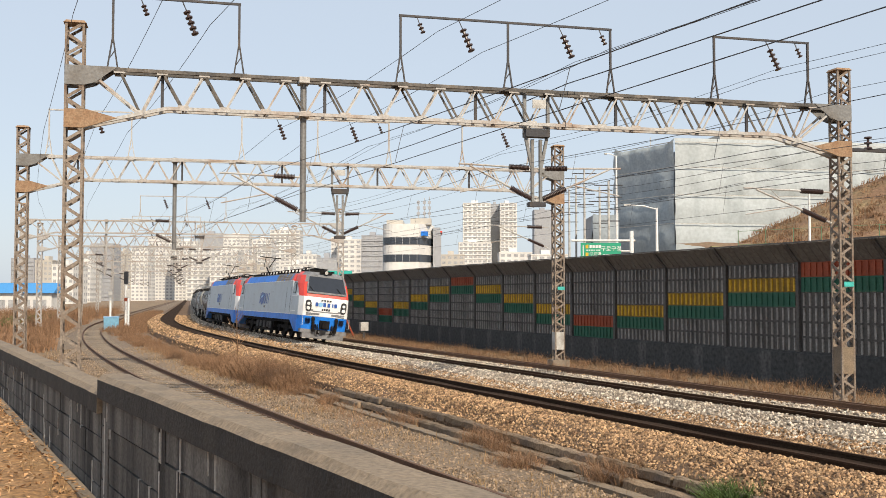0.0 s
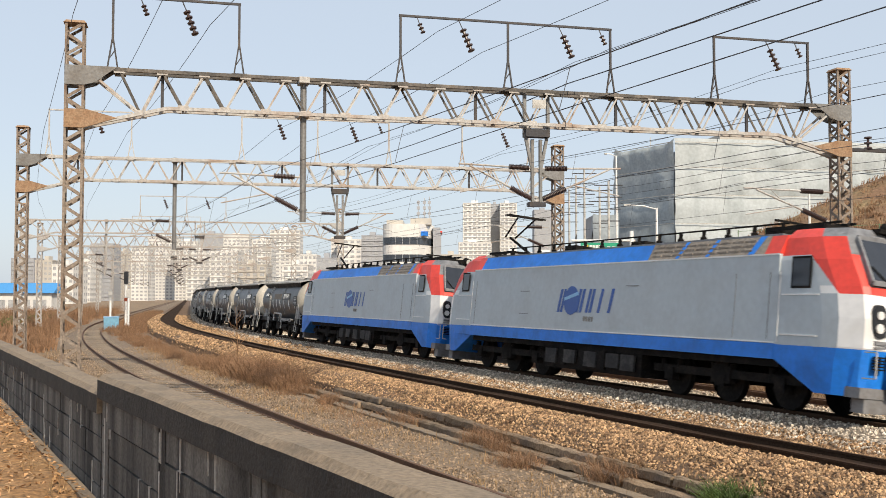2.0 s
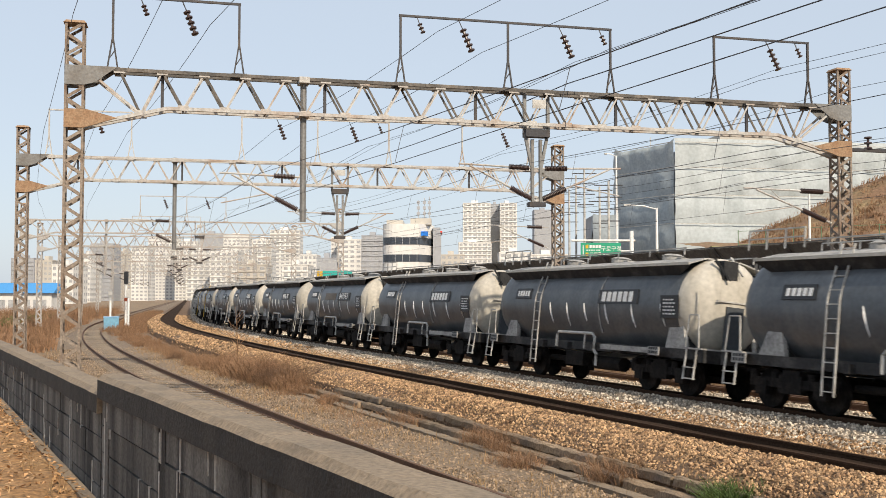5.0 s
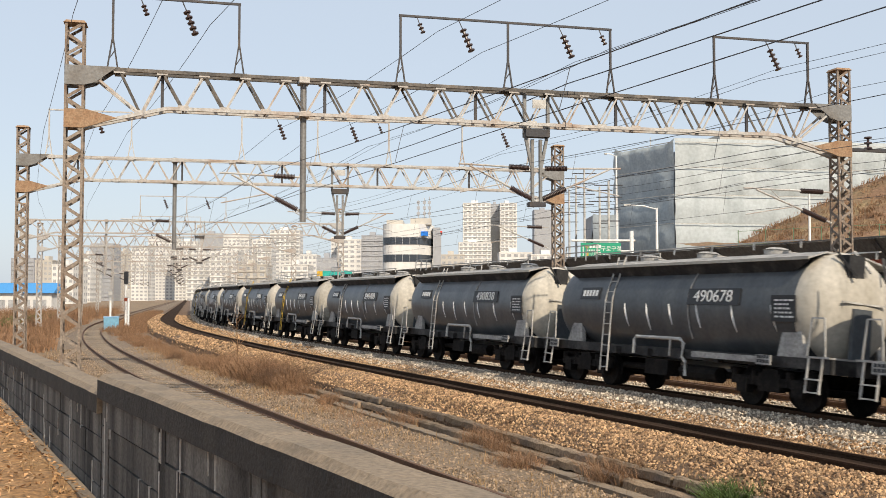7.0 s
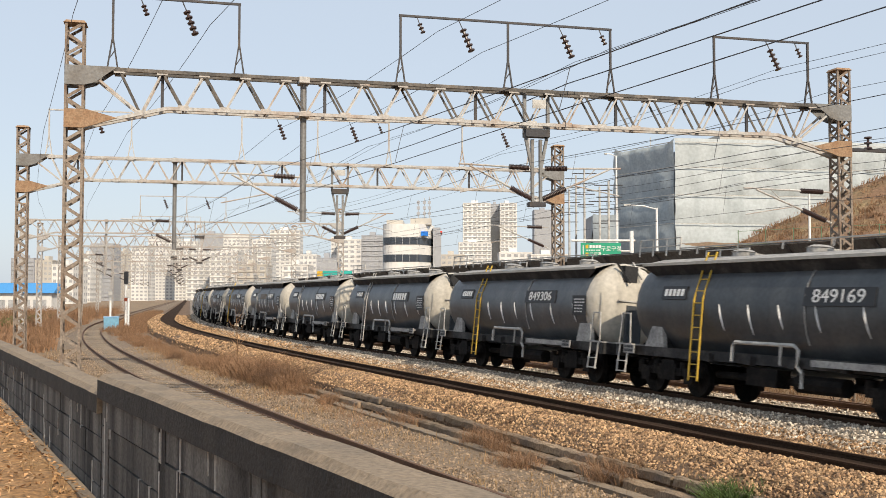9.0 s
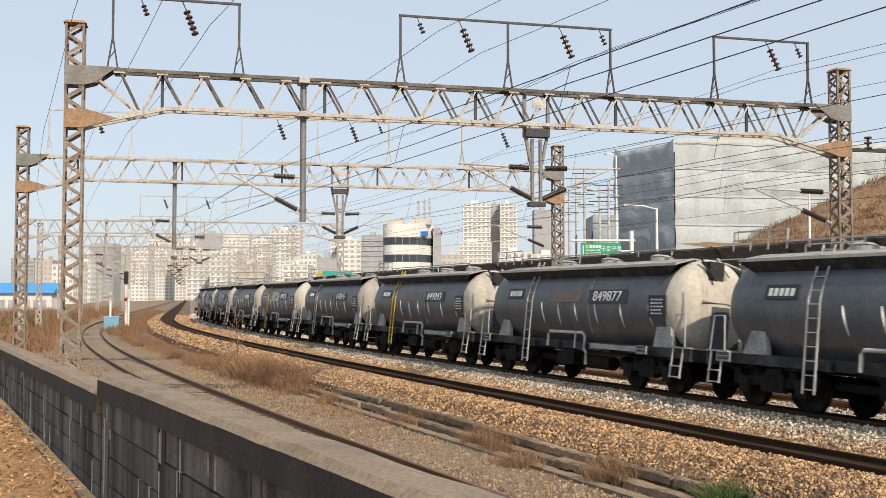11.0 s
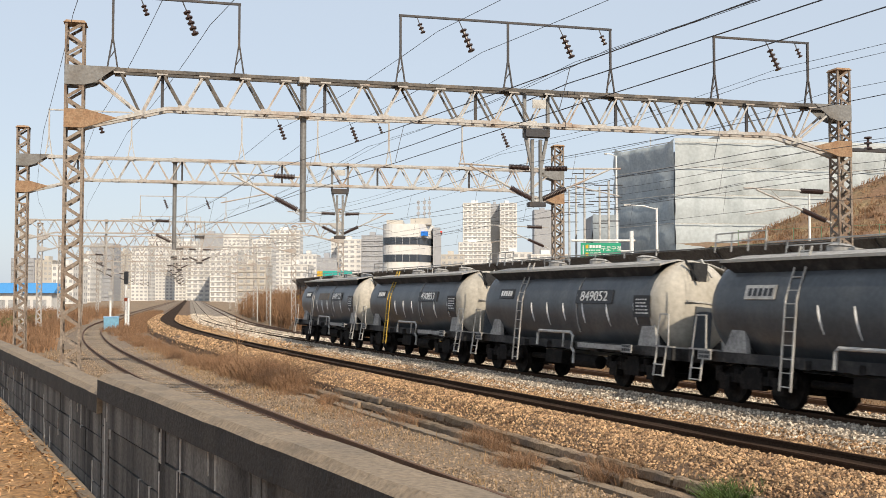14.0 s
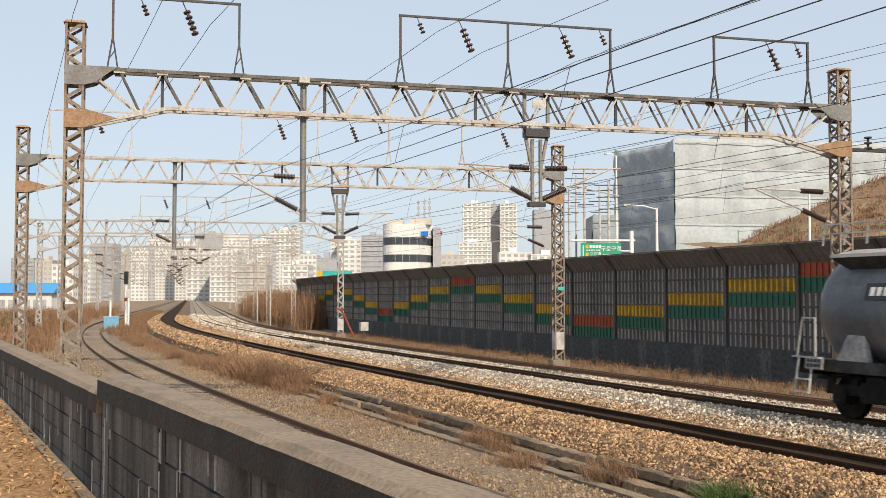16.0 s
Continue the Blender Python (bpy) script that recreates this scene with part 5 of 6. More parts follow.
# teal hoarding beyond the barrier
th = empty("hoarding", Matrix.Translation((there(571, 150), 150, high(492, 150))), label="teal hoarding with a yellow corner panel", category="hoarding")
boxes("panel", [((0, 0, 0), (there(623, 150) - there(571, 150), 0.2, 1.0))], mat("teal_sheet", (0.02, 0.42, 0.36), 0.5, bump=0.0), th)
boxes("corner_panel", [((-0.8, -0.02, 0.2), (-0.02, 0.2, 0.95))], M["b_yellow"], th)
boxes("post", [((0.1, 0.05, -4.5), (0.25, 0.15, 0)), ((4.0, 0.05, -4.5), (4.15, 0.15, 0))], M["hand"], th)

# ---- the train ----
SPEED, NOSE_S = 20.98, 47.75
LOCO, WAGON = 21.45, 12.68
CANT = math.degrees(math.atan2(0.16, 1.505))
T_OFF, T_Z = 5.05, -0.08


def ring_loft(rings, close=True):
    """Faces between rings of equal length."""
    bm = bmesh.new()
    vs = [[bm.verts.new(p) for p in r] for r in rings]
    n = len(vs[0])
    for a, b in zip(vs[:-1], vs[1:]):
        for k in range(n if close else n - 1):
            bm.faces.new((a[k], a[(k + 1) % n], b[(k + 1) % n], b[k]))
    return bm, vs


def wheelset(parent, x, r, z=None):
    """Two wheels on an axle, turning about its middle."""
    bm = bmesh.new()
    tube(bm, [(0, -0.8, 0), (0, 0.8, 0)], 0.09, 8)
    for y in (-0.75, 0.75):
        s = 1 if y > 0 else -1
        tube(bm, [(0, y - s * 0.07, 0), (0, y - s * 0.065, 0), (0, y - s * 0.04, 0), (0, y - s * 0.035, 0), (0, y + s * 0.065, 0)], [r * 0.5, r + 0.028, r + 0.028, r, r - 0.005], 20)
    ob = part("wheelset", bm, M["under"], parent, "dark steel wheels on an axle", smooth=True)
    ob.matrix_basis = Matrix.Translation((x, 0, r))
    return ob


def bogie(parent, x, axles, r, half):
    b = empty("bogie")
    b.parent = parent
    b.matrix_basis = Matrix.Translation((x, 0, 0))
    for y in (-1.02, 1.02):
        bm = bmesh.new()
        box(bm, (-half, y - 0.07, r + 0.02), (half, y + 0.07, r + 0.22))
        for a in axles:
            box(bm, (a - 0.17, y - 0.11, r - 0.16), (a + 0.17, y + 0.11, r + 0.16))
            tube(bm, [(a - 0.34, y, r + 0.02), (a - 0.34, y, r + 0.36)], 0.09, 8)
            tube(bm, [(a + 0.34, y, r + 0.02), (a + 0.34, y, r + 0.36)], 0.09, 8)
        box(bm, (-0.35, y - 0.1, r - 0.1), (0.35, y + 0.1, r + 0.3))
        part("side_frame", bm, M["under"], b)
    boxes("bolster", [((-0.25, -1.1, r + 0.12), (0.25, 1.1, r + 0.4))], M["under"], b)
    for a in axles:
        wheelset(b, a, r)
    return b


def logo_side(parent, x, y, z, size, flip, dark=True):
    """The railway's mark as slanted bars and a globe."""
    s = size
    k = -1 if flip else 1
    for i in (0, 2, 3, 4, 5):
        u = (i - 2.5) * s * 0.82
        w = s * 0.5
        sh = s * 0.14
        for lo, hi in (((-w / 2), (-w / 2 + s * 0.2)), ((w / 2 - s * 0.2), (w / 2))) if i in (0, 2, 3) else (((-s * 0.1), (s * 0.1)),):
            pts = [(lo - sh, -s / 2), (hi - sh, -s / 2), (hi + sh, s / 2), (lo + sh, s / 2)]
            bm = bmesh.new()
            f = [bm.verts.new((x + k * (u + a), y, z + c)) for a, c in pts]
            g = [bm.verts.new((x + k * (u + a), y + (0.006 if y < 0 else -0.006), z + c)) for a, c in pts]
            bm.faces.new(f)
            bm.faces.new(g[::-1])
            for q in range(4):
                bm.faces.new((f[q], f[(q + 1) % 4], g[(q + 1) % 4], g[q]))
            part("emblem_bar", bm, M["logo"], parent, "blue slanted bar of the emblem")
    bm = bmesh.new()
    u = -1.2 * s
    tube(bm, [(x + k * u, y - 0.005, z), (x + k * u, y + 0.005, z)], s * 0.62, 20)
    part("emblem_globe", bm, M["logo"], parent, "round blue globe mark")
    bm = bmesh.new()
    sd = -1 if y < 0 else 1
    strut(bm, (x + k * (u - s * 0.6), y + sd * 0.008, z + s * 0.08), (x + k * (u + s * 0.6), y + sd * 0.008, z + s * 0.34), 0.004, s * 0.14, up=(0, 0, 1))
    part("emblem_stripe", bm, M["sky_blue"], parent, "pale stripe across the globe")


def locomotive():
    L = LOCO - 0.9
    h = L / 2
    root = empty("locomotive", label="white, grey and blue electric locomotive with red cab corners", category="locomotive", group="locomotives hauling the train")
    cabx = h - 2.45
    hw = 1.5
    # long body between the cabs
    for nm, z0, z1, y0, y1, mm, lb in (("side_wall", 1.42, 3.25, hw, hw, "l_grey", "plain grey body side"),
                                       ("sole_band", 1.08, 1.415, hw + 0.006, hw + 0.006, "l_blue", "blue band along the sole bar"),
                                       ("roof_shoulder", 3.255, 3.62, hw - 0.005, hw - 0.2, "l_blue", "blue roof shoulder"),
                                       ("louvre_band", 3.255, 3.62, hw - 0.005, hw - 0.2, "louvre", "brown-grey louvred roof shoulder")):
        for sy in (-1, 1):
            bm = bmesh.new()
            rs = []
            for x in (2.8 if nm == "louvre_band" else -cabx + 0.5 * (nm == "roof_shoulder"), 2.796 if nm == "roof_shoulder" else cabx - 0.5 * (nm == "louvre_band")):
                rs.append([bm.verts.new((x, sy * a, z)) for a, z in ((y0, z0), (y1, z1), (y1 - 0.12, z1), (y0 - 0.12, z0))])
            for q in range(4):
                bm.faces.new((rs[0][q], rs[0][(q + 1) % 4], rs[1][(q + 1) % 4], rs[1][q]))
            bm.faces.new(rs[0])
            bm.faces.new(rs[1])
            part(nm, bm, M[mm], root, lb)
    for sy in (-1, 1):
        bm = bmesh.new()
        for z in (1.44, 3.24):
            strut(bm, (-cabx, sy * (hw + 0.004), z), (cabx, sy * (hw + 0.004), z), 0.02, 0.03)
        part("waist_rail", bm, M["white"], root)
        bm = bmesh.new()
        for x in (-cabx + 0.25, cabx - 0.25, cabx - 1.4):
            strut(bm, (x, sy * (hw + 0.004), 1.5), (x, sy * (hw + 0.004), 2.9), 0.016, 0.012)
        for x, z in ((-3.9, 2.6), (-3.9, 1.9), (2.2, 2.7)):
            box(bm, (x - 0.3, sy * hw - 0.012, z - 0.02), (x + 0.3, sy * hw + 0.012, z))
        part("panel_seam", bm, M["l_roof"], root)
    # slanted blue stripes over the louvres, red ends of the shoulders
    for sy in (-1, 1):
        for x, w, mm in ((4.15, 0.12, "l_blue"), (5.35, 0.12, "l_blue"), (6.95, 0.2, "l_blue"), (cabx - 0.25, 0.5, "l_red"), (-cabx + 0.25, 0.5, "l_red")):
            bm = bmesh.new()
            k = 0.1 if mm == "l_blue" else 0.0
            o = 0.006 if mm == "l_blue" else 0.0
            f = [(x - w / 2 - k, 1.495, 3.255), (x + w / 2 - k, 1.495, 3.255), (x + w / 2 + k, 1.3, 3.62), (x - w / 2 + k, 1.3, 3.62)]
            a = [bm.verts.new((u, sy * (v + o), z + o)) for u, v, z in f]
            b = [bm.verts.new((u, sy * (v - 0.1), z)) for u, v, z in f]
            bm.faces.new(a)
            bm.faces.new(b[::-1])
            for q in range(4):
                bm.faces.new((a[q], a[(q + 1) % 4], b[(q + 1) % 4], b[q]))
            part("shoulder_stripe", bm, M[mm], root, "blue slanted stripe" if mm == "l_blue" else "red end of the roof shoulder")
        bm = bmesh.new()
        for i in range(9):
            x0 = 2.95 + i * 0.44
            for j in range(3):
                box(bm, (x0, sy * (1.45 - 0.055 * j) - 0.02, 3.32 + j * 0.1), (x0 + 0.38, sy * (1.45 - 0.055 * j) + 0.02, 3.355 + j * 0.1))
        part("louvre", bm, M["louvre"], root)["kind"] = "stuff"
    boxes("roof", [((-cabx, -1.25, 3.5), (cabx, 1.25, 3.64)), ((-cabx + 0.6, -0.95, 3.64), (cabx - 0.6, 0.95, 3.72))], M["l_roof"], root, "dull grey roof deck")
    bm = bmesh.new()
    rng = random.Random(8)
    for i in range(15):
        x = -cabx + 1.0 + i * (2 * cabx - 2.0) / 14
        tube(bm, [(x, -0.6, 3.72), (x, -0.6, 3.82), (x, -0.6, 3.84), (x, -0.6, 3.98)], [0.07, 0.09, 0.05, 0.05], 8)
        if i % 2:
            box(bm, (x - 0.35, 0.0, 3.72), (x + 0.35, 0.7, 3.72 + rng.uniform(0.12, 0.3)))
    tube(bm, [(-cabx + 0.8, -0.6, 3.97), (cabx - 0.8, -0.6, 3.97)], 0.02, 6)
    part("roof_equipment", bm, M["under"], root, "roof insulators and busbar")
    for sx in (-1, 1):
        up = sx < 0
        x = sx * (cabx - 0.4)
        it = [((x - 0.9, -0.75, 3.86), (x + 0.9, -0.75, 3.86), 0.06, 0.08), ((x - 0.9, 0.75, 3.86), (x + 0.9, 0.75, 3.86), 0.06, 0.08),
              ((x - 0.9, -0.75, 3.86), (x - 0.9, 0.75, 3.86), 0.06, 0.08), ((x + 0.9, -0.75, 3.86), (x + 0.9, 0.75, 3.86), 0.06, 0.08)]
        for y in (-0.6, 0.6):
            it.append(((x, y, 3.72), (x, y, 3.9), 0.1, 0.1))
        if up:
            it += [((x - 0.7 * sx, 0, 3.9), (x + 0.9 * sx, 0, 4.55), 0.07, 0.07), ((x + 0.9 * sx, -0.2, 4.55), (x - 0.3 * sx, -0.35, 5.2), 0.045, 0.045),
                   ((x + 0.9 * sx, 0.2, 4.55), (x - 0.3 * sx, 0.35, 5.2), 0.045, 0.045), ((x - 0.3 * sx, -0.75, 5.22), (x - 0.3 * sx, 0.75, 5.22), 0.06, 0.05), ((x - 0.05 * sx, -0.75, 5.22), (x - 0.05 * sx, 0.75, 5.22), 0.06, 0.05)]
        else:
            it += [((x - 0.8, -0.3, 3.98), (x + 0.8, -0.2, 4.02), 0.05, 0.05), ((x - 0.8, 0.3, 3.98), (x + 0.8, 0.2, 4.02), 0.05, 0.05),
                   ((x - 0.7, -0.75, 4.08), (x - 0.7, 0.75, 4.08), 0.06, 0.05), ((x + 0.8, 0, 3.96), (x - 0.9, 0, 4.0), 0.07, 0.07)]
        bars("pantograph", it, M["under"], root, "raised pantograph" if up else "folded pantograph")
    # cabs
    for sx in (-1, 1):
        cab = empty("cab")
        cab.parent = root
        cab.matrix_basis = Matrix.Rotation(0 if sx > 0 else math.pi, 4, "Z")
        zs = [0.46, 1.10, 1.40, 1.43, 2.02, 2.50, 2.64, 3.12, 3.55, 3.74]
        xf = [h - 0.16, h - 0.10, h - 0.04, h - 0.02, h - 0.02, h - 0.10, h - 0.16, h - 0.50, h - 0.82, h - 1.02]
        ww = [1.46, 1.5, 1.5, 1.5, 1.5, 1.5, 1.49, 1.45, 1.32, 1.08]
        rings = []
        for z, f, w in zip(zs, xf, ww):
            taper = 0.20
            pts = [(cabx, w), (f - 1.05, w), (f - 0.62, w - 0.03), (f - 0.10, w - taper), (f - 0.02, w - taper - 0.14), (f, 0.55)]
            low = [1.06 if z < 0.5 and i == 0 else z for i in range(6)]
            rings.append([(x, y, b) for (x, y), b in zip(pts, low)] + [(x, -y, b) for (x, y), b in reversed(list(zip(pts, low)))])
        bm, vs = ring_loft(rings)
        bm.faces.ensure_lookup_table()
        bm.faces.new(vs[-1])
        bm.faces.new(vs[0][::-1])
        # cut the shell along the edges of the red field
        for co, no in (((0, 0, 3.21), (0, 0, 1)), ((h - 1.5, 0, 3.15), (0.62, 0, 0.78))):
            bmesh.ops.bisect_plane(bm, geom=[*bm.verts, *bm.edges, *bm.faces], plane_co=co, plane_no=no, dist=1e-5)
        for fc in bm.faces:
            c = fc.calc_center_median()
            side = abs(c.y) > 1.2 and c.x < h - 0.66
            red = c.z > 3.21 or (c.x - h + 1.5) * 0.62 + (c.z - 3.15) * 0.78 > 0
            if side and c.z > 2.45 and c.z < 3.7:
                k = 2 if red else (4 if c.x > h - 1.1 else 0)
            elif abs(c.y) > 1.15 and 2.5 < c.z < 3.6:
                k = 2
            elif c.z < 1.41:
                k = 1
            elif c.z > 3.7:
                k = 3
            elif c.z > 3.13:
                k = 2 if side or abs(c.y) > 1.15 else 3
            elif c.z > 2.64:
                k = 2 if (abs(c.y) > 1.2 and c.x > h - 1.55) else (0 if side else 3)
            elif c.z > 2.5:
                k = 2 if not side else 0
            else:
                k = 0 if side else 4
            fc.material_index = k
        part("cab_shell", bm, [M["l_grey"], M["l_blue"], M["l_red"], M["l_roof"], M["white"]], cab, "white cab front with red corners over a blue skirt", smooth=False)
        # windscreen, sloping
        bm = bmesh.new()
        a, b = Vector((h - 0.155, 0, 2.70)), Vector((h - 0.765, 0, 3.50))
        n = Vector((0.8, 0, 0.61)).normalized()
        p = [a + Vector((0, -1.14, 0)), a + Vector((0, 1.14, 0)), b + Vector((0, 1.0, 0)), b + Vector((0, -1.0, 0))]
        f = [bm.verts.new(q + n * 0.03) for q in p]
        g = [bm.verts.new(q - n * 0.05) for q in p]
        bm.faces.new(f)
        bm.faces.new(g[::-1])
        for q in range(4):
            bm.faces.new((f[q], f[(q + 1) % 4], g[(q + 1) % 4], g[q]))
        ws = part("windscreen", bm, M["glass"], cab, "dark sloping windscreen")
        bars("wiper", [(a + n * 0.05 + Vector((0, y, 0)), a.lerp(b, 0.35) + n * 0.05 + Vector((0, y - 0.25, 0)), 0.025, 0.025) for y in (-0.75, 0.85)], M["under"], ws)
        bars("windscreen_frame", [(p[0] + n * 0.02, p[1] + n * 0.02, 0.05, 0.09), (p[2] + n * 0.02, p[3] + n * 0.02, 0.05, 0.12), (p[0] + n * 0.02, p[3] + n * 0.02, 0.05, 0.1), (p[1] + n * 0.02, p[2] + n * 0.02, 0.05, 0.1)], M["l_roof"], ws)
        # top lamp
        bm = bmesh.new()
        tube(bm, [(h - 1.05, 0, 3.78), (h - 0.75, 0, 3.74)], 0.13, 12)
        box(bm, (h - 1.1, -0.35, 3.68), (h - 0.8, 0.35, 3.76))
        tl = part("top_lamp", bm, M["under"], cab, "central roof headlamp")
        bm = bmesh.new()
        tube(bm, [(h - 0.76, 0, 3.74), (h - 0.735, 0, 3.738)], 0.095, 12)
        part("lens", bm, M["hand"], tl)
        for sy in (-1, 1):
            bm = bmesh.new()
            ringp = []
            for k in range(18):
                t = 2 * math.pi * k / 18
                yy, zz = 0.17 * math.copysign(abs(math.cos(t)) ** 0.7, math.cos(t)), 0.33 * math.copysign(abs(math.sin(t)) ** 0.7, math.sin(t))
                ringp.append((yy, zz))
            fr = [bm.verts.new((h + 0.012 - 0.10 * max(0, sy * 0 + (b - 0.25)), sy * (1.02 + a + 0.06 * b), 1.98 + b)) for a, b in ringp]
            bk = [bm.verts.new((h - 0.2, sy * (1.02 + a + 0.06 * b), 1.98 + b)) for a, b in ringp]
            bm.faces.new(fr)
            for k in range(18):
                bm.faces.new((fr[k], fr[(k + 1) % 18], bk[(k + 1) % 18], bk[k]))
            hl = part("headlight", bm, M["plate"], cab, "black oval headlight cluster")
            for zz, rr in ((2.1, 0.085), (1.84, 0.1)):
                bm = bmesh.new()
                tube(bm, [(h + 0.0, sy * 1.03, zz), (h + 0.03, sy * 1.03, zz)], rr, 14)
                part("lens", bm, M["paint"], hl, "clear lamp lens")
            # side glazing, grab rails, mirror
            boxes("cab_window", [((h - 2.0, sy * 1.505 - 0.012, 2.64), (h - 1.5, sy * 1.495 + 0.012, 3.14))], M["glass"], cab, "narrow dark cab side window")
            bm = bmesh.new()
            box(bm, (h - 2.04, sy * 1.503 - 0.01, 2.60), (h - 1.46, sy * 1.503 + 0.01, 2.64))
            box(bm, (h - 2.04, sy * 1.503 - 0.01, 3.14), (h - 1.46, sy * 1.503 + 0.01, 3.18))
            box(bm, (h - 2.04, sy * 1.503 - 0.01, 2.64), (h - 2.0, sy * 1.503 + 0.01, 3.14))
            box(bm, (h - 1.5, sy * 1.503 - 0.01, 2.64), (h - 1.46, sy * 1.503 + 0.01, 3.14))
            part("window_frame", bm, M["under"], cab)
            bars("step_line", [((h - 2.3, sy * 1.508, z), (h - 1.2, sy * 1.508, z), 0.02, 0.03) for z in (1.62, 2.48)] + [((h - 2.38, sy * 1.505, 1.45), (h - 2.38, sy * 1.505, 2.9), 0.014, 0.014)], M["white"], cab)
            bm = bmesh.new()
            strut(bm, (h - 0.005, sy * 0.35, 1.56), (h - 0.02, sy * 1.12, 1.56), 0.05, 0.07)
            strut(bm, (h - 0.005, sy * 0.35, 1.52), (h - 0.02, sy * 1.12, 1.46), 0.03, 0.03)
            part("grille", bm, M["l_roof"], cab, "slotted grille under the headlight")
            bm = bmesh.new()
            tube(bm, [(h - 0.06, sy * 0.68, 1.3), (h + 0.05, sy * 0.68, 1.25), (h + 0.07, sy * 0.66, 0.9), (h + 0.02, sy * 0.62, 0.55)], 0.1, 10)
            for k in range(5):
                box(bm, (h - 0.05, sy * 0.98 - 0.14, 1.02 + k * 0.06), (h + 0.01, sy * 0.98 + 0.14, 1.05 + k * 0.06))
            part("hose_box", bm, M["under"], cab, "dark jumper hoses beside a slotted grille", smooth=True)
            bars("handrail", [((h - 0.02, sy * 1.35, 1.36), (h + 0.28, sy * 1.35, 1.36), 0.025, 0.025), ((h + 0.28, sy * 1.35, 1.36), (h + 0.28, sy * 1.35, 0.85), 0.025, 0.025), ((h + 0.28, sy * 1.35, 0.85), (h - 0.05, sy * 1.35, 0.85), 0.025, 0.025)], M["hand"], cab)
        boxes("mark_band", [((h - 0.005, -0.75, 1.66), (h + 0.008, 0.75, 1.71)), ((h - 0.005, -0.9, 1.70), (h + 0.008, -0.72, 1.78)), ((h - 0.005, 0.72, 1.70), (h + 0.008, 0.9, 1.78))], M["l_roof"], cab, "dark grey line between the headlights")
        it = []
        for i in range(4):
            it.append(((h - 0.005, -0.3 + i * 0.16, 2.29), (h + 0.008, -0.2 + i * 0.16, 2.37)))
            it.append(((h - 0.005, -0.24 + i * 0.13, 1.76), (h + 0.008, -0.15 + i * 0.13, 1.87)))
        boxes("number_bars", it, M["under"], cab, "dark number reduced to bars")
        bm = bmesh.new()
        for i, u in enumerate((-0.55, -0.1, 0.15, 0.38, 0.55)):
            box(bm, (h - 0.006, u - (0.08 if i != 3 else 0.035), 1.98), (h + 0.009, u + (0.08 if i != 3 else 0.035), 2.2))
        part("emblem", bm, M["logo"], cab, "blue emblem on the cab front")
        bm = bmesh.new()
        tube(bm, [(h - 0.006, -0.33, 2.09), (h + 0.012, -0.33, 2.09)], 0.13, 16)
        part("emblem_globe", bm, M["sky_blue"], cab, "pale blue globe mark")
        bm = bmesh.new()
        box(bm, (h - 0.1, -0.28, 0.72), (h + 0.1, 0.28, 1.2))
        box(bm, (h + 0.1, -0.16, 0.78), (h + 0.42, 0.16, 1.06))
        box(bm, (h + 0.3, -0.22, 0.76), (h + 0.47, -0.02, 1.1))
        for y in (-0.5, -0.4, 0.42, 0.52):
            tube(bm, [(h - 0.02, y, 0.95), (h + 0.12, y, 0.75), (h + 0.1, y * 0.9, 0.5), (h + 0.05, y * 0.7, 0.42)], 0.035, 6)
        part("coupler", bm, M["under"], cab, "automatic coupler with brake hoses")
        bm = bmesh.new()
        box(bm, (h - 0.45, -1.2, 0.16), (h - 0.12, 1.2, 0.5))
        box(bm, (h - 0.5, -1.35, 0.45), (h - 0.1, 1.35, 0.66))
        part("plough", bm, M["plow"], cab, "grey track plough")
    # underframe
    boxes("underframe", [((-cabx, -1.35, 0.92), (cabx, 1.35, 1.1)), ((-2.6, -1.3, 0.32), (2.6, 1.3, 0.95)), ((-2.4, -1.36, 0.42), (-1.3, 1.36, 0.9)), ((-0.5, -1.38, 0.4), (0.9, 1.38, 0.92))], M["under"], root, "black underframe with equipment boxes")
    for i, x in enumerate((-2.05, -0.95, 0.2, 1.35, 2.1)):
        boxes("equipment_door", [((x - 0.32, -1.43, 0.45 + 0.04 * (i % 2)), (x + 0.32, -1.36, 0.88))], M["frame"], root, "dusty equipment box door")
    for x in (-5.62, 5.62):
        bogie(root, x, (-2.03, 0.0, 2.03), 0.53, 2.75)
    for y in (-1.512, 1.512):
        logo_side(root, -0.15 if y < 0 else 0.15, y, 2.3, 0.66, y > 0)
    it = []
    for i in range(4):
        it.append(((-0.2 + i * 0.14, -1.512, 1.72), (-0.1 + i * 0.14, -1.496, 1.86)))
    boxes("number_bars", it, M["slat"], root, "pale number reduced to bars")
    # the body stands a little taller above the waist
    for ob in root.children_recursive:
        if ob.type == "MESH" and not ob.name.startswith("pantograph"):
            for v in ob.data.vertices:
                if v.co.z > 2.5:
                    v.co.z = 2.5 + (v.co.z - 2.5) * 1.17
        elif ob.type == "MESH":
            for v in ob.data.vertices:
                v.co.z += 0.21
    return root


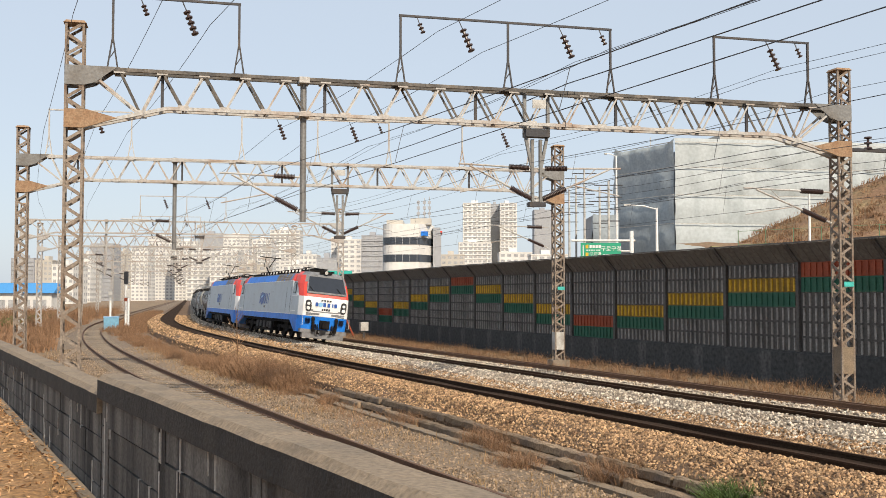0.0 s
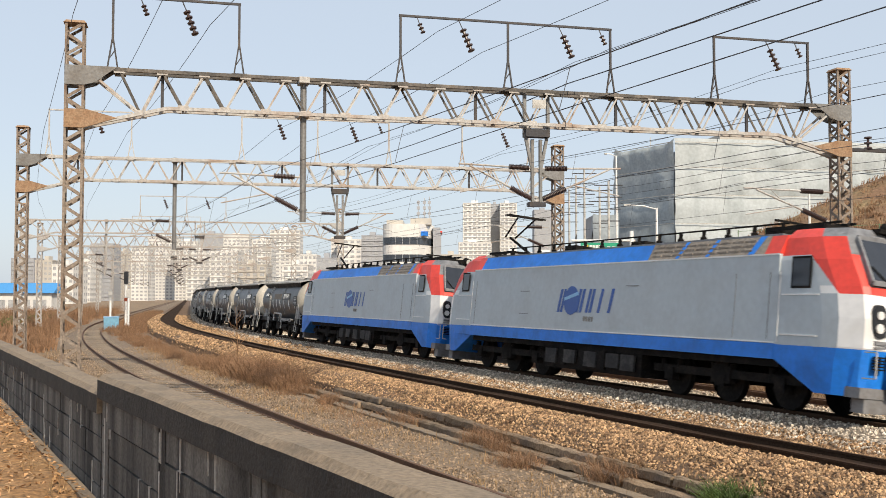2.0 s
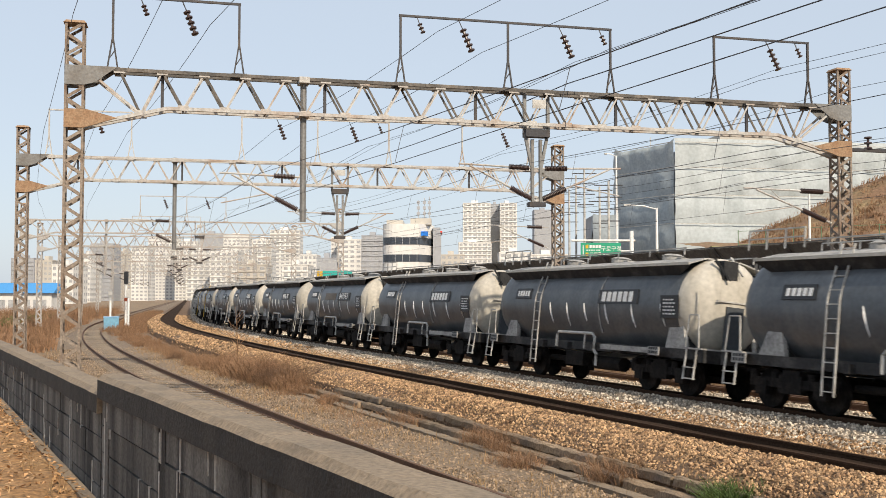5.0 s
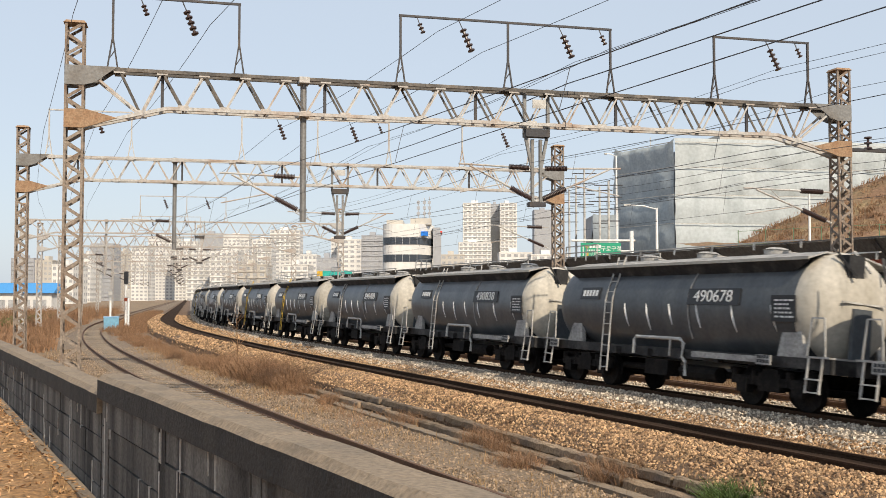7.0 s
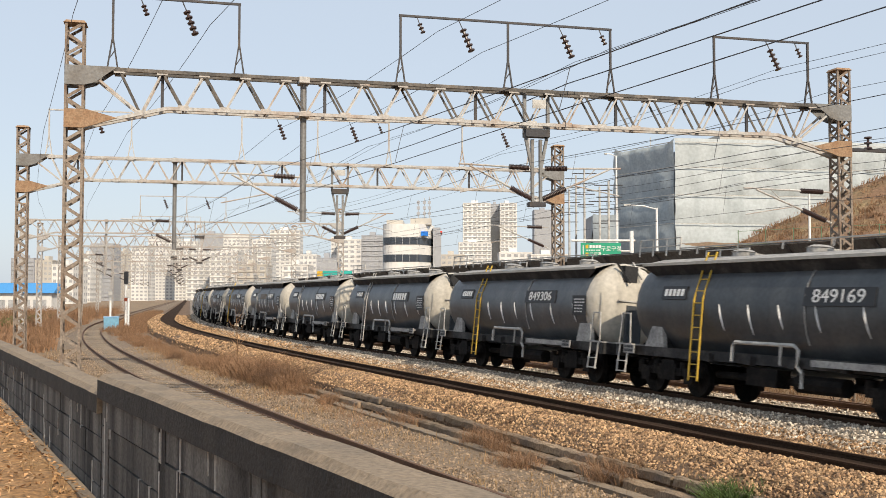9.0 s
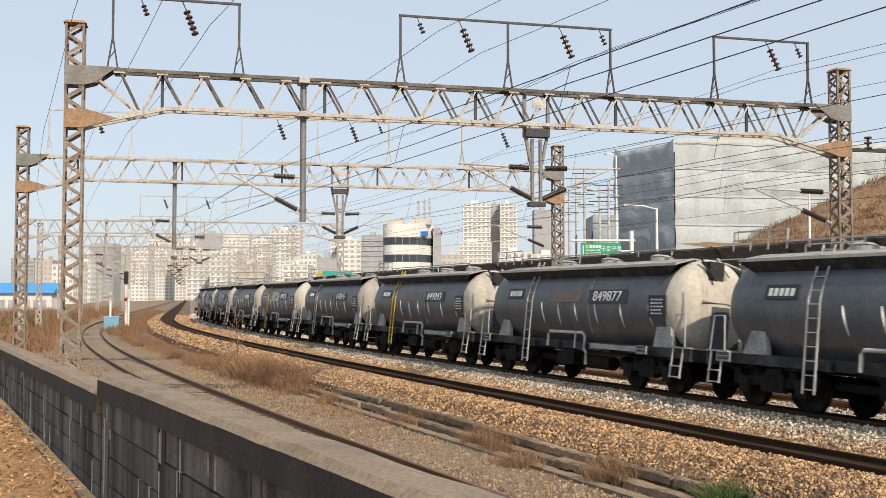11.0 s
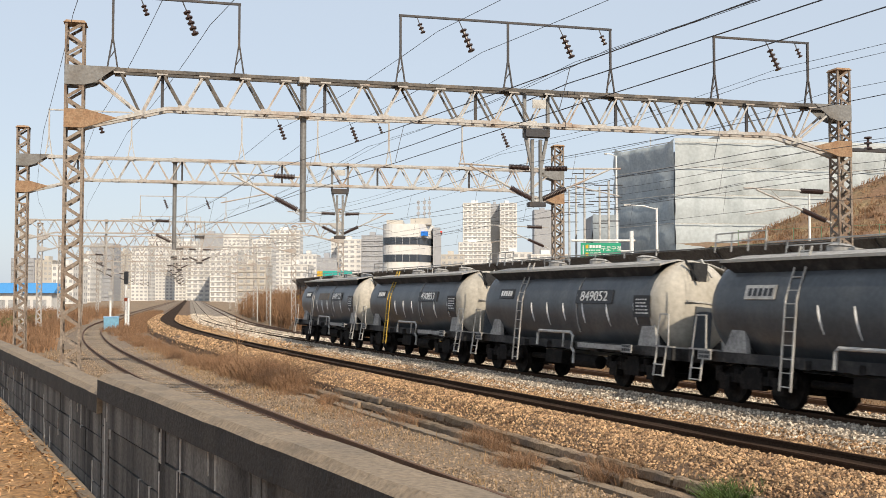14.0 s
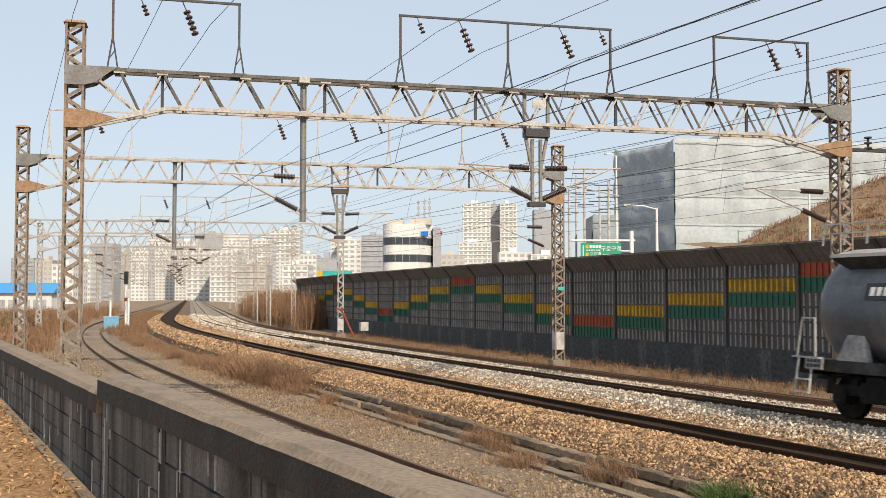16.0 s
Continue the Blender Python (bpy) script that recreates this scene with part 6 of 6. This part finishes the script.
def tank_wagon():
    """A bulk cement wagon: a sloping-bottomed tank on saddles, walkway, ladders and end platforms. x points ahead."""
    root = empty("tank_wagon", label="dark grey cement tank wagon with a dusty white end", category="tank wagon", group="wagons of the cement train")
    h = (WAGON - 0.75) / 2
    zc, R = 2.30, 1.27
    # tank shell: the ends are domed, the body dips at the middle
    stations = []
    tx = h - 0.12
    prof = [(-tx, 0.02), (-tx + 0.04, 0.35), (-tx + 0.12, 0.62), (-tx + 0.28, 0.85), (-tx + 0.5, 0.965), (-tx + 0.75, 1.0), (-tx + 1.55, 1.0)]
    back = [(x, k) for x, k in prof]
    mid = [(x, 1.0) for x in (-2.2, 0.0, 2.2)]
    tf = tx - 0.4
    fore = [(-x - 0.4, k) for x, k in reversed(prof)]
    n = 28

    def drop(x):
        return 0.32 * max(0.0, 1 - abs(x) / (tx - 0.6))
    rings = []
    for x, k in back + mid + fore:
        r = []
        for q in range(n):
            t = 2 * math.pi * q / n
            y, z = math.cos(t), math.sin(t)
            dz = -drop(x) * max(0, -z)
            r.append((x, R * k * y, zc + R * k * z + dz))
        rings.append(r)
    bm, vs = ring_loft(rings)
    bm.faces.new(vs[0][::-1])
    bm.faces.new(vs[-1])
    for f in bm.faces:
        if f.calc_center_median().x > tf - 0.72:
            f.material_index = 1
    tank = part("tank", bm, [M["tank"], M["tank_end"]], root, "grey tank shell with a whitened leading end", smooth=True)
    bm = bmesh.new()
    for x in (1.0,):
        tube(bm, [(x, (R + 0.012) * math.cos(t), zc + (R + 0.012) * math.sin(t) - drop(x) * max(0, -math.sin(t))) for t in np.linspace(-0.6, math.pi + 0.6, 24)], 0.022, 4)
    part("hoop", bm, M["cement"], tank, "pale welded hoop")
    # white drip streaks below the waist
    bm = bmesh.new()
    rng = random.Random(12)
    for x in (-1.84, -0.82, 0.18, 1.3, 2.62, 3.98):
        for sy in (-1, 1):
            ln = rng.uniform(0.34, 0.52)
            pts = [(x + 0.03 * u, sy * (R + 0.004) * math.cos(a), zc + (R + 0.004) * math.sin(a) - drop(x) * max(0, -math.sin(a))) for u, a in enumerate(np.linspace(-0.02, -0.02 - ln, 5))]
            tube(bm, pts, [0.014, 0.032, 0.03, 0.02, 0.008], 4)
    part("cement_streak", bm, M["paint"], tank, "pale cement drip streaks")["kind"] = "stuff"
    # walkway with its sloping apron
    bm = bmesh.new()
    wx = h - 0.95
    wr = -h + 0.75
    box(bm, (wr, -0.55, 3.49), (wx - 0.2, 0.55, 3.53))
    for sy in (-1, 1):
        for f in ([(wr, sy * 0.53, 3.53), (wx - 0.2, sy * 0.53, 3.53), (wx, sy * 1.22, 3.32), (wr, sy * 1.22, 3.32)],
                  [(wr, sy * 1.21, 3.28), (wx, sy * 1.21, 3.28), (wx - 0.7, sy * 1.03, 3.05), (wr + 0.4, sy * 1.03, 3.05)]):
            a = [bm.verts.new(p) for p in f]
            b = [bm.verts.new((p[0], p[1] - sy * 0.02, p[2] - 0.03)) for p in f]
            bm.faces.new(a)
            bm.faces.new(b[::-1])
            for q in range(4):
                bm.faces.new((a[q], a[(q + 1) % 4], b[(q + 1) % 4], b[q]))
    bm.normal_update()
    # Lower apron faces get a dark colour for the shade beneath the edge.
    for fc in bm.faces:
        fc.material_index = 1 if fc.calc_center_median().z < 3.29 else 0
    part("walkway", bm, [M["cement"], M["frame"]], root, "dust-covered roof walkway over aprons darkened for underside shade")
    boxes("apron_edge", [((wr + 0.02, sy * 1.22 - 0.015, 3.27), (wx, sy * 1.22 + 0.015, 3.34)) for sy in (-1, 1)], M["tank_end"], root)
    for x in (-2.6, 0.0, 2.6):
        bm = bmesh.new()
        tube(bm, [(x, 0, 3.5), (x, 0, 3.68), (x, 0, 3.7), (x, 0, 3.76)], [0.3, 0.3, 0.33, 0.2], 14)
        box(bm, (x + 0.42, -0.2, 3.55), (x + 0.62, 0.2, 3.64))
        part("hatch", bm, M["cement"], root, "round filling hatch", smooth=True)
    it = []
    for sy in (-1, 1):
        for x in np.linspace(-h + 0.4, -h + 2.2, 4):
            it.append(((x, sy * 1.1, 3.55), (x, sy * 1.1, 4.0), 0.03, 0.03))
        it.append(((-h + 0.4, sy * 1.1, 4.0), (-h + 2.2, sy * 1.1, 4.0), 0.03, 0.03))
        it.append(((-h + 0.4, sy * 1.1, 3.8), (-h + 2.2, sy * 1.1, 3.8), 0.03, 0.03))
        it.append(((-h + 2.2, sy * 1.1, 3.72), (wx - 0.3, sy * 1.1, 3.72), 0.03, 0.03))
        for x in np.linspace(-h + 2.9, wx - 0.4, 6):
            it.append(((x, sy * 1.1, 3.55), (x, sy * 1.1, 3.72), 0.03, 0.03))
    bars("roof_rail", it, M["hand"], root, "thin grey roof handrails")
    # underframe
    bm = bmesh.new()
    for sy in (-1, 1):
        box(bm, (-h, sy * 1.0 - 0.1, 0.92), (h, sy * 1.0 + 0.1, 1.16))
    box(bm, (-h, -0.3, 0.86), (h, 0.3, 1.1))
    for x in (-h, h - 0.16):
        box(bm, (x, -1.35, 0.85), (x + 0.16, 1.35, 1.16))
    for x in (-2.2, -0.7, 0.7, 2.2):
        box(bm, (x - 0.08, -1.25, 0.9), (x + 0.08, 1.25, 1.1))
    part("underframe", bm, M["frame"], root, "dark steel underframe")
    for sx in (-1, 1):
        for sy in (-1, 1):
            bm = bmesh.new()
            x = sx * (tx - 1.3)
            f = [(x - 0.42, 1.16), (x + 0.42, 1.16), (x + 0.22, 2.0), (x - 0.12 * sx - 0.12, 2.0)]
            a = [bm.verts.new((p, sy * 1.12, z)) for p, z in f]
            b = [bm.verts.new((p, sy * 1.0, z)) for p, z in f]
            bm.faces.new(a)
            bm.faces.new(b[::-1])
            for q in range(4):
                bm.faces.new((a[q], a[(q + 1) % 4], b[(q + 1) % 4], b[q]))
            part("saddle", bm, M["cement"], root, "dusty grey tank saddle")
    boxes("saddle_web", [((sx * (tx - 1.3) - 0.3, -1.0, 1.14), (sx * (tx - 1.3) + 0.3, 1.0, 1.62)) for sx in (-1, 1)], M["frame"], root)
    # hopper outlets and pipes
    bm = bmesh.new()
    for x in (-1.6, 1.6):
        tube(bm, [(x, 0, 1.25), (x, 0, 0.8), (x, 0, 0.55)], [0.55, 0.25, 0.18], 12)
    tube(bm, [(-2.4, -0.7, 0.62), (2.4, -0.7, 0.62)], 0.09, 8)
    tube(bm, [(0.6, -0.9, 0.6), (2.0, -0.9, 0.6)], 0.2, 10)
    box(bm, (-0.9, -1.1, 0.45), (0.1, -0.7, 0.85))
    part("discharge_gear", bm, M["under"], root, "black discharge pipes and brake gear")
    bm = bmesh.new()
    tube(bm, [(-1.3, -1.22, 0.95), (-1.3, -1.22, 1.32), (-1.22, -1.22, 1.4), (0.72, -1.22, 1.4), (0.84, -1.22, 1.3), (0.84, -1.22, 0.95), (1.0, -1.22, 0.82), (1.0, -1.22, 0.5)], 0.045, 8)
    tube(bm, [(0.3, -1.22, 1.39), (0.3, -1.22, 0.95)], 0.03, 8)
    part("air_pipe", bm, M["hand"], root, "bent grey air pipe", smooth=True)
    # ladder up the side
    for sy in (-1, 1):
        it = []
        for dx in (-0.17, 0.17):
            x = -2.63 + dx
            it += [((x, sy * 1.28, 0.4), (x, sy * 1.28, 2.4), 0.035, 0.035), ((x, sy * 1.28, 2.4), (x, sy * 0.95, 3.6), 0.035, 0.035)]
        for k in range(11):
            z = 0.5 + k * 0.3
            y = 1.28 if z < 2.4 else 1.28 - (z - 2.4) * 0.275
            it.append(((-2.8, sy * y, z), (-2.46, sy * y, z), 0.025, 0.025))
        bars("ladder", it, M["hand"], root, "steel side ladder")
    # end platforms, steps and grab rails
    for sx in (-1, 1):
        boxes("end_platform", [((sx * h - 0.75 if sx > 0 else -h, -1.38, 1.16), (h if sx > 0 else -h + 0.75, 1.38, 1.2))], M["cement"], root)
        for sy in (-1, 1):
            it = []
            x = sx * (h - 0.4)
            y = sy * 1.36
            for dx in (-0.2, 0.2):
                it.append(((x + dx, y, 1.18), (x + dx, y + sy * 0.06, 0.42), 0.035, 0.035))
                it.append(((x + dx * 1.3, y, 1.2), (x + dx * 0.9, y, 2.0), 0.03, 0.03))
            for z in (0.45, 0.72):
                it.append(((x - 0.2, y + sy * 0.05, z), (x + 0.2, y + sy * 0.05, z), 0.08, 0.03))
            it.append(((x - 0.18, y, 2.0), (x + 0.18, y, 2.0), 0.03, 0.03))
            bars("end_step", [b for b in it if b[0][2] < 1.19], M["hand"], root, "hanging steps at the wagon's end")
            bars("grab_rail", [b for b in it if b[0][2] >= 1.19], M["hand"], root, "grab rail at the wagon's end")
        bm = bmesh.new()
        tube(bm, [(sx * (h - 0.2), 0, 0.9), (sx * (WAGON / 2 + 0.02), 0, 0.9)], 0.1, 8)
        box(bm, (sx * WAGON / 2 - 0.15, -0.14, 0.76), (sx * WAGON / 2 + 0.15, 0.14, 1.04))
        part("coupler", bm, M["under"], root)
    it = [((tf + 0.0, -0.62, 2.42), (tf + 0.0, 0.62, 2.42), 0.04, 0.04), ((tf + 0.02, 0.1, 3.1), (tf - 0.5, 0.1, 3.6), 0.04, 0.04)]
    bars("end_rail", it, M["hand"], root)
    boxes("end_plate", [((tf - 0.06, -0.32, 1.2), (tf + 0.03, 0.2, 2.3))], M["tank"], root, "grey plate on the tank end")
    boxes("end_bracket", [((tf - 0.55, -0.42, 2.98), (tf - 0.08, 0.02, 3.45))], M["frame"], root, "dark bracket under the walkway's end")
    bars("bracket_strut", [((tf - 0.3, -0.55, 3.5), (tf + 0.05, -0.3, 2.95), 0.05, 0.05), ((tf - 0.3, 0.75, 3.5), (tf + 0.02, 0.55, 2.95), 0.05, 0.05)], M["frame"], root)
    for sy in (-1, 1):
        boxes("side_step", [((1.35, sy * 1.24 - 0.1, 1.06), (3.85, sy * 1.24 + 0.1, 1.12)), ((1.35, sy * 1.32 - 0.015, 0.98), (3.85, sy * 1.32 + 0.015, 1.1))], M["cement"], root, "dusty step board along the frame")
    for x in (4.0, -5.3):
        pl = boxes("tare_plate", [((x - 0.24, -1.40, 0.94), (x + 0.24, -1.37, 1.16))], M["cement"], root, "pale plate with dark lettering")
        boxes("writing", [((x - 0.19 + 0.1 * q, -1.41, 0.98 + 0.1 * r), (x - 0.12 + 0.1 * q, -1.40, 1.05 + 0.1 * r)) for q in range(4) for r in range(2)], M["plate"], pl)["kind"] = "stuff"
    for x in (-h + 2.05, h - 2.05):
        bogie(root, x, (-0.9, 0.9), 0.455, 1.3)
    return root


def lettering(w, i):
    """Plates and numbers on the near side of a wagon."""
    rng = random.Random(100 + i)
    numbers = ("839641", "", "", "", "849763", "490678", "490838", "848480", "849169", "849306", "", "", "849877", "849843", "848845", "849522", "", "849052", "490853", "838722")
    R = 1.285
    up = 0.12
    face = Matrix.Rotation(radians(90), 4, "X")

    def on(x, a, out=0.0):
        return Matrix.Translation((x, -(R + out) * math.cos(a), 2.30 + (R + out) * math.sin(a))) @ Matrix.Rotation(-a, 4, "X")
    bm = bmesh.new()
    box(bm, (-0.98, -0.012, -0.2), (0.98, 0.012, 0.2))
    pl = part("wagon_number", bm, M["plate"], w, "black panel with a white wagon number", m=on(1.95, up))
    words = numbers[i]
    if words:
        text_part("number", words, 0.41, M["paint"], pl, Matrix.Translation((0, -0.016, 0)) @ face @ Matrix.Diagonal((1.2, 1, 1, 1)), 0.0)
    else:
        bm = bmesh.new()
        for k in range(6):
            box(bm, (-0.78 + k * 0.27, -0.02, -0.14), (-0.6 + k * 0.27, -0.012, 0.14))
        part("number", bm, M["paint"], pl, "white number reduced to bars")
    bm = bmesh.new()
    box(bm, (-0.38, -0.012, -0.29), (0.38, 0.012, 0.29))
    inf = part("data_plate", bm, M["plate"], w, "black plate with small white writing", m=on(4.4, -0.08))
    bm = bmesh.new()
    for r in range(5):
        x = -0.26
        while x < 0.2:
            d = rng.uniform(0.04, 0.14)
            box(bm, (x, -0.018, 0.16 - r * 0.09), (x + d, -0.012, 0.2 - r * 0.09))
            x += d + 0.04
    part("writing", bm, M["paint"], inf)["kind"] = "stuff"
    bm = bmesh.new()
    box(bm, (-0.5, -0.012, -0.17), (0.5, 0.012, 0.17))
    own = part("owner_plate", bm, M["hand" if i in (15, 16) else "plate"], w, "white plate with a dark emblem" if i in (15, 16) else "black plate with the owner's mark", m=on(-3.65, 0.2))
    bm = bmesh.new()
    for k in range(5):
        box(bm, (-0.38 + k * 0.17, -0.02, -0.09), (-0.27 + k * 0.17, -0.012, 0.09))
    part("emblem", bm, M["plate" if i in (15, 16) else "paint"], own, "dark emblem bars" if i in (15, 16) else "white emblem bars")
    if i in (8, 9, 13, 15, 18):
        for ob in w.children:
            if ob.name.startswith("ladder"):
                ob.material_slots[0].link = "OBJECT"
                ob.material_slots[0].material = M["yellow"]
                ob["label"] = "yellow side ladder"
    if i in (0, 4, 12, 13, 14, 19):
        bm = bmesh.new()
        box(bm, (-0.92, -0.012, -0.17), (0.92, 0.012, 0.17))
        part("placard", bm, M["placard"], w, "blank brown placard", m=on(-0.45, 0.12))
    if i == 15:
        bm = bmesh.new()
        box(bm, (-0.92, -0.012, -0.28), (0.92, 0.012, 0.28))
        pc = part("placard", bm, M["hand"], w, "white placard with grey writing", m=on(-0.45, 0.12))
        boxes("writing", [((-0.75 + 0.16 * k, -0.016, 0.1), (-0.64 + 0.16 * k, -0.01, 0.17)) for k in range(3)] + [((0.05 + 0.2 * k, -0.016, -0.1), (0.2 + 0.2 * k, -0.01, 0.08)) for k in range(4)], M["l_roof"], pc)["kind"] = "stuff"
    return pl


TRAIN = []
WHEELS = []


def build_train():
    loco = locomotive()
    second = copy_thing(loco, Matrix())
    TRAIN.append((loco, LOCO / 2))
    TRAIN.append((second, LOCO * 1.5))
    first = tank_wagon()
    wagons = [first] + [copy_thing(first, Matrix()) for _ in range(19)]
    for i, w in enumerate(wagons):
        lettering(w, i)
        TRAIN.append((w, 2 * LOCO + 0.08 + WAGON * (i + 0.5)))


build_train()


def motions():
    """The whole train runs round the curve, a little faster at first than later on."""

    def nose(t):
        return NOSE_S - SPEED * t + 0.0155 * (max(t, 3.7) - 10) ** 2 - 0.22
    for thing, behind in TRAIN:
        rows = []
        for k in range(33):
            t = k * 0.5
            rows.append((t, rake(nose(t) + behind, T_OFF, T_Z, CANT)))
        walk(thing, rows)
        for part_ in thing.children_recursive:
            if part_.name.startswith("wheelset"):
                place = part_.matrix_basis.translation.copy()
                turn_rate = SPEED / place.z
                walk(part_, [(k / 30, Matrix.Translation(place) @ Matrix.Rotation(turn_rate * k / 30, 4, "Y")) for k in range(481)])


motions()
